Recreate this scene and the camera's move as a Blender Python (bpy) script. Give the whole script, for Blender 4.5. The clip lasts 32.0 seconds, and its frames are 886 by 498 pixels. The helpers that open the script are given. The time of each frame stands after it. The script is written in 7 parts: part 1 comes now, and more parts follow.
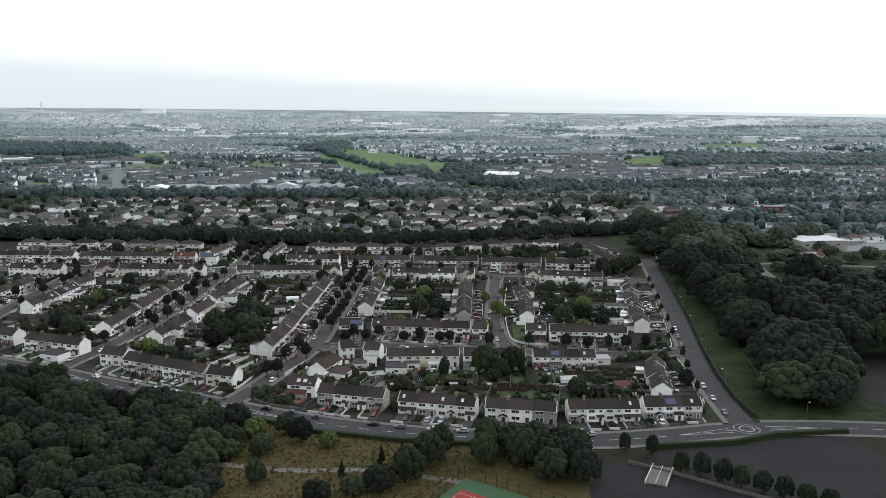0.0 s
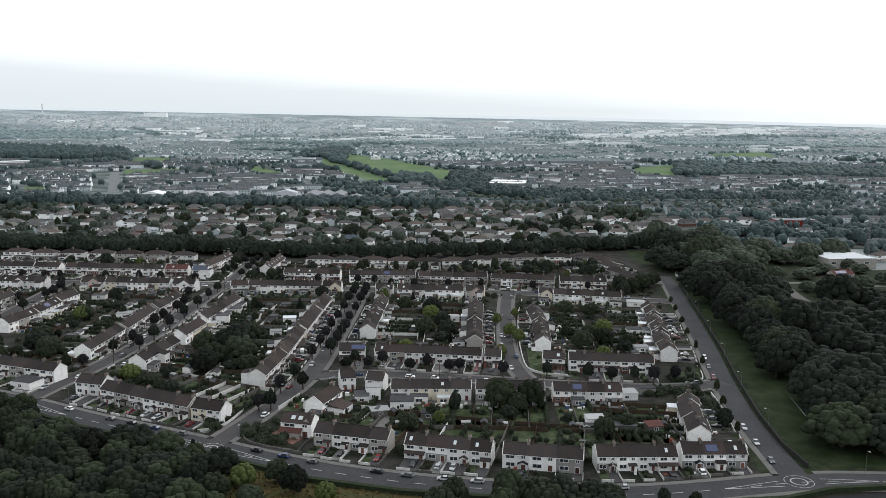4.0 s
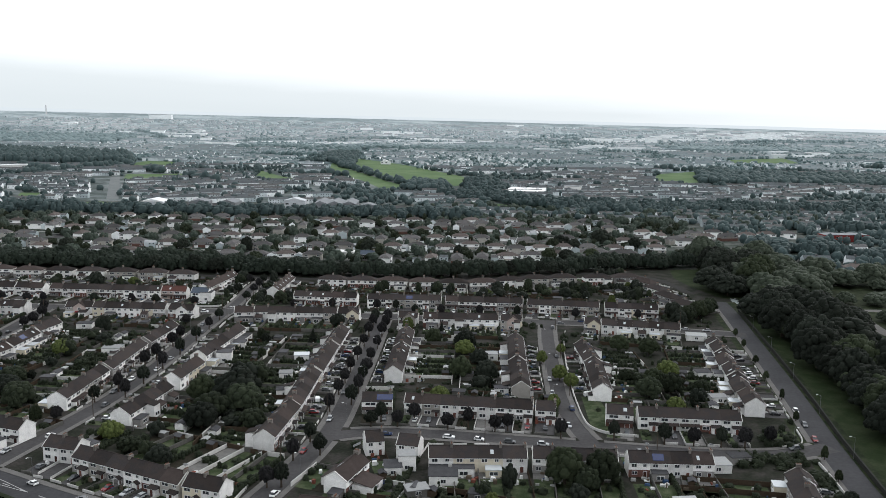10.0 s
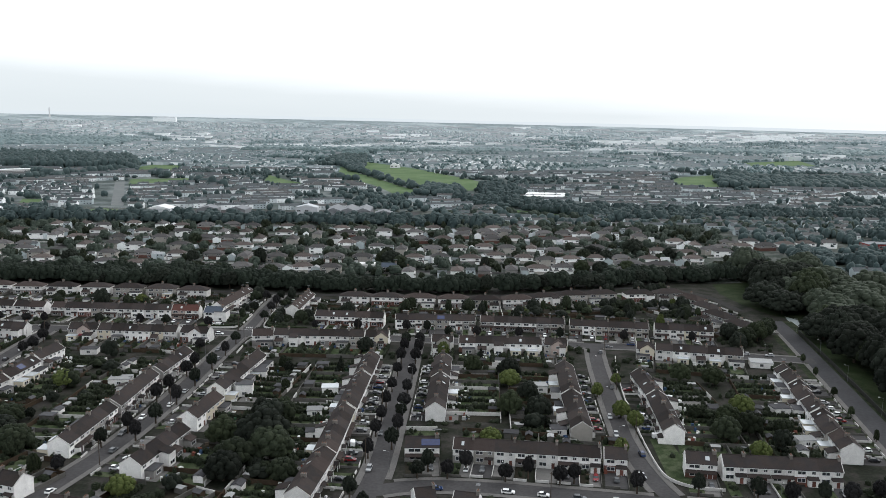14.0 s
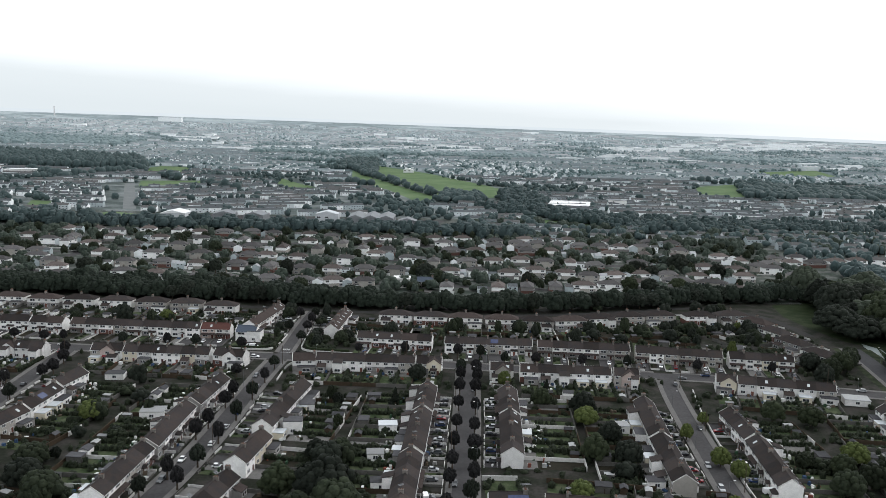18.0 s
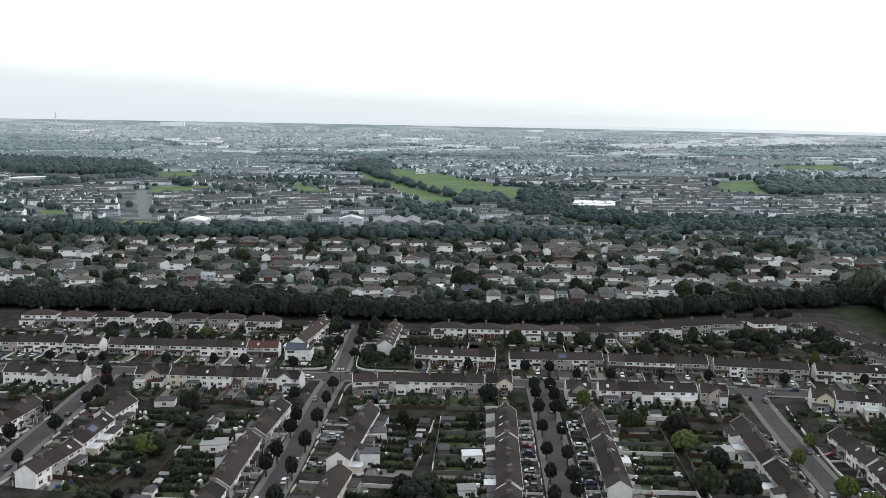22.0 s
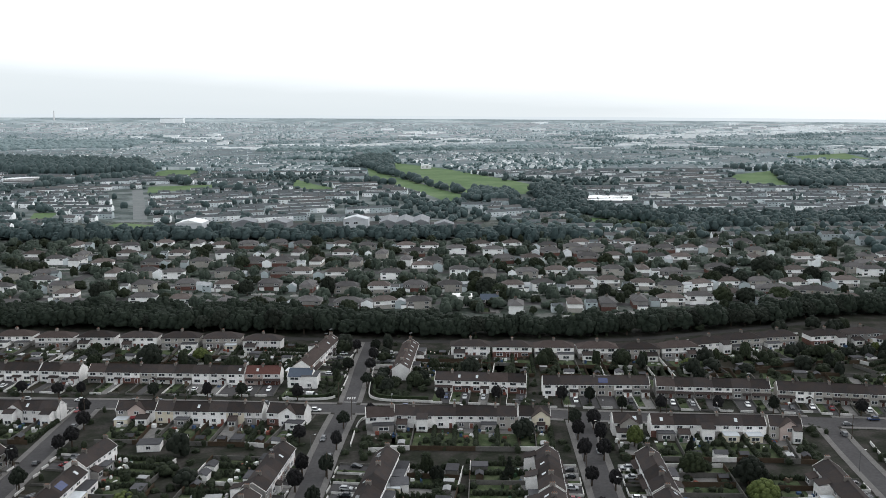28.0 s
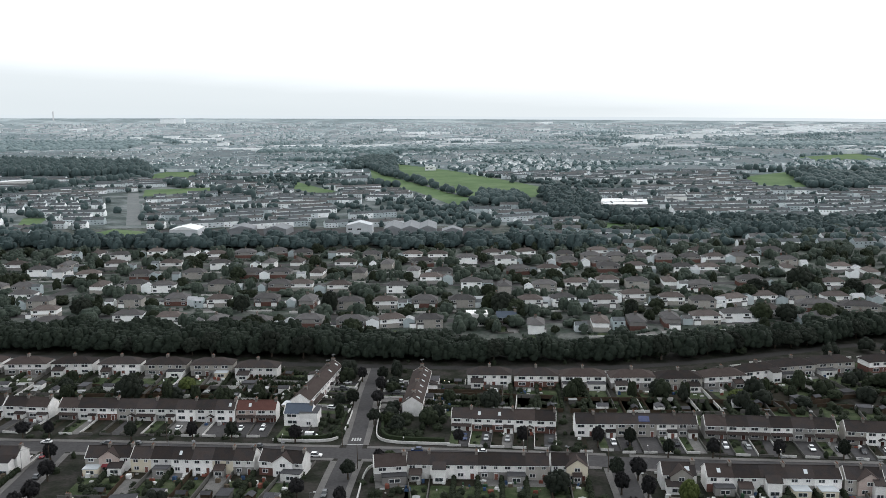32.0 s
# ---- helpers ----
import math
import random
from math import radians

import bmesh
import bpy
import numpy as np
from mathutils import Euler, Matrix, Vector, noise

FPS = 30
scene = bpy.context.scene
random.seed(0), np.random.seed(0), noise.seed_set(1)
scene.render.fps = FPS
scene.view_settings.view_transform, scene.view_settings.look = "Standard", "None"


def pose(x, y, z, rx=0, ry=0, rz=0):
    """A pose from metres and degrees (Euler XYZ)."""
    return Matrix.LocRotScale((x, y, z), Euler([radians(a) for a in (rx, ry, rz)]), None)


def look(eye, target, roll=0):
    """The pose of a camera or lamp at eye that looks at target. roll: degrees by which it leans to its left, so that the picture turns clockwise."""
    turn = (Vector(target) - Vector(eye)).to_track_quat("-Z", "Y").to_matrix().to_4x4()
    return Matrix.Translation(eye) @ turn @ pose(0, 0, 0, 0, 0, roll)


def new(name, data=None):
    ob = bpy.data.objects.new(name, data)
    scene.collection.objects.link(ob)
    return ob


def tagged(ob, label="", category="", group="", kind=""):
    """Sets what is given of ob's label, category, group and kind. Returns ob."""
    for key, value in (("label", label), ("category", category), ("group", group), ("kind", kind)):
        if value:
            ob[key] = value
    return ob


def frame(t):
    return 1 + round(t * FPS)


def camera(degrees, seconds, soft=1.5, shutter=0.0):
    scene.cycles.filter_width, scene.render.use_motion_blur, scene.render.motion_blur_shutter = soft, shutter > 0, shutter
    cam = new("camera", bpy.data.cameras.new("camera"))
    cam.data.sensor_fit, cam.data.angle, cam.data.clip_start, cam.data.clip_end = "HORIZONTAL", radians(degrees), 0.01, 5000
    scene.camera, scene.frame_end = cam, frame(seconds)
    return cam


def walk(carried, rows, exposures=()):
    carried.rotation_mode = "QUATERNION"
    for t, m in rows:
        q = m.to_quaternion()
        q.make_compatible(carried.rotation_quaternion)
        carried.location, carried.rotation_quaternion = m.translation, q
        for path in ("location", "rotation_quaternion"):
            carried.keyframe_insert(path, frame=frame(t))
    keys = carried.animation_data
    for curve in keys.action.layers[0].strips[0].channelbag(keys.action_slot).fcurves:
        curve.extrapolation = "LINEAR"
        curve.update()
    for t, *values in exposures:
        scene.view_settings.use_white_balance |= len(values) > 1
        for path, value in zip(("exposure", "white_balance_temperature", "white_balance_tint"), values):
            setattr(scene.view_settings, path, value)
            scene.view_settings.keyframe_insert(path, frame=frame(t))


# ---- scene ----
PATH = [
    (0, (7.12, -1.853, 91.158), (7.144, 0.119, 90.825), -0.1),
    (1, (6.382, 5.496, 90.872), (6.406, 7.469, 90.543), 0.2),
    (2, (5.37, 12.182, 90.966), (5.394, 14.155, 90.64), 0.4),
    (3, (4.833, 18.855, 91.279), (4.855, 20.829, 90.957), 0.3),
    (3.5, (4.606, 22.58, 91.353), (4.627, 24.554, 91.032), 0.4),
    (5.5, (1.83, 39.654, 91.666), (1.85, 41.629, 91.349), 0.5),
    (6, (0.804, 44.225, 91.564), (0.823, 46.199, 91.246), 0.6),
    (7, (-0.656, 52.664, 91.767), (-0.639, 54.638, 91.45), 0.6),
    (8, (-2.391, 61.221, 91.789), (-2.377, 63.196, 91.473), 0.6),
    (9, (-4.563, 69.545, 91.804), (-4.551, 71.52, 91.49), 0.6),
    (10, (-7.181, 78.128, 91.993), (-7.172, 80.104, 91.68), 0.7),
    (11, (-10.102, 86.394, 92.122), (-10.095, 88.37, 91.81), 0.7),
    (12, (-13.284, 94.665, 92.329), (-13.279, 96.641, 92.019), 0.6),
    (13, (-17.089, 103.126, 92.543), (-17.084, 105.102, 92.233), 0.6),
    (14, (-20.833, 110.789, 92.995), (-20.831, 112.765, 92.686), 0.6),
    (14.5, (-22.816, 114.531, 93.067), (-22.815, 116.508, 92.76), 0.6),
    (16.5, (-32.894, 130.012, 93.597), (-32.896, 131.989, 93.294), 0.8),
    (17, (-36.038, 133.975, 93.65), (-36.039, 135.953, 93.348), 0.9),
    (18, (-42.815, 141.336, 93.584), (-42.814, 143.314, 93.283), 1.4),
    (19, (-49.6, 147.516, 94.009), (-49.6, 149.493, 93.708), 1.6),
    (20, (-56.711, 154.024, 94.135), (-56.711, 156.002, 93.836), 1.8),
    (20.5, (-60.018, 157.096, 94.071), (-60.02, 159.074, 93.776), 1.4),
    (21, (-62.796, 159.579, 93.997), (-62.797, 161.557, 93.702), 1.1),
    (21.5, (-64.885, 161.523, 93.942), (-64.885, 163.501, 93.645), 0.6),
    (22, (-66.52, 163.145, 93.939), (-66.519, 165.122, 93.637), 0.4),
    (22.5, (-67.728, 164.804, 93.921), (-67.728, 166.78, 93.614), 0.1),
    (23, (-68.504, 166.718, 93.877), (-68.504, 168.694, 93.567), -0.1),
    (24, (-69.94, 172.003, 93.806), (-69.94, 173.978, 93.494), -0.2),
    (25, (-70.914, 178.845, 93.885), (-70.915, 180.82, 93.571), -0.2),
    (25.5, (-71.195, 182.502, 93.919), (-71.197, 184.478, 93.606), -0.3),
    (28, (-73.026, 203.164, 94.091), (-73.032, 205.139, 93.773), -0.4),
    (29, (-73.899, 212.331, 93.644), (-73.907, 214.306, 93.326), -0.7),
    (30, (-75.13, 221.812, 93.6), (-75.14, 223.786, 93.282), -0.6),
    (31, (-76.353, 230.625, 93.818), (-76.363, 232.599, 93.501), -0.6),
    (32, (-77.683, 239.124, 94.234), (-77.694, 241.099, 93.916), -0.5),
]
cam = camera(54.4, 32.0, 0.5)
UNIT = 1.3  # metres in one unit of the plan; the whole plan is brought to metres at the end
walk(cam, [(t, look(Vector(eye) * UNIT, Vector(target) * UNIT, roll)) for t, eye, target, roll in PATH], [(0, 0.48, 6250, 10), (32, 0.48, 6250, 10)])

# ---- world and light: a bright overcast sky ----
SUN_EL, SUN_AZ = radians(38), radians(55)
world = bpy.data.worlds.new("overcast_sky")
scene.world = world
world.use_nodes = True
wn, wl = world.node_tree.nodes, world.node_tree.links
wn.clear()


def wnode(kind, **sets):
    n = wn.new(kind)
    for k, v in sets.items():
        n.inputs[k].default_value = v
    return n


sky = wnode("ShaderNodeTexSky")
sky.sky_type, sky.sun_disc, sky.sun_elevation, sky.sun_rotation = "NISHITA", False, SUN_EL, SUN_AZ
sky.air_density, sky.dust_density, sky.ozone_density = 1.0, 4.0, 1.0
skyb = wnode("ShaderNodeBackground", Strength=0.10)
wl.new(sky.outputs[0], skyb.inputs[0])
# cloud deck: nearly white, with soft grey streaks low over the horizon
tc = wnode("ShaderNodeTexCoord")
sep = wnode("ShaderNodeSeparateXYZ")
wl.new(tc.outputs["Generated"], sep.inputs[0])
mp = wnode("ShaderNodeMapping")
mp.inputs["Scale"].default_value = (1.6, 1.6, 16.0)
wl.new(tc.outputs["Generated"], mp.inputs[0])
cn = wnode("ShaderNodeTexNoise", Scale=2.2, Detail=6.0, Roughness=0.55, Distortion=0.4)
wl.new(mp.outputs[0], cn.inputs["Vector"])
rise = wn.new("ShaderNodeMapRange")
rise.inputs["From Min"].default_value, rise.inputs["From Max"].default_value = 0.0, 0.075
wl.new(sep.outputs["Z"], rise.inputs["Value"])
addn = wn.new("ShaderNodeMath")
addn.operation = "MULTIPLY_ADD"
addn.inputs[1].default_value = 0.34
wl.new(cn.outputs[0], addn.inputs[0])
side = wn.new("ShaderNodeMath")
side.operation = "MULTIPLY_ADD"
side.inputs[1].default_value = 0.8
wl.new(sep.outputs["X"], side.inputs[0])
wl.new(rise.outputs[0], side.inputs[2])
wl.new(side.outputs[0], addn.inputs[2])
ramp = wn.new("ShaderNodeValToRGB")
cr = ramp.color_ramp
cr.elements[0].position, cr.elements[0].color = 0.0, (0.655, 0.695, 0.700, 1)
cr.elements[1].position, cr.elements[1].color = 1.0, (0.985, 1.0, 1.0, 1)
e = cr.elements.new(0.30)
e.color = (0.685, 0.722, 0.727, 1)
e = cr.elements.new(0.62)
e.color = (0.855, 0.885, 0.888, 1)
wl.new(addn.outputs[0], ramp.inputs[0])
cloud = wnode("ShaderNodeBackground", Strength=0.98)
wl.new(ramp.outputs[0], cloud.inputs[0])
wmix = wnode("ShaderNodeMixShader", Fac=0.88)
wl.new(skyb.outputs[0], wmix.inputs[1])
wl.new(cloud.outputs[0], wmix.inputs[2])
wout = wnode("ShaderNodeOutputWorld")
wl.new(wmix.outputs[0], wout.inputs[0])

sun = new("sun", bpy.data.lights.new("sun", "SUN"))
sun.data.energy, sun.data.angle, sun.data.color = 0.6, radians(25), (1.0, 0.98, 0.95)
sun.rotation_euler = (radians(52), 0, radians(180) - SUN_AZ)

# ---- materials ----


def mat(name, base, rough=0.85, var=0.25, scale=1.0, fine=12.0, bump=0.2, spread=0.0, metal=0.0, tint=None, spec=0.05):
    """A surface with large stains, fine grain and bump; spread varies it from object to object."""
    m = bpy.data.materials.new(name)
    m.use_nodes = True
    nt = m.node_tree
    n, l = nt.nodes, nt.links
    b = n["Principled BSDF"]
    b.inputs["Roughness"].default_value, b.inputs["Metallic"].default_value = rough, metal
    b.inputs["Specular IOR Level"].default_value = spec
    co = n.new("ShaderNodeTexCoord")
    geo = n.new("ShaderNodeNewGeometry")
    big = n.new("ShaderNodeTexNoise")
    big.inputs["Scale"].default_value, big.inputs["Detail"].default_value = scale, 4
    small = n.new("ShaderNodeTexNoise")
    small.inputs["Scale"].default_value, small.inputs["Detail"].default_value = fine, 2
    l.new(geo.outputs["Position"], big.inputs["Vector"])
    l.new(geo.outputs["Position"], small.inputs["Vector"])
    a = n.new("ShaderNodeMath")
    a.operation = "ADD"
    l.new(big.outputs[0], a.inputs[0])
    l.new(small.outputs[0], a.inputs[1])
    r = n.new("ShaderNodeMapRange")
    r.inputs["From Min"].default_value, r.inputs["From Max"].default_value = 0.6, 1.4
    r.inputs["To Min"].default_value, r.inputs["To Max"].default_value = 1 - var, 1 + var
    l.new(a.outputs[0], r.inputs["Value"])
    v = r.outputs[0]
    if spread:
        oi = n.new("ShaderNodeObjectInfo")
        q = n.new("ShaderNodeMapRange")
        q.inputs["To Min"].default_value, q.inputs["To Max"].default_value = 1 - spread, 1 + spread
        l.new(oi.outputs["Random"], q.inputs["Value"])
        w = n.new("ShaderNodeMath")
        w.operation = "MULTIPLY"
        l.new(v, w.inputs[0])
        l.new(q.outputs[0], w.inputs[1])
        v = w.outputs[0]
    c = n.new("ShaderNodeMix")
    c.data_type, c.blend_type = "RGBA", "MULTIPLY"
    c.inputs["Factor"].default_value = 1.0
    if tint:
        t2 = n.new("ShaderNodeMix")
        t2.data_type = "RGBA"
        t2.inputs[6].default_value, t2.inputs[7].default_value = (*base, 1), (*tint, 1)
        rr = n.new("ShaderNodeMapRange")
        rr.inputs["From Min"].default_value, rr.inputs["From Max"].default_value = 0.42, 0.6
        l.new(big.outputs[0], rr.inputs["Value"])
        l.new(rr.outputs[0], t2.inputs["Factor"])
        l.new(t2.outputs[2], c.inputs[6])
    else:
        c.inputs[6].default_value = (*base, 1)
    l.new(v, c.inputs[7])
    l.new(c.outputs[2], b.inputs["Base Color"])
    if bump:
        bp = n.new("ShaderNodeBump")
        bp.inputs["Strength"].default_value, bp.inputs["Distance"].default_value = bump, 0.05
        l.new(small.outputs[0], bp.inputs["Height"])
        l.new(bp.outputs[0], b.inputs["Normal"])
    return m


def leafmat(name, dark, light, spread=0.35, gloss=0.03, grain=1.1):
    """Foliage: colour by leaf clump, by spray of leaves and by tree."""
    m = bpy.data.materials.new(name)
    m.use_nodes = True
    n, l = m.node_tree.nodes, m.node_tree.links
    b = n["Principled BSDF"]
    b.inputs["Roughness"].default_value = 0.6
    b.inputs["Specular IOR Level"].default_value = gloss
    geo = n.new("ShaderNodeNewGeometry")
    oi = n.new("ShaderNodeObjectInfo")
    mx = n.new("ShaderNodeMix")
    mx.data_type = "RGBA"
    mx.inputs[6].default_value, mx.inputs[7].default_value = (*dark, 1), (*light, 1)
    fine = n.new("ShaderNodeTexNoise")
    fine.inputs["Scale"].default_value, fine.inputs["Detail"].default_value, fine.inputs["Roughness"].default_value = grain, 5, 0.7
    l.new(geo.outputs["Position"], fine.inputs["Vector"])
    spot = n.new("ShaderNodeMapRange")
    spot.inputs["From Min"].default_value, spot.inputs["From Max"].default_value = 0.3, 0.7
    spot.inputs["To Min"].default_value, spot.inputs["To Max"].default_value = -0.3, 0.8
    l.new(fine.outputs[0], spot.inputs["Value"])
    both = n.new("ShaderNodeMath")
    both.operation, both.use_clamp = "MULTIPLY_ADD", True
    both.inputs[1].default_value = 0.5
    l.new(geo.outputs["Random Per Island"], both.inputs[0])
    l.new(spot.outputs[0], both.inputs[2])
    l.new(both.outputs[0], mx.inputs["Factor"])
    bp = n.new("ShaderNodeBump")
    bp.inputs["Strength"].default_value, bp.inputs["Distance"].default_value = 0.7, 0.35 / grain
    l.new(fine.outputs[0], bp.inputs["Height"])
    l.new(bp.outputs[0], b.inputs["Normal"])
    q = n.new("ShaderNodeMapRange")
    q.inputs["To Min"].default_value, q.inputs["To Max"].default_value = 1 - spread, 1 + spread
    l.new(oi.outputs["Random"], q.inputs["Value"])
    c = n.new("ShaderNodeMix")
    c.data_type, c.blend_type = "RGBA", "MULTIPLY"
    c.inputs["Factor"].default_value = 1.0
    l.new(mx.outputs[2], c.inputs[6])
    l.new(q.outputs[0], c.inputs[7])
    l.new(c.outputs[2], b.inputs["Base Color"])
    return m


M_GARDEN = mat("garden_ground", (0.018, 0.0205, 0.0145), var=0.5, scale=0.12, fine=0.9, bump=0.3, tint=(0.031, 0.029, 0.026))
M_LAWN = mat("lawn", (0.036, 0.052, 0.024), var=0.5, scale=0.25, fine=3, tint=(0.056, 0.066, 0.038))
M_PARKGRASS = mat("park_grass", (0.018, 0.028, 0.011), var=0.4, scale=0.12, fine=1.5, tint=(0.025, 0.033, 0.016))
M_MEADOW = mat("dry_meadow", (0.075, 0.06, 0.026), var=0.5, scale=0.2, fine=1.5, bump=0.6, tint=(0.04, 0.042, 0.018))
M_PATIO = mat("patio_concrete", (0.135, 0.131, 0.126), var=0.3, scale=0.4, fine=3)
M_FARSTREET = mat("pale_street", (0.15, 0.16, 0.16), var=0.2, scale=0.05, fine=0.3, bump=0)
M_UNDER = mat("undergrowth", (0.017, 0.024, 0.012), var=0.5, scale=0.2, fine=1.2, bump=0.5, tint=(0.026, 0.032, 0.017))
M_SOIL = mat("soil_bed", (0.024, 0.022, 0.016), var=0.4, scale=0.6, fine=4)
M_ROAD = mat("asphalt", (0.048, 0.048, 0.051), rough=0.8, var=0.22, scale=0.08, fine=0.7, bump=0.1)
M_FORECOURT = mat("red_paving", (0.15, 0.085, 0.07), var=0.35, scale=0.5, fine=4)
M_LANE = mat("lane_asphalt", (0.036, 0.035, 0.034), rough=0.9, var=0.25, scale=0.1, fine=0.8, bump=0.1)
M_ROAD2 = mat("worn_asphalt", (0.060, 0.058, 0.059), rough=0.85, var=0.22, scale=0.1, fine=0.8, bump=0.1)
M_LOT = mat("dark_asphalt", (0.018, 0.0185, 0.020), rough=0.7, var=0.3, scale=0.05, fine=0.5, bump=0.1)
M_PAVE = mat("pavement_concrete", (0.125, 0.120, 0.116), var=0.22, scale=0.3, fine=2)
M_PAINT = mat("road_paint", (0.36, 0.36, 0.355), var=0.2, scale=0.8, fine=5, bump=0)
M_WHITE = mat("white_render", (0.70, 0.69, 0.675), var=0.2, scale=0.45, fine=3, spread=0.2)
M_PINK = mat("faded_pink_render", (0.40, 0.33, 0.30), var=0.15, scale=0.5, fine=4, spread=0.1)
M_CREAM = mat("cream_render", (0.55, 0.50, 0.40), var=0.12, scale=0.5, fine=5, spread=0.12)
M_GREY = mat("pebbledash", (0.22, 0.213, 0.205), var=0.2, scale=0.6, fine=9, spread=0.18)
M_BEIGE = mat("weathered_dash", (0.32, 0.305, 0.28), var=0.18, scale=0.6, fine=9, spread=0.15)
M_BRICK = mat("red_brick", (0.115, 0.062, 0.052), var=0.25, scale=0.8, fine=10, spread=0.15)
M_ROOF = mat("roof_tiles", (0.043, 0.0355, 0.033), rough=0.9, var=0.28, scale=0.35, fine=5, bump=0.4, spread=0.3, tint=(0.031, 0.028, 0.028))
M_ROOFRED = mat("red_roof_tiles", (0.085, 0.042, 0.036), var=0.2, scale=0.5, fine=5, bump=0.4)
M_ROOFBRN = mat("brown_roof_tiles", (0.050, 0.040, 0.037), var=0.25, scale=0.5, fine=5, bump=0.4, spread=0.15)
M_SLATE = mat("blue_slate", (0.07, 0.085, 0.11), var=0.15, scale=0.5, fine=5)
M_FELT = mat("felt_roof", (0.06, 0.06, 0.064), var=0.25, scale=0.5, fine=4, spread=0.3)
M_CHIM = mat("chimney_render", (0.15, 0.137, 0.125), var=0.3, scale=1.2, fine=8, spread=0.25)
M_POT = mat("clay_pot", (0.16, 0.09, 0.065), var=0.2)
M_GLASS = mat("window_glass", (0.03, 0.035, 0.04), rough=0.12, var=0.1, bump=0, spec=0.6)
M_FRAME = mat("white_upvc", (0.62, 0.62, 0.62), rough=0.5, var=0.05, bump=0)
M_DOOR = mat("painted_door", (0.11, 0.05, 0.04), rough=0.5, var=0.1, bump=0, spread=0.6)
M_METAL = mat("galvanised_metal", (0.16, 0.165, 0.17), rough=0.5, var=0.1, metal=0.6, bump=0)
M_WALLW = mat("white_garden_wall", (0.50, 0.49, 0.475), var=0.25, scale=0.7, fine=6)
M_DARKSTONE = mat("dark_stone", (0.03, 0.031, 0.028), var=0.35, scale=0.8, fine=5)
M_WALLG = mat("concrete_block_wall", (0.10, 0.097, 0.09), var=0.3, scale=0.6, fine=6)
M_FENCE = mat("timber_fence", (0.05, 0.037, 0.026), var=0.3, scale=0.6, fine=6)
M_BARK = mat("bark", (0.06, 0.048, 0.038), var=0.3, scale=2, fine=10)
M_PALEROOF = mat("pale_sheet_roof", (0.27, 0.275, 0.275), var=0.15, spread=0.3, bump=0)
M_SOLAR = mat("solar_panel", (0.02, 0.03, 0.09), rough=0.2, var=0.2, bump=0, spec=0.6)
M_SKYL = mat("rooflight_glass", (0.45, 0.48, 0.5), rough=0.15, var=0.1, bump=0, spec=0.7)
M_TYRE = mat("tyre_rubber", (0.02, 0.02, 0.02), bump=0)
M_COURTG = mat("green_court", (0.045, 0.09, 0.05), var=0.15, scale=0.4, fine=4)
M_COURTR = mat("red_court", (0.22, 0.045, 0.04), var=0.15, scale=0.4, fine=4)
# grass green lightened and desaturated so that it carries the haze
M_FIELD = mat("playing_field", (0.086, 0.136, 0.062), var=0.18, scale=0.02, fine=0.15, bump=0, tint=(0.105, 0.150, 0.074))
# town to outer ground: paler and bluer with distance, haze in the base colour
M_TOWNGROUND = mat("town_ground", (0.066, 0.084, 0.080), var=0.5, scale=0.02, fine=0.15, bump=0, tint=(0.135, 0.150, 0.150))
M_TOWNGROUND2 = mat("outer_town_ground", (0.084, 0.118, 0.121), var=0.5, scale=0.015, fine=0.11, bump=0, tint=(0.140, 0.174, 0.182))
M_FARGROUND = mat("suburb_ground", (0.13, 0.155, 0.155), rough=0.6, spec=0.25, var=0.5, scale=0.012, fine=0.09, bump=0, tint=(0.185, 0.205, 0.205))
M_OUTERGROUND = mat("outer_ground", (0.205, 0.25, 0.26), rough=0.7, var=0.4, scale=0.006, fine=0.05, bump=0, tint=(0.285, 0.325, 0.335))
# lighter than the near gardens: a little haze mixed into the colour
M_BACKGARDEN = mat("back_garden_ground", (0.044, 0.056, 0.046), var=0.5, scale=0.08, fine=0.5, bump=0, tint=(0.090, 0.094, 0.088))
CARS = [mat("car_paint_" + c, rgb, rough=0.25, var=0.04, bump=0, spec=0.6) for c, rgb in (
    ("white", (0.75, 0.75, 0.75)), ("silver", (0.38, 0.39, 0.40)), ("black", (0.015, 0.015, 0.018)),
    ("grey", (0.09, 0.095, 0.10)), ("red", (0.17, 0.015, 0.018)), ("blue", (0.02, 0.038, 0.10)))]
CAR_WORDS = ("white", "silver", "black", "grey", "red", "blue")

L_DARK = leafmat("dark_leaves", (0.0098, 0.0127, 0.0098), (0.0225, 0.0262, 0.0205))
L_PLUM = leafmat("plum_leaves", (0.013, 0.013, 0.0135), (0.022, 0.0215, 0.022), 0.2)
L_MID = leafmat("green_leaves", (0.0122, 0.0162, 0.0105), (0.0305, 0.0375, 0.023))
L_LIGHT = leafmat("yellow_green_leaves", (0.034, 0.046, 0.015), (0.088, 0.106, 0.037), 0.2)
L_OLIVE = leafmat("olive_leaves", (0.015, 0.0205, 0.0115), (0.034, 0.0415, 0.0235))
# belt, town, horizon and far leaves: aerial haze is put into their colour
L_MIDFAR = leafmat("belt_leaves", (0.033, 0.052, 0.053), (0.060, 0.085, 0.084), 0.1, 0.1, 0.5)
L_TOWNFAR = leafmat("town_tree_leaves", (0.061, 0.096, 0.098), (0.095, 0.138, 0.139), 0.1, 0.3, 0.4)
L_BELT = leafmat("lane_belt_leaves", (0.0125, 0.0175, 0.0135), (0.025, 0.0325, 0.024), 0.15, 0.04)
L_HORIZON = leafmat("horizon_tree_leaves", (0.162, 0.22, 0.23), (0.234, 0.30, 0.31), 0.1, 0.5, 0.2)
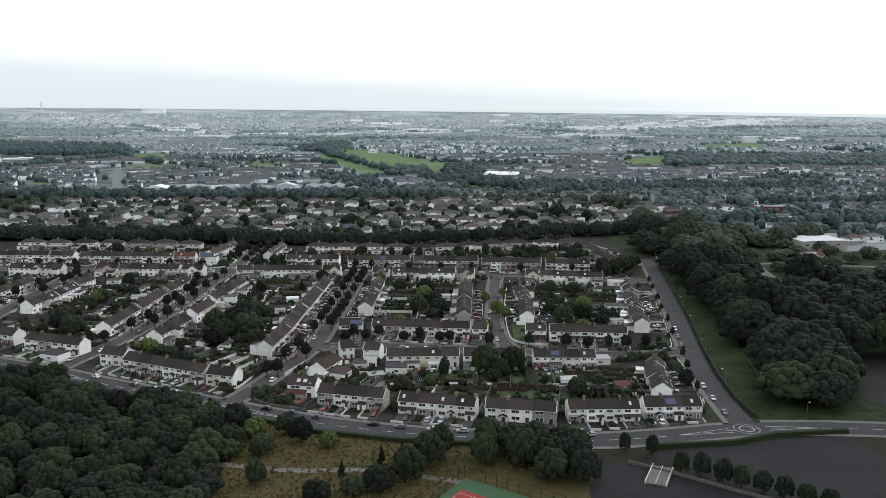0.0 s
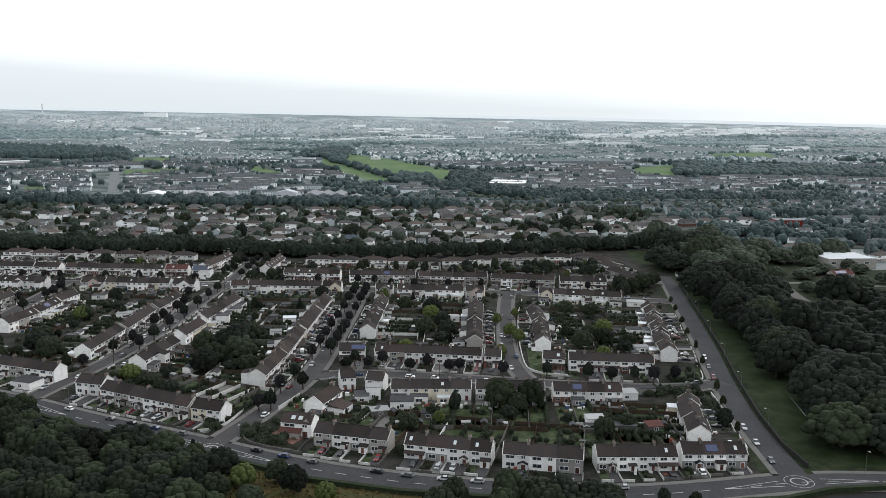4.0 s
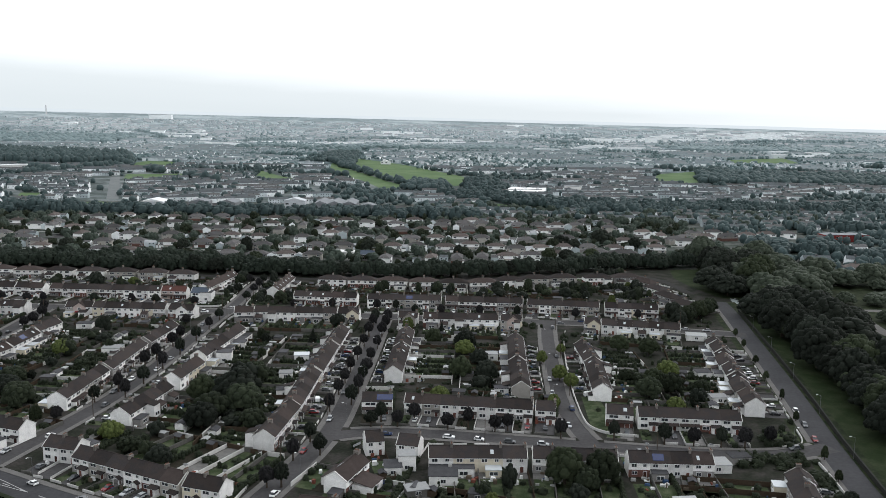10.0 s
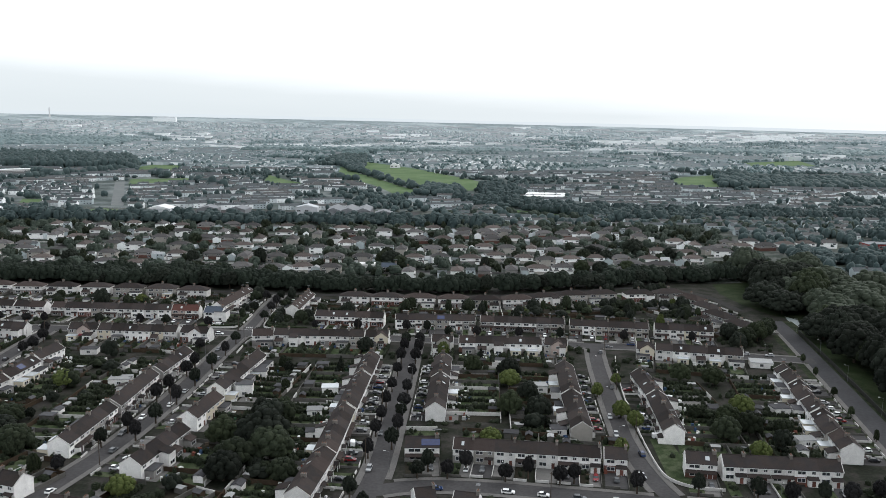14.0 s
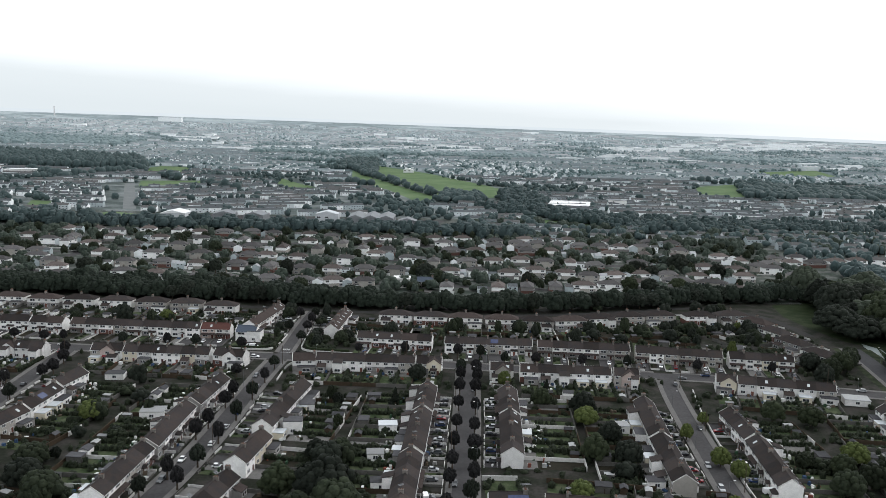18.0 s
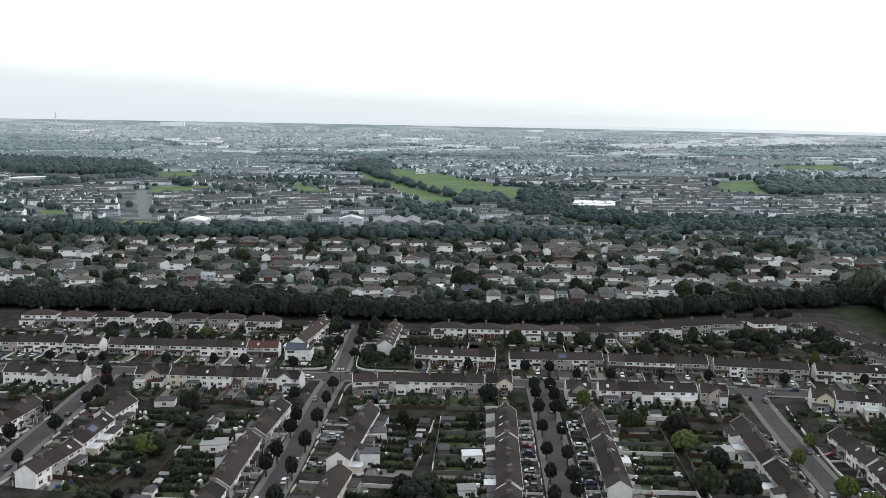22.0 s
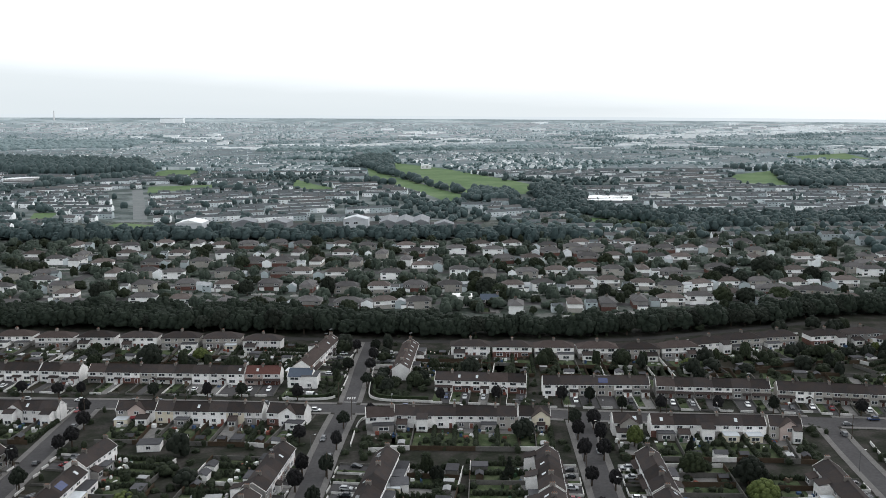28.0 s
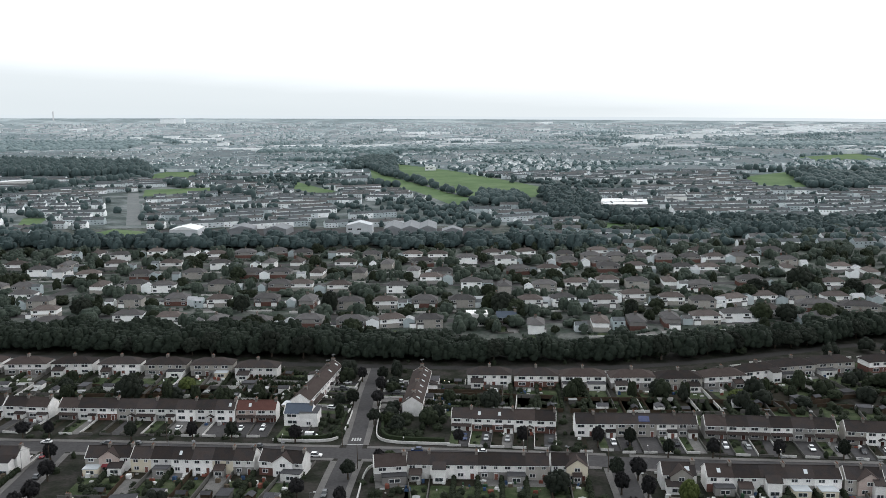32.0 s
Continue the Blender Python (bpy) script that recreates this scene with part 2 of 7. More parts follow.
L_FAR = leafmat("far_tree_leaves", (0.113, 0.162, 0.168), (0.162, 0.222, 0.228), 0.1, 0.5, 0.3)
# lightened from the near leaves, haze standing in the colour
L_BACK = leafmat("back_town_leaves", (0.026, 0.036, 0.029), (0.058, 0.072, 0.057), 0.15, 0.05)
L_WOODFAR = leafmat("deep_wood_leaves", (0.033, 0.042, 0.030), (0.053, 0.064, 0.045), 0.15, 0.05)

# ---- mesh helpers ----


def mesh(name, bm, *mats):
    me = bpy.data.meshes.new(name)
    bm.to_mesh(me)
    bm.free()
    for m in mats:
        me.materials.append(m)
    return me


def box(bm, x0, x1, y0, y1, z0, z1, mi=0):
    v = [bm.verts.new((x, y, z)) for z in (z0, z1) for x, y in ((x0, y0), (x1, y0), (x1, y1), (x0, y1))]
    for q in ((3, 2, 1, 0), (4, 5, 6, 7), (0, 1, 5, 4), (1, 2, 6, 5), (2, 3, 7, 6), (3, 0, 4, 7)):
        bm.faces.new([v[i] for i in q]).material_index = mi
    return v


def prism(bm, pts, x0, x1, mi=0):
    """A profile in (y, z) drawn out along x."""
    a = [bm.verts.new((x0, y, z)) for y, z in pts]
    b = [bm.verts.new((x1, y, z)) for y, z in pts]
    k = len(pts)
    bm.faces.new(a[::-1]).material_index = mi
    bm.faces.new(b).material_index = mi
    for i in range(k):
        bm.faces.new((a[i], a[(i + 1) % k], b[(i + 1) % k], b[i])).material_index = mi


def raw(name, verts, faces, *mats, slots=None):
    me = bpy.data.meshes.new(name)
    me.from_pydata(verts, [], faces)
    for m in mats:
        me.materials.append(m)
    if slots is not None:
        me.polygons.foreach_set("material_index", slots)
    me.update()
    return me


def rounded(me):
    """The same mesh, shaded smooth."""
    me.polygons.foreach_set("use_smooth", [True] * len(me.polygons))
    return me


def part(name, me, parent, m=None, label=""):
    ob = new(name, me)
    ob.parent = parent
    if m is not None:
        ob.matrix_basis = m
    if label:
        tagged(ob, label)
    return ob


def structure(name, me, label, category):
    return tagged(new(name, me), label, category, kind="structure")


def stuff(name, me, label, category):
    return tagged(new(name, me), label, category, kind="stuff")


def at(x, y, z=0.0, turn=0.0, sx=1.0, sy=1.0, sz=1.0):
    return Matrix.LocRotScale((x, y, z), Euler((0, 0, turn)), (sx, sy, sz))


def inside(x, y, poly):
    hit = False
    for (x0, y0), (x1, y1) in zip(poly, poly[1:] + poly[:1]):
        if (y0 > y) != (y1 > y) and x < (x1 - x0) * (y - y0) / (y1 - y0) + x0:
            hit = not hit
    return hit


def seg_dist(x, y, a, b):
    dx, dy = b[0] - a[0], b[1] - a[1]
    t = max(0.0, min(1.0, ((x - a[0]) * dx + (y - a[1]) * dy) / (dx * dx + dy * dy + 1e-9)))
    return math.hypot(x - a[0] - t * dx, y - a[1] - t * dy)


def line_dist(x, y, pts):
    return min(seg_dist(x, y, a, b) for a, b in zip(pts, pts[1:]))


def along(pts, step):
    """Points every step metres on a polyline, with the direction there."""
    out = []
    for a, b in zip(pts, pts[1:]):
        d = math.hypot(b[0] - a[0], b[1] - a[1])
        k = max(1, round(d / step))
        for i in range(k):
            f = i / k
            out.append((a[0] + (b[0] - a[0]) * f, a[1] + (b[1] - a[1]) * f, math.atan2(b[1] - a[1], b[0] - a[0])))
    out.append((*pts[-1], out[-1][2]))
    return out


def spaced(pts, step):
    """Points at even steps of the whole line's length."""
    fine, out, run = along(pts, 1.0), [], 0.0
    for (x, y, a), (x2, y2, _) in zip(fine, fine[1:]):
        run += math.hypot(x2 - x, y2 - y)
        if run >= step:
            out.append((x2, y2, a))
            run -= step
    return out


def smooth(pts, rounds=2):
    for _ in range(rounds):
        q = [pts[0]]
        for a, b in zip(pts, pts[1:]):
            q += [(a[0] * .75 + b[0] * .25, a[1] * .75 + b[1] * .25), (a[0] * .25 + b[0] * .75, a[1] * .25 + b[1] * .75)]
        pts = q + [pts[-1]]
    return pts


def patch(name, poly, z, m, label, category):
    bm = bmesh.new()
    bm.faces.new([bm.verts.new((x, y, z)) for x, y in poly])
    bmesh.ops.triangulate(bm, faces=bm.faces[:])
    return structure(name, mesh(name, bm, m), label, category)


# ---- plan: streets ----
ROADS = [
    ("road_front", 9.0, smooth([(-420, 420), (-240, 338), (-160, 302), (-124.6, 285.9), (-99, 271), (-72.4, 258.5), (-56.6, 250.4), (-27.6, 236), (-2.7, 228.2), (15, 225), (48.5, 221.3), (62, 222.6), (75, 225), (96, 229.5), (112, 230.2), (134, 228.4), (175, 223), (300, 205)]), M_ROAD),
    ("road_park", 7.4, smooth([(96, 229.5), (97, 252), (98.4, 276), (104.2, 314), (110, 345), (118, 395), (125, 440), (131, 478), (133, 500)]), M_ROAD),
    ("road_link", 5.8, smooth([(-56.6, 250.4), (-48, 276), (-41, 302), (-37.6, 320), (-36.2, 345), (-35.5, 366), (-33.6, 410), (-32, 462)]), M_ROAD2),
    ("road_east", 5.0, smooth([(37, 308), (34, 322), (32.5, 345), (34.3, 371.5), (38, 425), (42, 456)]), M_ROAD2),
    ("street_south", 6.5, smooth([(-39.5, 313), (-27, 317.5), (-10, 316.5), (10, 313), (37, 308), (60, 304), (86, 302), (104, 309)]), M_ROAD2),
    ("road_west", 5.6, smooth([(-124.6, 285.9), (-117, 318), (-112, 341), (-109, 373), (-107.8, 408), (-107, 440), (-105, 470)]), M_ROAD2),
    ("street_north", 7.5, smooth([(-420, 486), (-300, 480), (-220, 475), (-160, 471.5), (-104.7, 467), (-60, 463.5), (-10, 457), (40, 453.5), (68, 450), (94, 440), (124, 434)]), M_ROAD2),
    ("road_far_west", 6.0, smooth([(-178, 312), (-184, 360), (-186, 420), (-189, 473)]), M_ROAD2),
    ("road_spur", 4.6, smooth([(-104.7, 467), (-104.4, 490), (-104.8, 515), (-104, 549)]), M_ROAD2),
    ("lane_north", 4.5, smooth([(-420, 590), (-260, 568), (-190, 560), (-134, 553), (-77, 547), (-28, 545), (10, 550), (52, 563), (92, 578), (118, 560), (124, 520)]), M_LANE),
]

# ---- ground ----
bm = bmesh.new()
RINGS = [2500 + 100 * k for k in range(13)]


def land(x, y):
    """Height of the ground: flat, rising gently far out, more in the west than in the east."""
    return (57 - 0.013 * x) * (max(0.0, math.hypot(x, y - 120) - 2500) / 1190) ** 1.25


loops = []
for r in RINGS:
    pts_ = [(r * math.cos(k * math.tau / 96), 120 + r * math.sin(k * math.tau / 96)) for k in range(96)]
    loops.append([bm.verts.new((x, y, land(x, y))) for x, y in pts_])
bm.faces.new(loops[0])
# the outer rings take the paler ground, with more haze painted in
for a, b in zip(loops, loops[1:]):
    for k in range(96):
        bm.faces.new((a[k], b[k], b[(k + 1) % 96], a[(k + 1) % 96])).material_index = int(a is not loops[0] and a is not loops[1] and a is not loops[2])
structure("ground", mesh("ground", bm, M_FARGROUND, M_OUTERGROUND), "suburban ground reaching the horizon, paler outward for haze", "ground")
patch("ground_gardens", [(-430, 330), (-150, 290), (-56, 246), (0, 222), (96, 224), (104, 262), (140, 500), (150, 592), (-100, 584), (-260, 596), (-430, 622)], 0.006, M_GARDEN, "dark green garden soil and grass between the houses", "ground")
patch("back_gardens", [(-430, 622.2), (-260, 596.2), (-100, 584.2), (150, 592.2), (190, 600), (430, 600), (600, 945), (-700, 945), (-560, 640)], 0.006, M_BACKGARDEN, "green and grey garden ground, lightened for haze", "ground")


patch("town_ground", [(-1100, 945.2), (1100, 945.2), (1400, 1480), (-1400, 1480)], 0.004, M_TOWNGROUND, "ground between the town's terraces, grey-green paled for haze", "ground")
patch("outer_town_ground", [(-1400, 1480.2), (1400, 1480.2), (1500, 2250), (-1500, 2250)], 0.004, M_TOWNGROUND2, "ground of the outer town, painted pale for haze", "ground")
patch("ground_south", [(-430, 330), (-124, 281), (15, 219), (96, 224), (134, 224), (300, 201), (300, 60), (-430, 60)], 0.004, M_SOIL, "dark undergrowth and soil of the park", "ground")


def ribbon(name, pts, w, z, m, label, category, off=0.0):
    vs, fs = [], []
    for x, y, a in along(pts, 3.0):
        nx, ny = -math.sin(a), math.cos(a)
        vs += [(x + nx * (off + w / 2), y + ny * (off + w / 2), z), (x + nx * (off - w / 2), y + ny * (off - w / 2), z)]
    for i in range(0, len(vs) - 2, 2):
        fs.append((i + 1, i + 3, i + 2, i))
    return structure(name, raw(name, vs, fs, m), label, category)


for i, (name, w, pts, m) in enumerate(ROADS):
    ribbon(name, pts, w, 0.02 + 0.004 * i, m, "grey asphalt street with worn patches", "road")


def pavement(i, name, w, pts, pw=1.7):
    """Raised pavements on both sides, left out where another street crosses."""
    vs, fs = [], []
    others = [(q[1], q[2]) for k, q in enumerate(ROADS) if k != i]
    z = 0.13 + 0.004 * i
    for s in (1, -1) if name != "road_park" else (1,):
        line = along(pts, 1.5)
        prev = None
        for x, y, a in line:
            nx, ny = -math.sin(a) * s, math.cos(a) * s
            p0, p1 = (x + nx * w / 2, y + ny * w / 2), (x + nx * (w / 2 + pw), y + ny * (w / 2 + pw))
            mx, my = (p0[0] + p1[0]) / 2, (p0[1] + p1[1]) / 2
            if any(line_dist(mx, my, q) < ow / 2 + 0.8 for ow, q in others):
                prev = None
                continue
            k = len(vs)
            vs += [(*p0, 0.0), (*p0, z), (*p1, z)]
            if prev is not None:
                o = (prev, prev + 1, k + 1, k)
                t = (prev + 1, prev + 2, k + 2, k + 1)
                fs += [o if s < 0 else o[::-1], t if s < 0 else t[::-1]]
            prev = k
    structure("pavement_" + name, raw("pavement", vs, fs, M_PAVE), "raised concrete pavement with a kerb", "pavement")


for i, (name, w, pts, m) in enumerate(ROADS[:9]):
    pavement(i, name, w, pts)

# painted lines
def dashes(name, pts, length, gap, width, z, off=0.0, part_of=(0, 1)):
    vs, fs = [], []
    line = along(pts, 0.5)
    line = line[int(part_of[0] * len(line)):int(part_of[1] * len(line))]
    run = 0.0
    for (x, y, a), (x2, y2, a2) in zip(line, line[1:]):
        run += math.hypot(x2 - x, y2 - y)
        if run % (length + gap) < length:
            k = len(vs)
            for px, py, pa in ((x, y, a), (x2, y2, a2)):
                nx, ny = -math.sin(pa), math.cos(pa)
                vs += [(px + nx * (off + width / 2), py + ny * (off + width / 2), z), (px + nx * (off - width / 2), py + ny * (off - width / 2), z)]
            fs.append((k + 1, k + 3, k + 2, k))
    structure(name, raw(name, vs, fs, M_PAINT), "white painted road line", "road marking")


dashes("centre_line", ROADS[0][2], 3.0, 4.0, 0.22, 0.062)


def ring(name, x, y, r0, r1, z):
    vs = [(x + r * math.cos(i * math.tau / 40), y + r * math.sin(i * math.tau / 40), z) for i in range(40) for r in (r0, r1)]
    fs = [(2 * i, 2 * i + 1, (2 * i + 3) % 80, (2 * i + 2) % 80) for i in range(40)]
    structure(name, raw(name, vs, fs, M_PAINT), "white painted mini roundabout ring", "road marking")


for x, y in ((-56.3, 249.6), (96.0, 229.6), (-124.6, 285.9)):
    ring("roundabout_ring", x, y, 1.9, 2.2, 0.068)
    ring("roundabout_outer_ring", x, y, 3.5, 3.65, 0.07)
    for s in (-1, 1):
        near_ = [(px, py, a) for px, py, a in along(ROADS[0][2], 1.0) if (px - x) * s > 0 and 5 < math.hypot(px - x, py - y) < 21]
        near_ = sorted(near_, key=lambda q: math.hypot(q[0] - x, q[1] - y))
        for side in (-1, 1):
            pts_ = [(px - math.sin(a) * side * 1.5 * (1 - k / len(near_)), py + math.cos(a) * side * 1.5 * (1 - k / len(near_))) for k, (px, py, a) in enumerate(near_)]
            ribbon("splitter_line", pts_, 0.2, 0.066, M_PAINT, "white painted splitter line by the roundabout", "road marking")

# ---- houses ----
EAVES, RIDGE, DEPTH = 5.1, 7.6, 7.0
SINK, SLIM = 0.80, 0.86  # house heights and depths in units of the plan


def plate(bm, xs, zs, panes, y0=-0.09, y1=-0.02, back=0.06):
    """One connected plate on a grid, with the cells named in panes set back behind it (material 1)."""
    grid = {(i, k): bm.verts.new((x, y0, z)) for i, x in enumerate(xs) for k, z in enumerate(zs)}
    for i in range(len(xs) - 1):
        for k in range(len(zs) - 1):
            a = [grid[i, k], grid[i + 1, k], grid[i + 1, k + 1], grid[i, k + 1]]
            if (i, k) in panes:
                d = [bm.verts.new((v.co.x, y1, v.co.z)) for v in a]
                bm.faces.new(d).material_index = 1
                for j in range(4):
                    bm.faces.new((a[j], a[(j + 1) % 4], d[(j + 1) % 4], d[j]))
            else:
                bm.faces.new(a)
    nx, nz = len(xs) - 1, len(zs) - 1
    rim = [grid[i, 0] for i in range(nx + 1)] + [grid[nx, k] for k in range(1, nz + 1)] + [grid[i, nz] for i in range(nx - 1, -1, -1)] + [grid[0, k] for k in range(nz - 1, 0, -1)]
    rear = [bm.verts.new((v.co.x, back, v.co.z)) for v in rim]
    for j in range(len(rim)):
        n = (j + 1) % len(rim)
        bm.faces.new((rim[n], rim[j], rear[j], rear[n]))


def window_mesh(w, h):
    """A white frame with a mullion and dark panes set back in it; lies in the xz plane, faces -y."""
    bm = bmesh.new()
    t = 0.10
    plate(bm, (-w / 2, -w / 2 + t, -t / 2, t / 2, w / 2 - t, w / 2), (0, t, h - t, h), {(1, 1), (3, 1)})
    return mesh("window", bm, M_FRAME, M_GLASS)


W_BIG, W_MID, W_SMALL = window_mesh(2.1, 1.35), window_mesh(1.5, 1.3), window_mesh(1.05, 1.2)
bm = bmesh.new()
plate(bm, (-0.55, -0.45, 0.45, 0.55), (0, 0.05, 2.05, 2.15), {(1, 1)})
DOOR = mesh("door", bm, M_FRAME, M_DOOR)
bm = bmesh.new()
prism(bm, [(-1.3, 2.3), (0, 2.75), (0, 2.55), (-1.3, 2.18)], -1.3, 1.3)
CANOPY = mesh("canopy", bm, M_ROOF)
bm = bmesh.new()
prism(bm, [(-1.5, 2.35), (0, 2.95), (0, 2.7), (-1.5, 2.2)], -2.9, 2.9)
CANOPY_WIDE = mesh("canopy", bm, M_ROOFBRN)
bm = bmesh.new()
box(bm, -1.3, 1.3, -1.5, 0, 0, 2.25, 0)
PORCH = mesh("porch", bm, M_WHITE)
bm = bmesh.new()
prism(bm, [(-1.75, 2.27), (0, 3.0), (0, 2.27)], -1.45, 1.45)
PORCH_ROOF = mesh("porch_roof", bm, M_ROOF)


bm = bmesh.new()
for sx in (-1, 1):
    box(bm, sx * .95 - .09, sx * .95 + .09, -1.35, -1.17, 0, 2.25, 0)
a_ = [bm.verts.new(p) for p in ((-1.0, -1.36, 2.25), (1.0, -1.36, 2.25), (0, -1.36, 2.95))]
b_ = [bm.verts.new(p) for p in ((-1.0, 0, 2.25), (1.0, 0, 2.25), (0, 0, 2.95))]
bm.faces.new(a_)
bm.faces.new((a_[1], a_[0], b_[0], b_[1]))
GABLE_PORCH = mesh("porch", bm, M_FRAME)
bm = bmesh.new()
for sx in (-1, 1):
    p0 = [bm.verts.new((px, -1.55, pz)) for px, pz in ((sx * 1.2, 2.16), (0, 3.0), (0, 3.1), (sx * 1.2, 2.27))]
    p1 = [bm.verts.new((v.co.x, 0, v.co.z)) for v in p0]
    for i in range(4):
        bm.faces.new((p0[i], p1[i], p1[(i + 1) % 4], p0[(i + 1) % 4]))
    bm.faces.new(p0)
GABLE_PORCH_ROOF = mesh("porch_roof", bm, M_ROOF)


def wall_mesh(up, low, w=6.0):
    bm = bmesh.new()
    d = DEPTH / 2
    box(bm, -w / 2, w / 2, -d, d, 0, 2.6, 1)
    bm.faces.ensure_lookup_table()
    for i in (3, 5):
        bm.faces[i].material_index = 0
    prism(bm, [(-d, 2.6), (d, 2.6), (d, EAVES), (0, RIDGE - 0.12), (-d, EAVES)], -w / 2, w / 2, 0)
    return mesh("wall", bm, up, low)


WALLS = {
    "white": wall_mesh(M_WHITE, M_WHITE), "white over grey": wall_mesh(M_WHITE, M_GREY), "grey": wall_mesh(M_GREY, M_GREY),
    "white over brick": wall_mesh(M_WHITE, M_BRICK), "cream": wall_mesh(M_CREAM, M_CREAM), "beige": wall_mesh(M_BEIGE, M_BEIGE), "pink": wall_mesh(M_PINK, M_PINK), "beige over brick": wall_mesh(M_BEIGE, M_BRICK), "beige over grey": wall_mesh(M_BEIGE, M_GREY),
}


def roof_mesh(m, w=6.0):
    bm = bmesh.new()
    d, o = DEPTH / 2, 0.35
    s = (RIDGE - EAVES) / d
    prism(bm, [(-d - o, EAVES - s * o + 0.12), (0, RIDGE + 0.12), (0, RIDGE - 0.06), (-d - o, EAVES - s * o - 0.06)], -w / 2, w / 2)
    prism(bm, [(d + o, EAVES - s * o - 0.06), (0, RIDGE - 0.06), (0, RIDGE + 0.12), (d + o, EAVES - s * o + 0.12)], -w / 2, w / 2)
    box(bm, -w / 2, w / 2, -0.14, 0.14, RIDGE + 0.08, RIDGE + 0.19)
    box(bm, -w / 2, w / 2, -d - o - 0.1, -d - o, EAVES - s * o - 0.1, EAVES - s * o + 0.04, 1)
    return mesh("roof", bm, m, M_FRAME)


ROOFS = {"dark": roof_mesh(M_ROOF), "brown": roof_mesh(M_ROOFBRN), "red": roof_mesh(M_ROOFRED), "slate": roof_mesh(M_SLATE)}
bm = bmesh.new()
box(bm, -0.35, 0.35, -0.75, 0.75, RIDGE - 0.9, RIDGE + 0.8)
box(bm, -0.42, 0.42, -0.82, 0.82, RIDGE + 0.8, RIDGE + 0.92)
for k in (-0.5, 0.0, 0.5):
    bmesh.ops.create_cone(bm, cap_ends=True, segments=8, radius1=0.15, radius2=0.11, depth=0.4, matrix=Matrix.Translation((0, k, RIDGE + 1.1)))
for f in bm.faces:
    if f.calc_center_median().z > RIDGE + 0.925:
        f.material_index = 1
CHIMNEY = mesh("chimney", bm, M_CHIM, M_POT)
bm = bmesh.new()
box(bm, -0.03, 0.03, -0.03, 0.03, RIDGE + 0.9, RIDGE + 2.7)
prism(bm, [(-.5, RIDGE + 2.7), (-.06, RIDGE + 2.74), (-.06, RIDGE + 2.9), (.06, RIDGE + 2.9), (.06, RIDGE + 2.74), (.5, RIDGE + 2.7), (.5, RIDGE + 2.66), (-.5, RIDGE + 2.66)], -.75, .75)
AERIAL = mesh("aerial", bm, M_METAL)
bm = bmesh.new()
s = (RIDGE - EAVES) / (DEPTH / 2)
d = DEPTH / 2 + .36
prism(bm, [(-d, EAVES - s * .36 + .15), (0, RIDGE + .2), (d, EAVES - s * .36 + .15), (d, EAVES - s * .36 - .1), (0, RIDGE - .08), (-d, EAVES - s * .36 - .1)], -.09, .09)
VERGE = mesh("verge", bm, M_WALLW)
bm = bmesh.new()
prism(bm, [(-2.5, RIDGE - s * 2.5 + 0.2), (-1.3, RIDGE - s * 1.3 + 0.2), (-1.3, RIDGE - s * 1.3 + 0.1), (-2.5, RIDGE - s * 2.5 + 0.1)], -0.4, 0.4)
ROOFLIGHT = mesh("rooflight", bm, M_SKYL)
bm = bmesh.new()
prism(bm, [(-3.0, RIDGE - s * 3.0 + 0.22), (-1.0, RIDGE - s * 1.0 + 0.22), (-1.0, RIDGE - s * 1.0 + 0.14), (-3.0, RIDGE - s * 3.0 + 0.14)], -1.6, 1.6)
SOLAR = mesh("solar_panel", bm, M_SOLAR)


def ext_meshes(w, d, h, pitched, wall, top):
    """A rear extension, its back at y = 0, reaching to -d: walls, roof and the window of its garden side."""
    bm = bmesh.new()
    box(bm, -w / 2, w / 2, -d, 0, 0, h, 0)
    body = mesh("extension", bm, wall)
    bm = bmesh.new()
    if pitched:
        prism(bm, [(-d - 0.25, h + 0.02), (0, h + 1.1), (0, h + 0.9), (-d - 0.25, h - 0.12)], -w / 2 - 0.15, w / 2 + 0.15)
    else:
        box(bm, -w / 2 - 0.12, w / 2 + 0.12, -d - 0.12, 0, h + 0.002, h + 0.2)
    return body, mesh("extension_roof", bm, top), d


EXTS = [ext_meshes(3.6, 3.2, 2.7, True, M_WHITE, M_ROOF), ext_meshes(5.2, 3.6, 2.8, False, M_WHITE, M_FELT), ext_meshes(3.0, 2.6, 2.6, True, M_GREY, M_ROOFBRN),
        ext_meshes(4.4, 3.0, 2.7, False, M_GREY, M_FELT), ext_meshes(3.2, 3.4, 4.9, True, M_WHITE, M_ROOF), ext_meshes(3.8, 3.8, 2.5, False, M_CREAM, M_SKYL)]


def extension(h, m):
    body, top, d = rng.choice(EXTS)
    e_ = part("extension", body, h, m)
    part("extension_roof", top, e_)
    part("extension_window", W_BIG, e_, at(0, -d, 0.7))


bm = bmesh.new()
box(bm, -1.5, 1.5, -1.2, 1.2, 0, 2.0, 0)
prism(bm, [(-1.4, 1.95), (0, 2.7), (1.4, 1.95), (1.4, 1.85), (0, 2.55), (-1.4, 1.85)], -1.65, 1.65, 1)
SHED_T = mesh("garden_shed", bm, M_FENCE, M_FELT)
bm = bmesh.new()
box(bm, -2.6, 2.6, -1.9, 1.9, 0, 2.3, 0)
box(bm, -2.8, 2.8, -2.1, 2.1, 2.302, 2.5, 1)
SHED_B = mesh("block_shed", bm, M_WALLG, M_FELT)
bm = bmesh.new()
box(bm, -2.2, 2.2, -1.7, 1.7, 0, 2.3, 0)
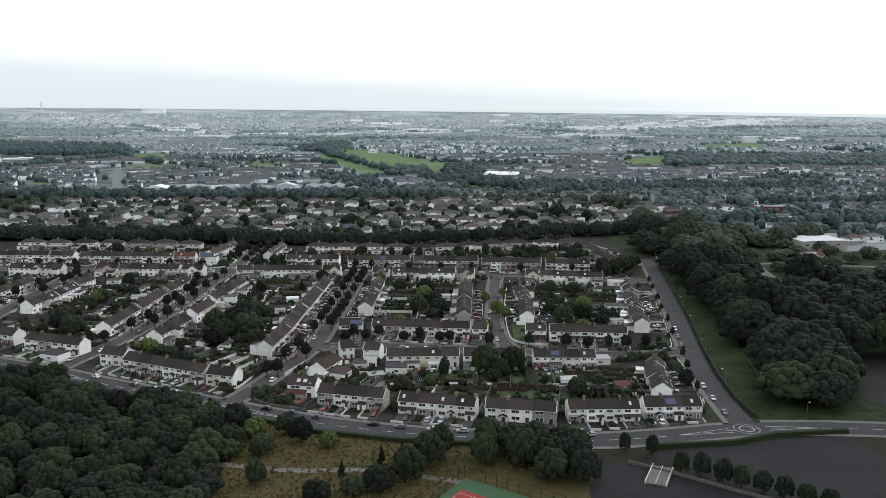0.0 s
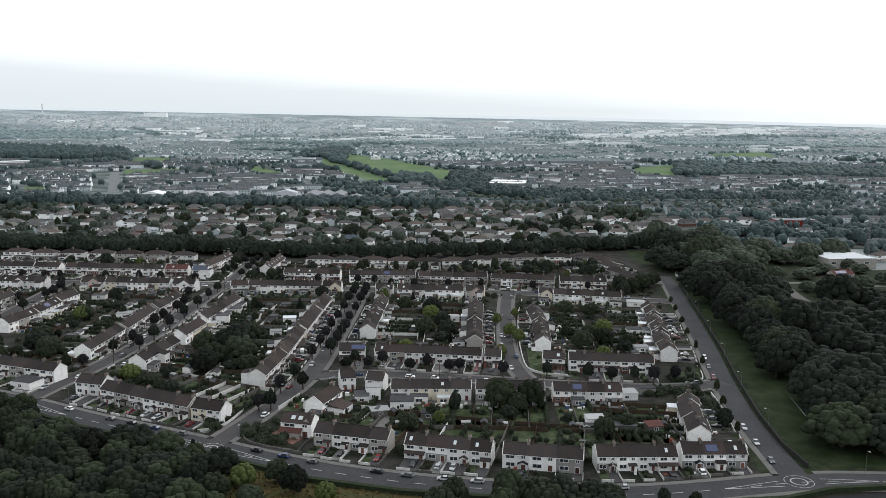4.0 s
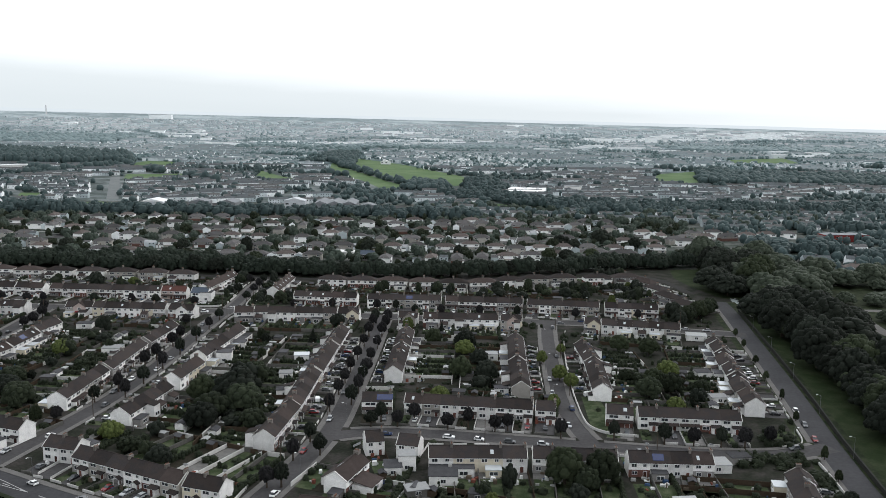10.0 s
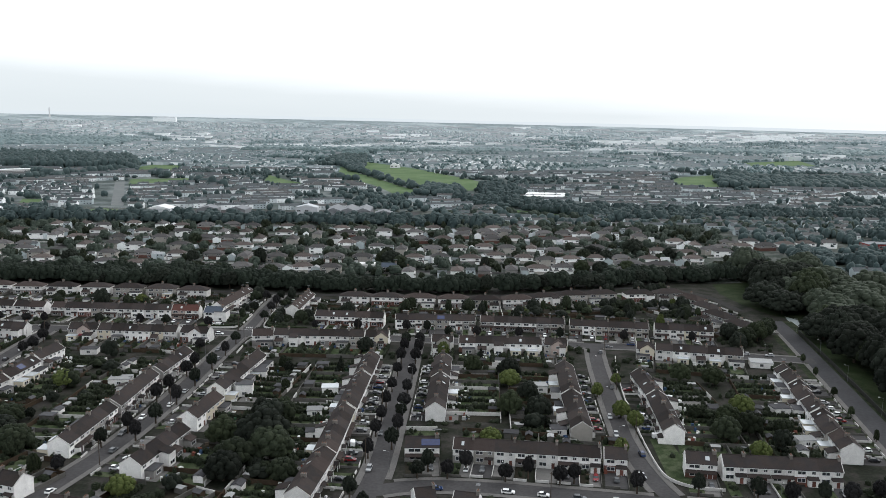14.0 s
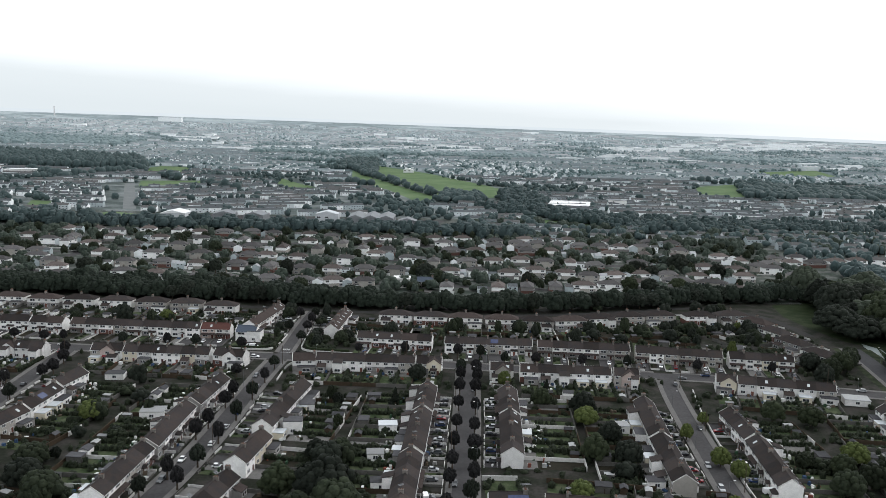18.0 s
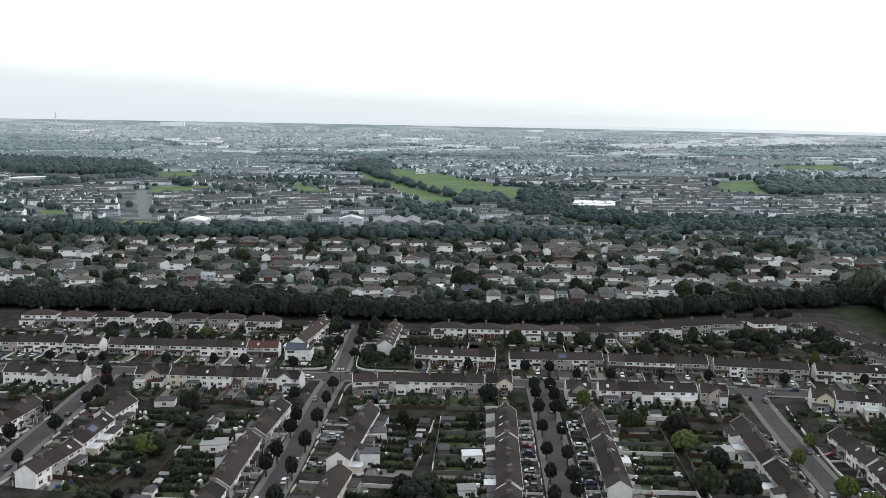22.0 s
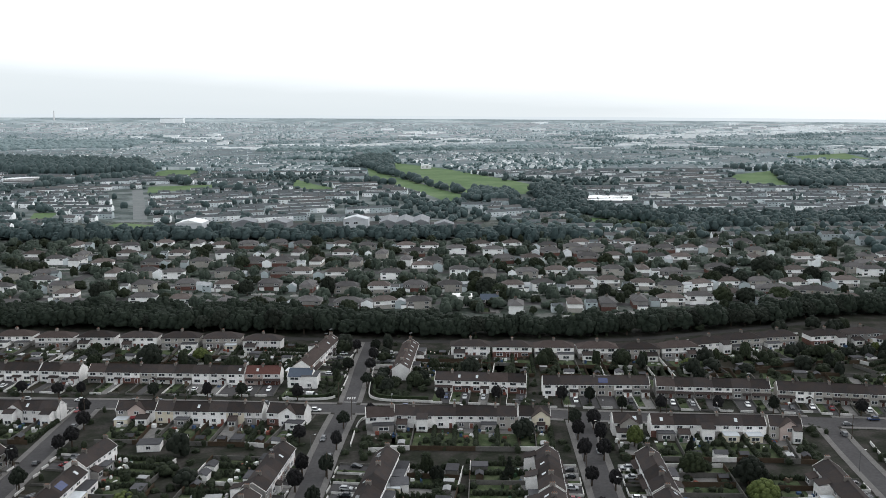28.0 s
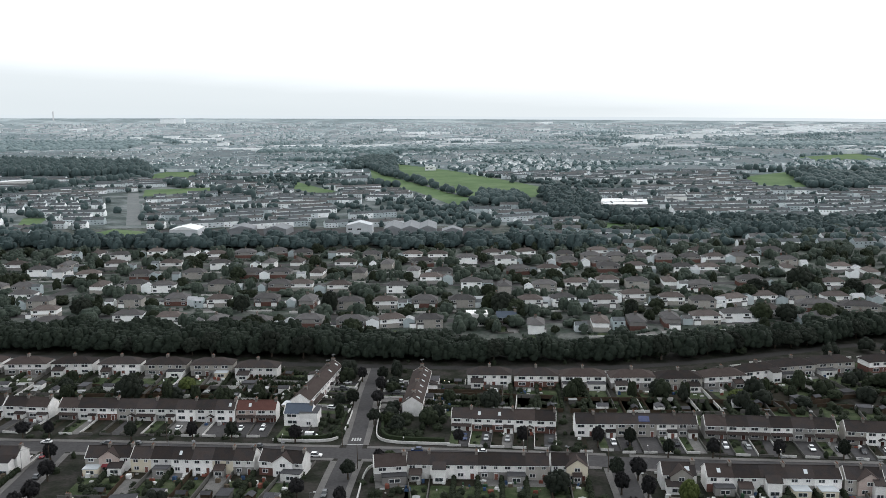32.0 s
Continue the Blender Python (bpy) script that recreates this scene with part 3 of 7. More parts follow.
prism(bm, [(-1.9, 2.25), (0, 3.1), (1.9, 2.25), (1.9, 2.12), (0, 2.95), (-1.9, 2.12)], -2.4, 2.4, 1)
SHED_W = mesh("garden_room", bm, M_WHITE, M_FELT)
bm = bmesh.new()
box(bm, -1.6, 1.6, -1.1, 1.1, 0, 1.9, 0)
prism(bm, [(-1.25, 1.88), (0, 2.2), (1.25, 1.88), (1.25, 1.8), (0, 2.1), (-1.25, 1.8)], -1.75, 1.75, 1)
SHED_P = mesh("metal_shed", bm, M_WALLG, M_PALEROOF)

rng = random.Random(7)
PLOTS = []


def house(x, y, turn, w, style, roof="dark", south=True, north=True, front_south=True, chimney=True, extras=True, end=0):
    """One house of a terrace: local -y is the side called south here; turn lays the row along its street."""
    y += 2.4 if abs(math.sin(turn)) > .6 else 2.4 + 1.4 * max(0.0, min(1.0, (y - 290) / 30)) + max(0.0, min(1.0, (y - 400) / 40))
    h = new("terraced_house")
    h.matrix_basis = at(x, y, 0, turn, w / 6.0, SLIM, SINK)
    tagged(h, f"two-storey terraced house, {style} walls, {roof} tiled pitched roof", "house", "terraced houses")
    part("wall", WALLS[style], h)
    part("roof", ROOFS[roof], h)
    d = DEPTH / 2
    if end:
        part("verge", VERGE, h, at(end * 3.02, 0))
    if chimney:
        part("chimney", CHIMNEY, h, at(2.6, 0))
        if rng.random() < 0.36:
            part("aerial", AERIAL, h, at(2.6, 0, rng.uniform(-0.5, 0.2), rng.uniform(0, 3)))
    for side, on in ((0, south), (1, north)):
        if not on:
            continue
        r = Matrix.Rotation(math.pi * side, 4, "Z")
        is_front = front_south == (side == 0)
        if is_front:
            part("window", W_BIG, h, r @ at(-1.3, -d, 3.5))
            part("window", W_SMALL, h, r @ at(1.7, -d, 3.6))
            part("window", W_BIG, h, r @ at(-1.2, -d, 0.9))
            part("door", DOOR, h, r @ at(1.7, -d, 0.02))
            k = rng.random()
            if extras and k < 0.24:
                po = part("porch", GABLE_PORCH, h, r @ at(1.6, -d))
                part("porch_roof", GABLE_PORCH_ROOF, po)
            elif extras and k < 0.42:
                part("canopy", CANOPY, h, r @ at(1.5, -d))
            elif extras and k < 0.66:
                part("canopy", CANOPY_WIDE, h, r @ at(0, -d))
            elif extras and k < 0.82:
                po = part("porch", PORCH, h, r @ at(1.5, -d))
                part("porch_roof", PORCH_ROOF, po)
                part("porch_door", DOOR, po, at(0, -1.5, 0.02))
        else:
            part("window", W_MID, h, r @ at(-1.5, -d, 3.5))
            part("window", W_SMALL, h, r @ at(1.5, -d, 3.6))
            if extras and rng.random() < 0.55:
                extension(h, r @ at(rng.choice((-1, 1)) * 0.6, -d))
            else:
                part("window", W_MID, h, r @ at(-1.3, -d, 0.9))
                part("door", DOOR, h, r @ at(1.6, -d, 0.02))
        if rng.random() < 0.14:
            part("rooflight", ROOFLIGHT, h, r @ at(rng.uniform(-1.5, 1.5), 0))
    if rng.random() < 0.012:
        part("solar_panel", SOLAR, h, at(-.6, 0))
    PLOTS.append((x, y, turn, w, front_south))
    return h


MIXES = {
    "w": ("white", "white", "white", "white", "beige", "white over brick", "white over grey", "cream", "white"),
    "g": ("grey", "beige", "white over grey", "white", "beige", "white", "white"),
    "m": ("white", "white over grey", "white", "white over grey", "white", "beige", "grey", "white over brick", "white", "white"),
}


def terrace(x0, y0, x1, y1, mix="m", front_south=True, both=False, roof="dark", n=0, step=0):
    """A row of houses along the ridge from one end to the other."""
    length = math.hypot(x1 - x0, y1 - y0)
    n = n or max(1, round(length / 6.0))
    turn = math.atan2(y1 - y0, x1 - x0)
    out = []
    for i in range(n):
        f = (i + 0.5) / n
        o = step * ((i // 2) % 2 - .5)
        out.append(house(x0 + (x1 - x0) * f - o * math.sin(turn), y0 + (y1 - y0) * f + o * math.cos(turn), turn, length / n, rng.choice(MIXES[mix]), rng.choice(("dark",) * 9 + ("brown",)) if roof == "dark" else roof,
              south=True, north=both, front_south=front_south, chimney=i % 2 == 0 or i == n - 1, end=-1 if i == 0 else 1 if i == n - 1 else 0))
    return out


# rows that run north; local -y faces east when laid from south to north
NS = [
    (-54.5, 300, -51.5, 326, "w", True), (-51.5, 326, -50, 360, "w", True), (-49.6, 361, -48, 394, "m", True), (-47.8, 395, -46.6, 419, "m", True),
    (-22.5, 361, -21, 393, "g", False), (-20.9, 394, -20, 418, "g", False),
    (20, 345.5, 21.3, 376, "g", True), (21.5, 377, 23.5, 409, "g", True),
    (46.2, 344, 48.8, 376, "m", False), (48.9, 377, 48.6, 400, "m", False),
    (90.8, 331, 94.8, 360, "g", True), (95, 361, 99.5, 389, "m", True), (99.8, 390, 102, 407, "m", True),
    (77.5, 250, 82.5, 279, "m", True),
    (-99.7, 316.5, -94.8, 343, "m", False), (-95.3, 351, -92.4, 371, "w", False), (-94, 378, -88.8, 419, "m", False),
    (-124, 330, -122, 360, "m", True), (-121.5, 361, -120.5, 394, "g", True), (-119.8, 396, -117.2, 423, "m", True),
    (-172, 368, -168, 387, "w", False), (-168.6, 388, -167.4, 408, "w", False), (-169, 411, -166.5, 426, "m", False),
    (-203, 360, -200, 385, "w", True), (-199.5, 390, -195, 423, "w", True),
    (-124.8, 498, -119, 536, "m", True), (-89.2, 494, -86.9, 528, "w", False),
]
for x0, y0, x1, y1, mix, east in NS:
    row = terrace(x0, y0, x1, y1, mix, front_south=east, both=True, roof="brown" if y0 > 490 else "dark", step=0.7 if x0 > 60 else 0)
    if x0 > -90 and y0 > 490:
        for h in row:
            part("rooflight", ROOFLIGHT, h, at(.4, 0))

# rows that run east, with their fronts (True) or backs to the south
EW = [
    (-27.7, 252.3, -7.1, 246.5, "m", True), (-2.7, 244.2, 20, 238.6, "m", True), (22.7, 238, 43, 234.2, "m", True), (46.2, 236.2, 67.2, 236.5, "m", True), (68.7, 238, 85.7, 238.2, "m", True),
    (-110.2, 294.8, -100.6, 292.2, "m", True), (-99.2, 288, -67, 271.8, "m", True), (-66.5, 271.5, -56.8, 268.3, "w", True), (-146, 314, -121.6, 305.2, "w", True), (-200, 338, -152, 318, "w", True),
    (-17, 331.2, 22, 325.8, "m", True), (22.8, 325.5, 28.8, 324.6, "m", True), (43.6, 323, 51.5, 321.7, "w", True), (52.6, 321.1, 82.3, 318.2, "m", True),
    (-17.4, 298.4, -11.5, 297, "w", False), (-9.3, 290, 16.3, 290.3, "w", False), (17.9, 290.3, 39.7, 288.5, "m", False), (42.2, 288.2, 64, 287.4, "w", False),
    (-221.6, 456, -192.3, 454, "m", False), (-174.5, 454.2, -162.2, 454.2, "g", False), (-162, 453.6, -128.8, 451.4, "w", False), (-127.1, 451.4, -115.3, 449.2, "w", False),
    (-88.7, 448.5, -51.8, 446.8, "m", False), (-51.4, 447.2, -42, 446.6, "w", False), (-24.5, 440.9, -16, 440.5, "w", False), (-13.7, 439.6, 19, 437.9, "m", False), (20, 437.8, 29, 436.5, "w", False),
    (55.5, 433.5, 62, 432, "w", False), (62.5, 431.5, 94, 424.6, "g", False),
    (-262, 497.5, -217.5, 496, "m", True), (-217, 495.8, -202.2, 494, "m", True), (-199.1, 493.9, -143.2, 490.3, "m", True),
    (-76.7, 482.4, -46, 479, "m", True), (-40.9, 476.8, -5.7, 475.6, "m", True), (-3.7, 474.6, 32.7, 471, "g", True), (34.6, 469.6, 67.5, 464, "g", True), (69.9, 464, 93.9, 460.5, "w", True),
]
for x0, y0, x1, y1, mix, front in EW:
    terrace(x0, y0, x1, y1, mix, front_south=front)
# houses that stand out by their roofs
house(-139.9, 490.2, -.02, 6.1, "pink", "red", north=False)
house(-133.8, 490.1, -.02, 6.1, "white over brick", "red", north=False)
terrace(-127.5, 487.2, -119, 486.4, "w", roof="slate", n=1)
sol = house(-25.8, 331.6, .03, 9.4, "white over grey", "dark", north=False)
part("solar_panel", SOLAR, sol, at(1.5, 0))
terrace(-31.8, 273, -27.2, 285.5, "w", True, True, roof="brown", n=1)
terrace(-27, 299.4, -22, 300.6, "w", False, n=1)
terrace(-97.4, 446.6, -89, 447.6, "w", front_south=False, roof="brown", n=1)


def gable_meshes(wall):
    """A wing with a gable, its ridge running to the main ridge; front at y = -1.2."""
    bm = bmesh.new()
    pts = [(-2.7, 0), (2.7, 0), (2.7, EAVES), (0, RIDGE - .25), (-2.7, EAVES)]
    a = [bm.verts.new((px, -1.2, pz)) for px, pz in pts]
    b = [bm.verts.new((px, 3.0, pz)) for px, pz in pts]
    bm.faces.new(a)
    for i in range(5):
        bm.faces.new((a[i], b[i], b[(i + 1) % 5], a[(i + 1) % 5]))
    body = mesh("gable_wing", bm, wall)
    bm = bmesh.new()
    for sx in (-1, 1):
        e = [(sx * 3.0, EAVES - .3), (0, RIDGE - .13), (0, RIDGE - .02), (sx * 3.0, EAVES - .12)]
        p0 = [bm.verts.new((px, -1.5, pz)) for px, pz in e]
        p1 = [bm.verts.new((px, 3.3, pz)) for px, pz in e]
        for i in range(4):
            bm.faces.new((p0[i], p1[i], p1[(i + 1) % 4], p0[(i + 1) % 4]))
        bm.faces.new(p0)
        bm.faces.new(p1[::-1])
    return body, mesh("gable_roof", bm, M_ROOFBRN)


M_REDCLOTH = mat("red_cloth", (0.17, 0.04, 0.045), var=0.1)
corner = house(-33.7, 259, -.23, 9.2, "white", "brown", north=False, extras=False)
part("rooflight", ROOFLIGHT, corner, at(-.8, 0))
part("rooflight", ROOFLIGHT, corner, at(.6, 0))
bm = bmesh.new()
box(bm, -2.6, 1.2, -2.0, 0, 0, 2.3, 0)
prism(bm, [(-2.3, 2.25), (0, 3.3), (0, 3.1), (-2.3, 2.1)], -2.9, 1.5, 1)
part("lean_to_porch", mesh("lean_to_porch", bm, M_BEIGE, M_ROOFRED), corner, at(-.2, -3.5), "porch with a red tiled lean-to roof")


def annex(x, y, w, d, h, turn, wall, top, label, pitch=0.0):
    """A low separate outbuilding with a flat or sloping roof."""
    t = new("annex")
    t.matrix_basis = at(x, y + 2, 0, turn, .9, .9, SINK)
    tagged(t, label, "outbuilding", "garden annexes")
    bm = bmesh.new()
    box(bm, -w / 2, w / 2, -d / 2, d / 2, 0, h)
    part("wall", mesh("wall", bm, wall), t)
    bm = bmesh.new()
    prism(bm, [(-d / 2 - .2, h + .01), (d / 2 + .2, h + .01 + pitch), (d / 2 + .2, h + .2 + pitch), (-d / 2 - .2, h + .2)], -w / 2 - .2, w / 2 + .2)
    part("roof", mesh("roof", bm, top), t)
    part("window", W_MID, t, at(0, -d / 2, .8))
    return t


for x, y, w, d, h, turn, wall, top, words, pitch in (
        (-24.2, 277, 7, 6, 2.5, 1.2, M_WHITE, M_ROOFBRN, "white lean-to annex with brown sloping roof", 1.2), (-18.5, 287, 5, 6, 3, .1, M_WHITE, M_FELT, "white flat-roofed annex behind the houses", 0),
        (-5.5, 282, 8, 6, 3, 0, M_WHITE, M_FELT, "white annex with dark flat roof", 0), (-15, 290, 5, 5, 5.2, .1, M_WHITE, M_PALEROOF, "white two-storey flat-roofed block", 0),
        (-12, 274, 6, 4, 2.4, .3, M_WALLG, M_PALEROOF, "grey block outbuilding with pale sheet roof", .3), (3, 272, 5, 3.4, 2.3, -.2, M_WALLG, M_FELT, "grey block outbuilding with felt roof", .2),
        (66, 291, 8, 6, 2.8, .05, M_WHITE, M_PALEROOF, "white garage with pale flat roof", 0), (74, 296, 6, 4, 2.5, .1, M_GREY, M_FELT, "grey garage with flat roof", 0),
        (52, 268, 6, 4, 2.4, .1, M_WHITE, M_PALEROOF, "white outbuilding with pale roof", .3), (68, 262, 5, 4, 2.4, .2, M_WALLG, M_ROOFRED, "small outbuilding with red roof", .6),
        (-130, 300, 9, 7, 3, -.35, M_WHITE, M_FELT, "long white flat-roofed annex by the road", 0), (-120, 489, 6, 7, 5.4, -.05, M_WHITE, M_FELT, "white cube-shaped annex beside the blue-roofed house", 0),
        (-57, 347, 6, 4, 3, .1, M_WHITE, M_FELT, "white flat-roofed extension in the gardens", 0), (-60, 366, 5, 4, 2.6, .1, M_WHITE, M_PALEROOF, "white garden room with pale roof", .2), (-58, 388, 6, 4, 2.8, .1, M_WHITE, M_SKYL, "white garden room with glazed roof", .3),
        (-86, 385, 6, 5, 5, .1, M_WHITE, M_FELT, "white two-storey flat-roofed extension", 0), (-85, 405, 5, 5, 3, .1, M_WHITE, M_FELT, "white flat-roofed extension in the gardens", 0), (-102, 300, 5, 4, 2.6, -.5, M_WHITE, M_FELT, "white annex beside the terrace", 0),
        (-131, 395, 8, 6, 3, .1, M_WHITE, M_PALEROOF, "white flat-roofed garden building", 0), (-157, 433, 7, 5, 2.6, .1, M_WHITE, M_FELT, "white flat-roofed building in the gardens", 0), (14, 352, 5, 4, 2.6, .05, M_WHITE, M_FELT, "white rear extension with felt roof", 0),
        (13, 392, 5, 5, 3, .05, M_WHITE, M_PALEROOF, "white rear extension with pale roof", 0), (84, 345, 6, 4, 2.6, .1, M_WHITE, M_PALEROOF, "white garden room with pale roof", .2), (87, 372, 6, 5, 2.8, .1, M_WHITE, M_FELT, "white flat-roofed rear extension", 0), (100, 424, 9, 6, 2.6, -.2, M_WHITE, M_PALEROOF, "white yard building with pale roof", .2)):
    annex(x, y, w, d, h, turn, wall, top, words, pitch)
GABLES = [gable_meshes(m) for m in (M_PINK, M_CREAM, M_WHITE, M_BEIGE)]
for i, (x, y, turn, style) in enumerate(((-168, 451.4, -.01, "pink"), (-45, 443.4, -.02, "pink"), (-121, 447.4, -.15, "cream"), (-20, 437.4, -.03, "beige"), (25, 433.8, -.1, "cream"), (59, 429.6, -.2, "white"), (-206, 452, -.05, "pink"), (-31.3, 256.1, -.23, "white"))):
    g = new("gabled_corner_house")
    g.matrix_basis = at(x, y + 5.2, 0, turn, 1, SLIM, SINK) if y > 300 else at(x, y + 2.8, 0, turn, .55, .65, .93 * SINK)
    tagged(g, "gable-fronted corner house in pale render with brown roof", "house", "corner houses")
    body, top = GABLES[i % 4]
    part("gable_wing", body, g)
    part("gable_roof", top, g)
    part("window", W_MID, g, at(0, -1.2, 3.4))
    part("window", W_MID, g, at(-1.1, -1.2, .8))
    part("door", DOOR, g, at(1.5, -1.2, .02))
    if i == 0:
        bm = bmesh.new()
        prism(bm, [(-2.4, 2.3), (-1.2, 2.9), (-1.2, 2.8), (-2.4, 2.2)], -1.8, 1.8)
        part("awning", mesh("awning", bm, M_REDCLOTH), g, label="faded red awning")


# semi-detached houses with hipped roofs
# tiles for houses beyond the belt, lightened in colour to suggest haze
M_MIDROOF = mat("weathered_tiles", (0.070, 0.067, 0.067), rough=0.8, var=0.3, scale=0.4, fine=4, bump=0.3, spread=0.45, spec=0.15)
M_MIDROOF2 = mat("weathered_brown_tiles", (0.080, 0.067, 0.062), rough=0.8, var=0.3, scale=0.4, fine=4, bump=0.3, spread=0.4, spec=0.15)
M_FARWHITE = mat("bright_render", (0.86, 0.86, 0.85), var=0.12, scale=0.4, fine=3, spread=0.15)


def semi_meshes(up, low, roof, w=13.0, d=8.0):
    bm = bmesh.new()
    box(bm, -w / 2, w / 2, -d / 2, d / 2, 0, 2.6, 1)
    box(bm, -w / 2, w / 2, -d / 2, d / 2, 2.6, 5.2, 0)
    wall = mesh("wall", bm, up, low)
    bm = bmesh.new()
    o = 0.4
    e = [bm.verts.new((sx * (w / 2 + o), sy * (d / 2 + o), 5.05)) for sx, sy in ((-1, -1), (1, -1), (1, 1), (-1, 1))]
    r = [bm.verts.new((sx * (w / 2 - d / 2 + 0.3), 0, 7.6)) for sx in (-1, 1)]
    for f in ((e[0], e[1], r[1], r[0]), (e[2], e[3], r[0], r[1]), (e[1], e[2], r[1]), (e[3], e[0], r[0]), (e[3], e[2], e[1], e[0])):
        bm.faces.new(f)
    return wall, mesh("roof", bm, roof)


SEMIS = [(*semi_meshes(a, b, c), words) for a, b, c, words in (
    (M_WHITE, M_WHITE, M_ROOF, "white rendered walls"), (M_WHITE, M_BRICK, M_ROOF, "white upper walls over red brick"), (M_GREY, M_GREY, M_ROOF, "grey pebbledash walls"),
    (M_BEIGE, M_GREY, M_ROOF, "beige and grey walls"), (M_WHITE, M_GREY, M_ROOFBRN, "white walls over grey dash"),
    (M_FARWHITE, M_FARWHITE, M_MIDROOF, "white rendered walls"), (M_FARWHITE, M_BEIGE, M_MIDROOF2, "white upper walls over beige dash"), (M_BEIGE, M_BEIGE, M_MIDROOF, "beige dashed walls"), (M_FARWHITE, M_GREY, M_MIDROOF2, "white walls over grey dash"), (M_GREY, M_BRICK, M_MIDROOF, "grey dashed walls over brick"))]
bm = bmesh.new()
box(bm, -1.5, 1.5, -2.6, 2.6, 0, 2.5, 0)
box(bm, -1.6, 1.6, -2.7, 2.7, 2.502, 2.65, 1)
GARAGE = mesh("garage", bm, M_FARWHITE, M_FELT)
bm = bmesh.new()
box(bm, -1.4, 1.4, -0.9, 0, 0, 2.5, 0)
prism(bm, [(-1.15, 2.45), (0, 3.1), (0, 2.45)], -1.6, 1.6, 1)
BAY = mesh("bay", bm, M_FARWHITE, M_MIDROOF)


def semi(x, y, turn=0.0, scale=1.0, near=False):
    wall, roof, words = SEMIS[rng.randrange(5) + (0 if near else 5)]
    y += 3.5
    h = new("semi_detached_house")
    h.matrix_basis = at(x, y, 0, turn, scale, SLIM, SINK)
    tagged(h, f"semi-detached houses, {words}, dark hipped roof", "house", "semi-detached houses")
    part("wall", wall, h)
    part("roof", roof, h)
    part("chimney", CHIMNEY, h, at(0, 0.3, 0.15))
    for sx in (-1, 1):
        part("window", W_BIG, h, at(sx * 4.2, -4, 3.4))
        k = rng.random()
        if near or (k < .5 and y < 690):
            part("window", W_BIG, h, at(sx * 4.2, -4, 0.8))
        elif y < 690:
            part("bay", BAY, h, at(sx * 4.2, -4))
        if not near and rng.random() < .25 and y < 690:
            part("garage", GARAGE, h, at(sx * 8.05, -.8))
        if near:
            part("window", W_SMALL, h, at(sx * 1.4, -4, 3.5))
            part("door", DOOR, h, at(sx * 1.3, -4, 0.02))
            if rng.random() < 0.5:
                extension(h, at(sx * 3.6, -4))
    if near:
        for sx in (-3.6, 3.6):
            PLOTS.append((x + sx * math.cos(turn), y + sx * math.sin(turn), turn, 7.2, False))
    return h


for x, y, a in ((-250, 545, .0), (-232.4, 542.3, 0), (-215.5, 542.5, 0), (-197.7, 541.4, 0), (-180.5, 540.5, 0), (-163.5, 539.5, 0), (-146.4, 535.8, -.05), (-63.5, 525.5, -.05), (-47.5, 524, -.05), (-31.5, 523, -.03),
               (-15, 521.5, 0), (.5, 520, 0), (16, 522, .15), (30, 528, .3), (44.5, 533.5, .2), (60, 537, .15), (79.5, 538, .15), (95.5, 541, .15), (103, 527, -1.0), (105, 509, -1.2), (106, 491.5, -1.2), (109.5, 473, -1.2)):
    semi(x, y, a, 1.16, near=True)

# ---- houses beyond the line of trees ----
MID_A = [(-294, 665), (-266, 629), (-318, 734), (-340, 752), (-328, 790), (-302, 728), (-263, 686), (-245, 690), (-234, 651), (-212, 654), (-190, 650), (-167, 652), (-223, 618), (-203, 614), (-180, 607), (-162, 606), (-199, 688), (-167, 687), (-190, 797), (-210, 792), (-246, 795), (-270, 798)]
MID_B = [(-139, 608), (-120, 605), (-103, 607), (-86, 606), (-40, 597), (-146, 648), (-125, 643), (-108, 643), (-89, 646), (-71, 645), (-54, 648), (-38, 644), (-22, 647), (-156, 687), (-152, 721), (-128, 720), (-104, 680), (-87, 703), (-65, 688), (-48, 679), (-27, 681), (-10, 685)]
MID_C = [(14, 655), (31, 647), (44, 640), (60, 644), (36, 609), (51, 613), (67, 620), (-172, 790), (-144, 788), (-127, 781), (-114, 748), (-100, 780), (-84, 779), (-66, 765), (-49, 784), (-42, 760), (-37, 727), (-20, 727), (-5, 755), (-12, 600), (4, 602), (20, 606), (-3, 643)]
MID_D = [(-4, 776), (12, 770), (27, 769), (42, 767), (57, 763), (72, 763), (87, 762), (102, 762), (127, 750), (16, 733), (32, 733), (58, 728), (73, 727), (97, 727), (148, 726), (158, 710), (162, 690), (124, 681), (142, 674), (175, 658), (8, 692), (23, 687), (40, 687), (54, 678), (84, 691)]
MIDS = MID_A + MID_B + MID_C + MID_D
for k, y in enumerate((607, 648, 684, 722, 752, 788)):
    x = -330.0 + 5 * k
    while x < 150:
        px, py = x + rng.uniform(-2, 2), y + rng.uniform(-3, 3)
        if all(abs(px - hx) > 15.5 or abs(py - hy) > 15 for hx, hy in MIDS) and abs(px + 63) + abs(py - 611) > 24 and py < 830:
            MIDS.append((px, py))
        x += 15.5
for spot in MIDS:
    semi(*spot, rng.choice((0, 0, 0, -.06, .08, .3, 1.5)), rng.uniform(0.88, 1.02))

bm = bmesh.new()
box(bm, -4.5, 4.5, -4, 4, 0, 6.2, 0)
box(bm, -4.8, 4.8, -4.3, 4.3, 6.202, 6.5, 0)
wm = new("modern_house")
wm.matrix_basis = at(-65, 613, 0, 0, 1, 1, .85)
tagged(wm, "white cube-shaped modern house with large dark windows", "house")
part("wall", mesh("wall", bm, M_WHITE), wm)
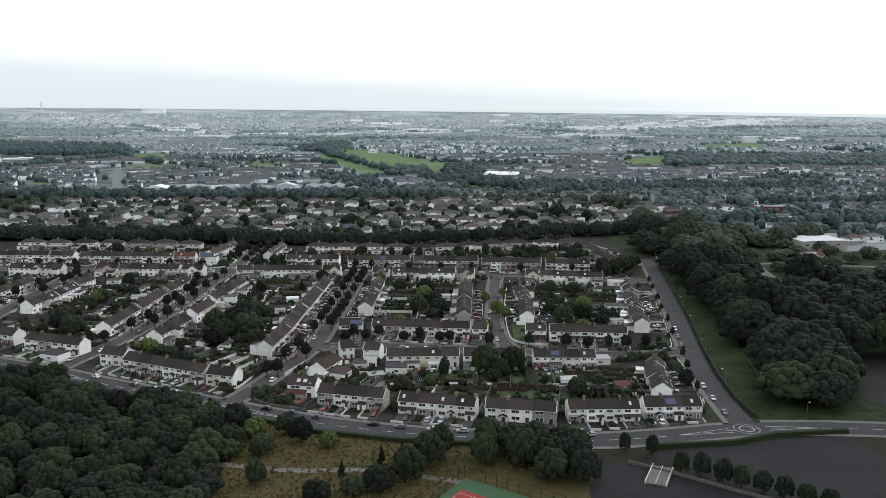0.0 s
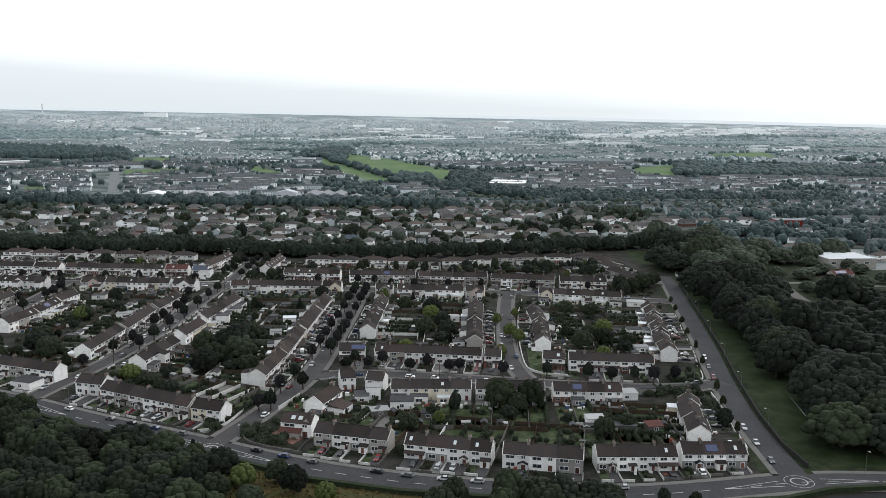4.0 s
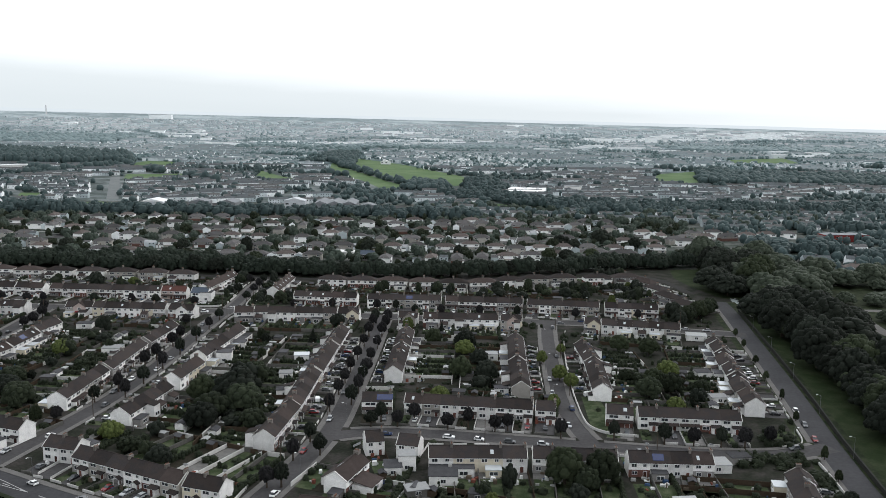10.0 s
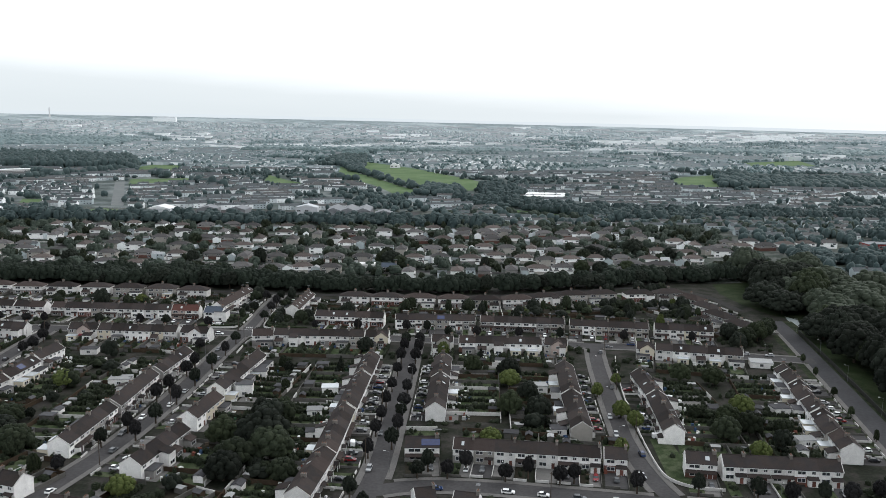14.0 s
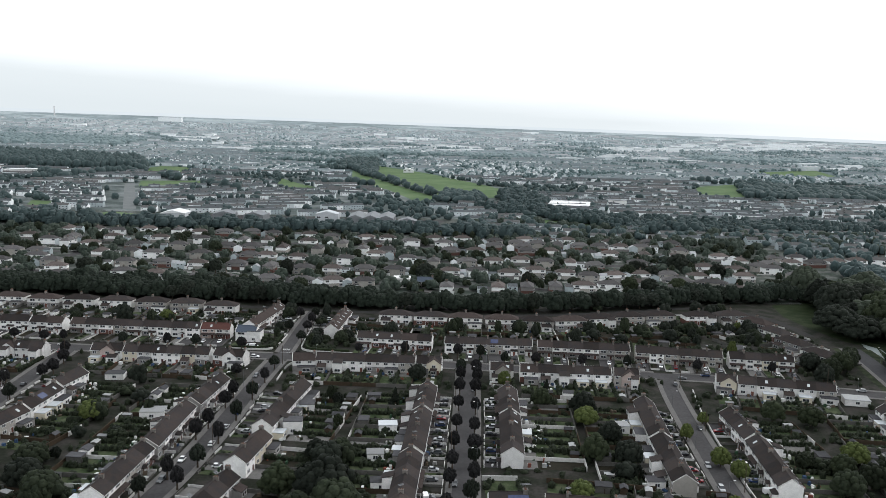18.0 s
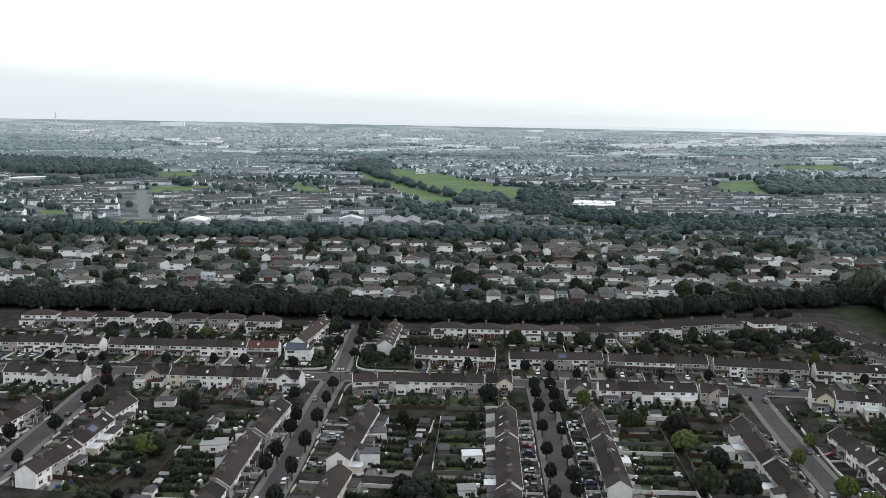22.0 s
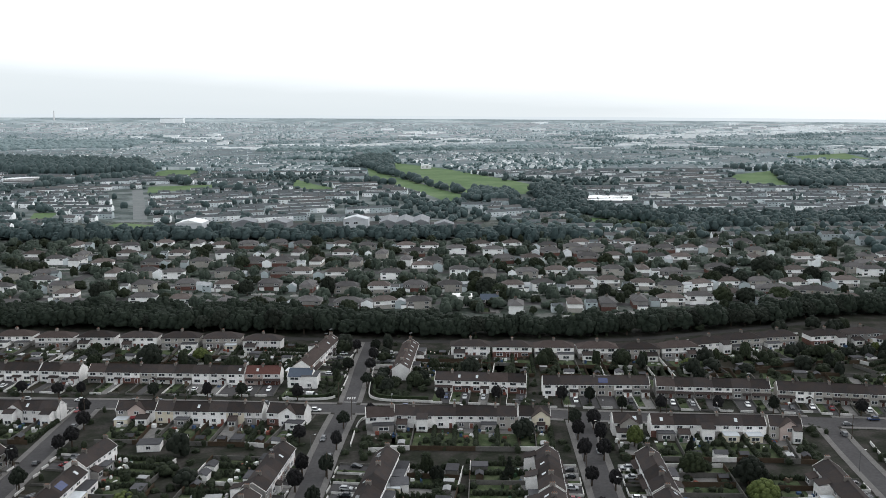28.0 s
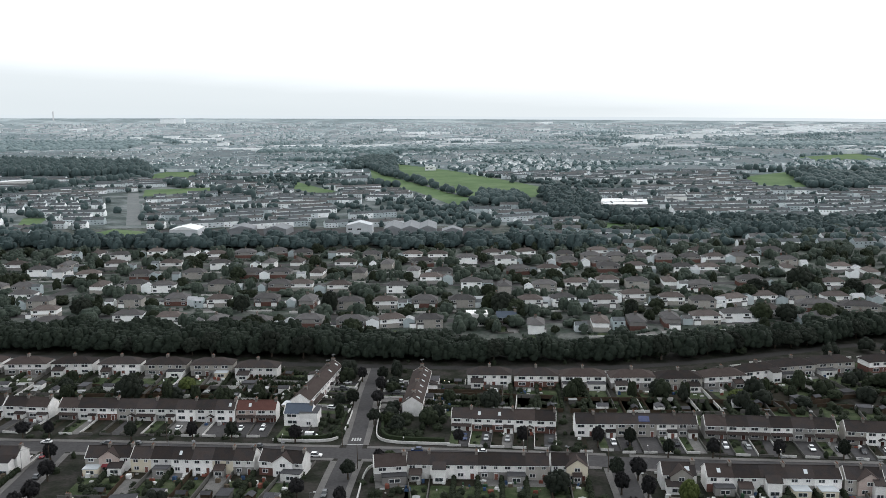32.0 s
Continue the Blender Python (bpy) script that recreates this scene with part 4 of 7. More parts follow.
for x, z, wi in ((-2.2, 3.6, W_BIG), (2.0, 3.6, W_BIG), (-2.2, 0.7, W_BIG), (2.0, 0.7, W_BIG)):
    part("window", wi, wm, at(x, -4, z))
house(-52, 607, 0, 9, "grey", "slate", north=False)


def hall(name, x, y, w, d, h, turn, wall, roof, ridges, label, rise=2.6):
    """A large shed-roofed hall with several roof ridges and a strip of windows."""
    t = new(name)
    t.matrix_basis = at(x, y, 0, turn)
    tagged(t, label, "building")
    bm = bmesh.new()
    box(bm, -w / 2, w / 2, -d / 2, d / 2, 0, h)
    part("wall", mesh("wall", bm, wall), t)
    bm = bmesh.new()
    for i in range(ridges):
        a, b = -w / 2 + w * i / ridges, -w / 2 + w * (i + 1) / ridges
        v = [bm.verts.new(p) for p in ((a, -d / 2 - .4, h + .02), (b, -d / 2 - .4, h + .02), (b, d / 2, h + .02), (a, d / 2, h + .02), ((a + b) / 2, -d / 2 - .4, h + rise), ((a + b) / 2, d / 2, h + rise))]
        for f in ((0, 1, 4), (2, 3, 5), (0, 4, 5, 3), (1, 2, 5, 4), (3, 2, 1, 0)):
            bm.faces.new([v[k] for k in f])
    part("roof", mesh("roof", bm, roof), t)
    for k in range(max(2, int(w / 7)) if name not in ("warehouse", "supermarket", "supermarket_annex", "works_hall") else 0):
        part("window", W_BIG, t, at(-w / 2 + 3 + k * 7, -d / 2, h * .45, 0, 1.6, 1, 1.2))
    return t


M_CLAD = mat("metal_cladding", (0.50, 0.52, 0.54), rough=0.6, var=0.1, scale=0.3, fine=2)
M_CLADG = mat("grey_roof_sheets", (0.20, 0.21, 0.22), rough=0.6, var=0.15, scale=0.2, fine=2)
M_REDCLAD = mat("red_cladding", (0.20, 0.035, 0.033), rough=0.6, var=0.1)
M_WHITECLAD = mat("white_roof_sheets", (0.72, 0.73, 0.73), rough=0.6, var=0.08, scale=0.1, fine=1)
hall("warehouse", -281, 905, 22, 20, 5, 0, M_CLAD, M_WHITECLAD, 1, "white-roofed warehouse with pale metal cladding")
hall("warehouse", -238, 908, 19, 20, 5, .1, M_CLADG, M_CLADG, 1, "grey metal-roofed warehouse on the asphalt yard")
hall("warehouse", -210, 908, 18, 20, 4.6, -.1, M_CLADG, M_CLADG, 1, "grey metal-roofed warehouse on the asphalt yard")
hall("shop_hall", -146, 906, 20, 14, 7, 0, M_CLAD, M_CLAD, 1, "pale two-storey shop building with a strip of windows")
hall("supermarket", -106, 902, 40, 36, 6, 0, M_CLADG, M_CLADG, 3, "large grey supermarket hall with folded roof")
hall("supermarket_annex", -74, 888, 16, 14, 4.6, 0, M_CLADG, M_CLADG, 1, "low grey annex with a folded roof")
hall("school", 251, 538, 30, 22, 6, .12, M_BEIGE, M_CLAD, 1, "pale school building with a flat white roof", .35)
hall("red_hall", 297, 720, 34, 12, 5.2, .05, M_REDCLAD, M_CLADG, 2, "red-clad hall with a shallow grey roof", .5)
for x, y, a in ((173, 700, .1), (190, 706, -.1), (208, 711, .2), (224, 717, .1), (241, 722, 0), (258, 726, -.1), (272, 703, .2), (228, 584, -.3), (241, 580, -.2), (283, 551, .3), (299, 557, .3), (186, 724, 0), (203, 730, 0), (168, 681, 0)):
    semi(x, y, a, 1.0)
for k in range(5):
    semi(325 + k * 16, 889 + k * 3, .1, 1.15)
bm = bmesh.new()
for sx in (-1, 1):
    for sy in (-1, 1):
        bmesh.ops.create_cone(bm, cap_ends=True, segments=6, radius1=.18, radius2=.1, depth=24, matrix=Matrix.Translation((sx * .7, sy * .7, 12)))
for k in range(12):
    box(bm, -.8, .8, -.8, -.7, k * 2 + 1, k * 2 + 1.12)
    box(bm, -.8, .8, .7, .8, k * 2 + 1, k * 2 + 1.12)
    box(bm, -.6, .6, -.6, .6, k * 2 + 1.3, k * 2 + 1.36)
mast = new("mast", mesh("mast", bm, M_METAL))
mast.matrix_basis = at(281.7, 568.5)
tagged(mast, "grey steel lattice mast among the trees", "mast")
hall("sports_hall", -104, 1614, 17, 10, 5, 0, M_WHITECLAD, M_WHITECLAD, 1, "white clubhouse beside the playing field")
semi(94, 630, -.2, 1.35)
semi(112, 625, -.2, 1.35)
hall("depot", 94, 1074, 44, 46, 5.6, -.2, M_WHITE, M_WHITECLAD, 1, "low school hall with flat white roof among trees", .4)
hall("depot_wing", 86, 1046, 34, 8, 6, -.2, M_WHITE, M_WHITECLAD, 1, "low white wing of the school among trees", .3)
hall("shop_hall", 150, 1096, 20, 12, 8, -.2, M_WHITE, M_CLADG, 1, "white three-storey block among trees", .5)

house(228, 486, .25, 13, "beige over brick", "red", north=False, extras=False)

# car park behind the halls
patch("yard", [(-300, 860), (-60, 850), (-40, 930), (-310, 935)], 0.03, M_ROAD2, "grey asphalt yard round the halls", "road")
patch("small_field", [(-372, 880), (-330, 872), (-318, 922), (-352, 940)], 0.05, M_FIELD, "small green pitch, paled for haze", "field")

# ---- the far town ----
FIELD_A = [(-169, 1790), (-115, 1686), (-68, 1594), (-22, 1468), (17, 1362), (50, 1258), (31, 1188), (0, 1164), (-26, 1192), (-50, 1181), (-76, 1254), (-107, 1356), (-146, 1459)]
FIELD_B = [(-202, 1638), (-150, 1456), (-109, 1338), (-79, 1238), (-53, 1168), (-67, 1078), (-92, 1172), (-116, 1257), (-144, 1307), (-182, 1442)]
FIELDS = [FIELD_A, FIELD_B,
          [(-283, 1411), (-239, 1316), (-211, 1266), (-207, 1208), (-233, 1238), (-267, 1302)], [(-465, 1019), (-442, 1018), (-421, 945), (-437, 946)],
          [(-534, 1572), (-529, 1623), (-477, 1617), (-445, 1491), (-505, 1484)], [(-452, 1303), (-377, 1329), (-348, 1262), (-405, 1238), (-423, 1212)],
          [(336, 1435), (428, 1519), (400, 1400), (360, 1278), (331, 1264), (301, 1318)], [(36, 973), (76, 939), (113, 908), (88, 883), (35, 941)],
          [(594, 1896), (758, 2009), (709, 1796), (565, 1780)], [(473, 1514), (515, 1460), (482, 1419)]]
for poly in FIELDS:
    patch("playing_field", poly, 0.05, M_FIELD, "mown playing field, its green paled for haze", "field")
patch("park_edge_grass", [(136, 512), (130, 535), (127, 560), (131, 586), (152, 592), (146, 540), (141, 505)], 0.05, M_PARKGRASS, "green grass beside the wood", "grass")

WOODS = [  # belts of trees: outline and spacing
    ([(-980, 1900), (-857, 1860), (-617, 1760), (-510, 1500), (-623, 1488), (-733, 1500)], 9), ([(-430, 830), (-300, 826), (-60, 822), (30, 800), (30, 836), (-60, 850), (-300, 858), (-430, 870)], 8),
    ([(-160, 1465), (-205, 1640), (-250, 1800), (-225, 2180), (-200, 2180), (-172, 1790), (-148, 1470)], 9), ([(-55, 1110), (-40, 1190), (0, 1180), (5, 1110), (-15, 1080)], 8), ([(-14, 1050), (-2, 1058), (44, 972), (32, 958)], 8),
    ([(22, 1215), (50, 1225), (75, 1120), (60, 1060), (58, 1032), (90, 998), (120, 972), (152, 940), (210, 934), (300, 930), (430, 925), (430, 885), (300, 880), (200, 872), (140, 862), (105, 886), (75, 930), (42, 985), (24, 1030)], 8), ([(200, 640), (300, 612), (430, 640), (430, 664), (300, 652), (205, 668)], 9), ([(300, 752), (430, 748), (430, 768), (310, 772)], 9),
    ([(410, 1472), (504, 1416), (800, 1350), (800, 1200), (423, 1224), (344, 1247)], 10), ([(-1500, 2300), (-900, 2400), (-900, 2700), (-1500, 2600)], 16),
    ([(600, 2300), (1500, 2100), (1600, 2300), (600, 2500)], 18), ([(-500, 2150), (200, 2200), (200, 2330), (-500, 2280)], 16),
    ([(-152, 1459), (-146, 1459), (-76, 1250), (-50, 1178), (-54, 1170), (-80, 1240)], 9),
]
patch("far_street", [(-350, 962), (-338, 964), (-445, 1260), (-457, 1258)], 0.03, M_FARSTREET, "wide pale street between far rows of houses", "road")
hall("works_hall", -640, 1376, 60, 16, 7, .6, M_WHITE, M_WHITECLAD, 1, "long white works building before the tall trees", 1)
WOODS_SKIP = [p for p, _ in WOODS] + FIELDS + [[(-364, 940), (-326, 940), (-436, 1270), (-468, 1270)], [(-690, 1340), (-600, 1340), (-590, 1410), (-690, 1410)], [(-310, 850), (-40, 845), (-30, 940), (-320, 945)]]
frng = random.Random(21)
fv, ff, fs = [], [], []


def far_row(x, y, turn, length, d, h, rise, wi, ri):
    """A plain row of far houses: walls with a pitched roof."""
    if math.hypot(x, y - 120) > 3420:
        return
    c, s = math.cos(turn), math.sin(turn)
    base = land(x, y)
    k = len(fv)
    for px, py, pz in ((-1, -1, 0), (1, -1, 0), (1, 1, 0), (-1, 1, 0), (-1, -1, h), (1, -1, h), (1, 1, h), (-1, 1, h), (-1, 0, h + rise), (1, 0, h + rise)):
        lx, ly = px * length / 2, py * d / 2
        fv.append((x + lx * c - ly * s, y + lx * s + ly * c, base + pz))
    for f, m in (((0, 1, 5, 4), wi), ((2, 3, 7, 6), wi), ((1, 2, 6, 9, 5), wi), ((3, 0, 4, 8, 7), wi), ((4, 5, 9, 8), ri), ((6, 7, 8, 9), ri)):
        ff.append([k + i for i in f])
        fs.append(m)
    # dark windows on the side that faces the street
    for z0, z1 in ((0.7, 1.5), (2.7, 3.5)) if y < 1600 and h > 3.6 else ():
        n = max(2, round(length / 2.9))
        for i in range(n):
            if frng.random() < .35:
                continue
            a = -length / 2 + (i + .3) * length / n
            b = a + 0.34 * length / n
            q = len(fv)
            ly = -d / 2 - 0.05
            for lx, z in ((a, z0), (b, z0), (b, z1), (a, z1)):
                fv.append((x + lx * c - ly * s, y + lx * s + ly * c, base + z))
            ff.append((q, q + 1, q + 2, q + 3))
            fs.append(6)


def far_terrace(x, y, turn, length, d, h, roofs):
    """A terrace of far houses: pairs that differ in paint, roof and a little in height."""
    n = max(1, round(length / 12))
    ri = frng.choice(roofs)
    for i in range(n):
        o = (i + .5) / n * length - length / 2
        # fewer white walls farther out, for the low contrast of haze
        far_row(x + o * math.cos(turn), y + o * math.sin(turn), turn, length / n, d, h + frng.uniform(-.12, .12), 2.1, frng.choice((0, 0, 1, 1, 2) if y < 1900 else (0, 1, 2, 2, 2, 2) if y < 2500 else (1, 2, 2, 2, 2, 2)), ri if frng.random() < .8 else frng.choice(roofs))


blocked = lambda x, y: any(inside(x, y, p) for p in WOODS_SKIP) or any(inside(x, y + 34, p) or inside(x, y + 16, p) for p in FIELDS)  # noqa: E731
TREESETS = {k: ([], []) for k in range(4)}


def far_tree(x, y, r, h, dark=False):
    """A small uneven crown: a base ring, a wide ring, a shoulder ring and a top."""
    # leaf colour by distance: each farther set has more haze painted in
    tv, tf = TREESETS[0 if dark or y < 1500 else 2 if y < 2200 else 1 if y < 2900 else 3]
    if math.hypot(x, y - 120) > 3050:
        return
    base = land(x, y)
    k = len(tv)
    spin = frng.uniform(0, 6)
    m = 6 if y < 1900 else 5
    rings = ((.7, .12), (1.0, .45), (.72, .82)) if y < 1900 else ((.9, .1), (.85, .7))
    for zr, zz in rings:
        for i in range(m):
            a = spin + i * math.tau / m
            q = r * zr * frng.uniform(.78, 1.18)
            tv.append((x + q * math.cos(a), y + q * math.sin(a), base + h * (zz + frng.uniform(-.07, .07))))
    tv.append((x + frng.uniform(-.3, .3) * r, y + frng.uniform(-.3, .3) * r, base + h))
    for ring_ in range(0, m * (len(rings) - 1), m):
        for i in range(m):
            j = (i + 1) % m
            tf.append((k + ring_ + i, k + ring_ + j, k + ring_ + m + j, k + ring_ + m + i))
    top = m * (len(rings) - 1)
    for i in range(m):
        tf.append((k + top + i, k + top + (i + 1) % m, k + top + m))


NEAR_WOODS = [w for w in WOODS if min(p[1] for p in w[0]) < 1000]
for poly, gap in [w for w in WOODS if w not in NEAR_WOODS]:
    xs, ys = [p[0] for p in poly], [p[1] for p in poly]
    y = min(ys)
    while y < max(ys):
        x = min(xs)
        while x < max(xs):
            px, py = x + frng.uniform(-.45, .45) * gap, y + frng.uniform(-.45, .45) * gap
            if inside(px, py, poly) and not (py < 1000 and px > 225 and px < 260 and py < 560):
                far_tree(px, py, gap * frng.uniform(.5, .8), frng.uniform(6, 11) * (1.7 if px < -500 and py < 2000 else 1 + gap / 60), py < 1950)
            x += gap
        y += gap

# districts: each has its own street direction; terraces in some, pairs of houses in others
def far_chimneys(x, y, turn, length, step):
    n = max(1, int(length / step))
    for i in range(n):
        o = -length / 2 + (i + .5) * length / n
        cx, cy = x + o * math.cos(turn), y + o * math.sin(turn)
        k = len(fv)
        for z in (5.4, 6.9):
            for sx, sy in ((-.5, -.8), (.5, -.8), (.5, .8), (-.5, .8)):
                fv.append((cx + sx, cy + sy, z))
        for q in ((4, 5, 6, 7), (0, 1, 5, 4), (1, 2, 6, 5), (2, 3, 7, 6), (3, 0, 4, 7)):
            ff.append([k + j for j in q])
            fs.append(9)


y = 945.0
while y < 3640:
    gap = 29 + (y - 900) * 0.006
    half = 0.60 * (y - 30) + 120
    x = -half + frng.uniform(0, 20)
    while x < half:
        cell = noise.noise(Vector((x / 330, y / 330, 3.1)))
        turn = (-.12, .3, -.3, 1.3, .04, -.2)[int((cell + 1) * 3.6) % 6] * (.3 if y < 1500 else 1) + frng.uniform(-.04, .04)
        terraced = noise.noise(Vector((x / 260, y / 260, 6.3))) > -.2
        length = frng.uniform(26, 62) if terraced else frng.uniform(9, 17)
        if terraced and not blocked(x, y) and (blocked(x + length * .4, y) or blocked(x - length * .4, y)):
            length = 12.0
        if not blocked(x, y) and not blocked(x + length * .4, y) and not blocked(x - length * .4, y):
            green = noise.noise(Vector((x / 170, y / 170, 9.7)))
            big = y > 2000 and noise.noise(Vector((x / 300, y / 200, 5.5))) > 0.36
            yy = y + frng.uniform(-2, 2)
            if big and frng.random() < .35:
                far_row(x, y, turn * .4, frng.uniform(24, 80), frng.uniform(12, 24), frng.uniform(5, 9), 0.8, frng.choice((0, 0, 1)), frng.choice((4, 4, 5)))
            elif green < 0.34 and frng.random() < 0.94:
                if y < 1500:
                    far_terrace(x, yy, turn, length, frng.uniform(5.8, 6.6), frng.uniform(3.9, 4.2), (8, 8, 9))
                    if y < 1200:
                        far_chimneys(x, yy, turn, length, 12)
                    if frng.random() < .6:
                        far_row(x + frng.uniform(-.4, .4) * length, yy - frng.uniform(5, 7), turn + 1.57, 4, 3.4, 2.4, .8, frng.choice((0, 0, 1, 2)), frng.choice((8, 5, 4)))
                else:
                    # roof colours pale with distance to imitate haze
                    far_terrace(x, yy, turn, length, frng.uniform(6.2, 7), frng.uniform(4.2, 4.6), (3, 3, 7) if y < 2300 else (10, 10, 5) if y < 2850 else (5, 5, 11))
            trees = (4 if green < .34 else 10) if y < 1500 else (5 if green < .34 else 9) if y < 2200 else (3 if green < .34 else 6)
            for _ in range(trees if terraced else max(1, trees // 2)):
                far_tree(x + frng.uniform(-.6, .6) * (length + 6), y + frng.choice((-1, 1)) * frng.uniform(6, gap * .55), frng.uniform(1.6, 4.0) * (1 + y / 6000), frng.uniform(3.5, 8))
        x += length * (0.75 if abs(turn) > 1 else 1.0) + frng.uniform(2, 9)
    y += gap
# dark lines of tall trees through the town
for _ in range(46):
    x0, y0 = frng.uniform(-1100, 1100), frng.uniform(1250, 3600)
    a = frng.choice((0, .15, -.2, 1.2, -.9))
    for k in range(frng.randrange(8, 26)):
        px, py = x0 + k * 11 * math.cos(a), y0 + k * 11 * math.sin(a)
        if not any(inside(px, py, p) for p in FIELDS):
            far_tree(px, py + frng.uniform(-4, 4), frng.uniform(5, 8), frng.uniform(8, 14), py < 1700)
# town on both sides of the middle ground
for side in (-1, 1):
    y = 560.0
    while y < 945:
        x = (400 if side < 0 else 215 if y < 805 else -20) + frng.uniform(0, 20)
        while x < 0.62 * y + 160:
            if not blocked(side * x, y) and not (y < 610 and side > 0) and not (side > 0 and x < 340 and 670 < y < 745):
                turn = frng.uniform(-.25, .25)
                far_row(side * x, y, turn, frng.uniform(11, 20), 6.6, 4.1, 2.1, frng.choice((0, 1, 2, 2)), frng.choice((8, 9)))
                far_chimneys(side * x, y, turn, 12, 12)
            for _ in range(7):
                px, py = side * x + frng.uniform(-16, 16), y + frng.uniform(8, 20)
                if not blocked(px, py):
                    far_tree(px, py, frng.uniform(2, 4.8), frng.uniform(4, 9))
            x += frng.uniform(20, 32)
        y += 26
for hx, hy in MIDS:
    if frng.random() < .75:
        far_row(hx + frng.choice((-9, 9)) + frng.uniform(-1, 1), hy + frng.uniform(-1, 4), frng.choice((0, 1.57)), frng.uniform(4, 6), frng.uniform(4, 6), frng.uniform(2.4, 4.2), 1.3, frng.choice((0, 1, 2, 2)), frng.choice((8, 9, 9, 5)))
# walls and roofs tinted pale blue-grey in tiers: haze painted into them
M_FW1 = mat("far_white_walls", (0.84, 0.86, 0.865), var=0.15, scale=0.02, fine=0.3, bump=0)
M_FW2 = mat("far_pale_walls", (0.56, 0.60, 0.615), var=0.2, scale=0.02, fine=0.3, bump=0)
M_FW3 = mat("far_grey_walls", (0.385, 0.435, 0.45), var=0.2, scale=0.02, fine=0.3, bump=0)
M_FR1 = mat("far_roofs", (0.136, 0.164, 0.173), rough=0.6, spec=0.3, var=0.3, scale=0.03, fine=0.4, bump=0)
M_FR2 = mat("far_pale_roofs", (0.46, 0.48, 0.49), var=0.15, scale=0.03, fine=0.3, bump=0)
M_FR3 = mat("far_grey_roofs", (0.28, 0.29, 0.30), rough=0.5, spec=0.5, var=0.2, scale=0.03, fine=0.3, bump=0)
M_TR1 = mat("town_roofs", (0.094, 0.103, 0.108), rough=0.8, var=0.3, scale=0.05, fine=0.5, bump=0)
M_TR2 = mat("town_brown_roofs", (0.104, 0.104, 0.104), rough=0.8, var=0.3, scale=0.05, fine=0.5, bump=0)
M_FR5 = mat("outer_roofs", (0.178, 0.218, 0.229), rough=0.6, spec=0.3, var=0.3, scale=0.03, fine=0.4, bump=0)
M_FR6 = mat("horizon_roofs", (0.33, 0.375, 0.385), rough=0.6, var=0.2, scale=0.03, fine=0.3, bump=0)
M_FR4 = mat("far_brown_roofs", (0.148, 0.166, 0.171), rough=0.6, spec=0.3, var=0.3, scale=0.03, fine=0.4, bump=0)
stuff("far_houses", raw("far_houses", fv, ff, M_FW1, M_FW2, M_FW3, M_FR1, M_FR2, M_FR3, M_GLASS, M_FR4, M_TR1, M_TR2, M_FR5, M_FR6, slots=fs), "rows of far suburban houses, roofs and walls paled for haze", "houses")
stuff("far_trees", rounded(raw("far_trees", *TREESETS[1], L_FAR)), "far trees between the houses, paled blue-green for haze", "trees")
stuff("horizon_trees", rounded(raw("horizon_trees", *TREESETS[3], L_HORIZON)), "trees near the horizon, painted pale blue-grey for haze", "trees")
stuff("outer_town_trees", rounded(raw("outer_town_trees", *TREESETS[2], L_TOWNFAR)), "trees between outer rows of houses, tinted blue-green for haze", "trees")
stuff("town_edge_trees", rounded(raw("town_edge_trees", *TREESETS[0], L_MIDFAR)), "trees between rows of far houses, lightly tinted for haze", "trees")

# chimney stack and big white works on the skyline
bm = bmesh.new()
bmesh.ops.create_cone(bm, cap_ends=True, segments=16, radius1=4, radius2=2.6, depth=76, matrix=Matrix.Translation((0, 0, 38)))
tw = new("tower")
tw.matrix_basis = at(-1492, 3368, land(-1492, 3368) - 26, 0, .8, .8, .8)
tagged(tw, "slim pale tower on the skyline", "tower")
part("shaft", mesh("shaft", bm, M_FRAME), tw)
for x, y, w, d, h in ((-1077, 3416, 141, 31, 17), (-789, 2892, 61, 35, 11), (130, 2691, 84, 37, 9), (-56, 2686, 56, 37, 8), (505, 2794, 81, 45, 13), (640, 2745, 55, 37, 18), (865, 2941, 95, 35, 9), (-420, 2500, 60, 40, 9), (-680, 2574, 49, 29, 12), (-270, 3186, 74, 33, 11), (-1266, 3039, 76, 42, 10), (245, 3186, 90, 33, 10), (1252, 3088, 108, 33, 10)):
    hall("works_hall", x, y, w * .6, d * .8, h, frng.uniform(-.1, .1), M_FW1, M_FR2, 1, "long white industrial hall far off").location.z = land(x, y) - 1

# low hills and haze-grey land behind the town: self-lit, with haze painted paler upwards
vs, fcs = [], []
N = 160
for i in range(N + 1):
    a = radians(20 + 140 * i / N)
    cx, cy = 3685 * math.cos(a), 120 + 3685 * math.sin(a)
    h = 69 - 0.013 * cx + 2.0 * noise.noise(Vector((i * .11, 2.2, 0)))
    vs += [(cx, cy, h - 26), (cx * 1.0005, cy * 1.0005, h)]
for i in range(N):
    fcs.append((2 * i, 2 * i + 1, 2 * i + 3, 2 * i + 2))
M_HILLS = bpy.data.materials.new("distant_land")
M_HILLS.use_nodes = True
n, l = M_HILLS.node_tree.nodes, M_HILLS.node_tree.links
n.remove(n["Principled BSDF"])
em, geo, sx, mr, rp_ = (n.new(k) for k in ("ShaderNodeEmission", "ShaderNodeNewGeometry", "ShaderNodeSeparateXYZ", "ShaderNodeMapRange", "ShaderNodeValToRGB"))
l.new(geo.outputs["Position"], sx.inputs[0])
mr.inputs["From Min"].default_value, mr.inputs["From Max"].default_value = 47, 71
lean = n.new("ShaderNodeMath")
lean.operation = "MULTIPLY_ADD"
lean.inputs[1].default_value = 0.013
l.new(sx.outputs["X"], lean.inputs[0])
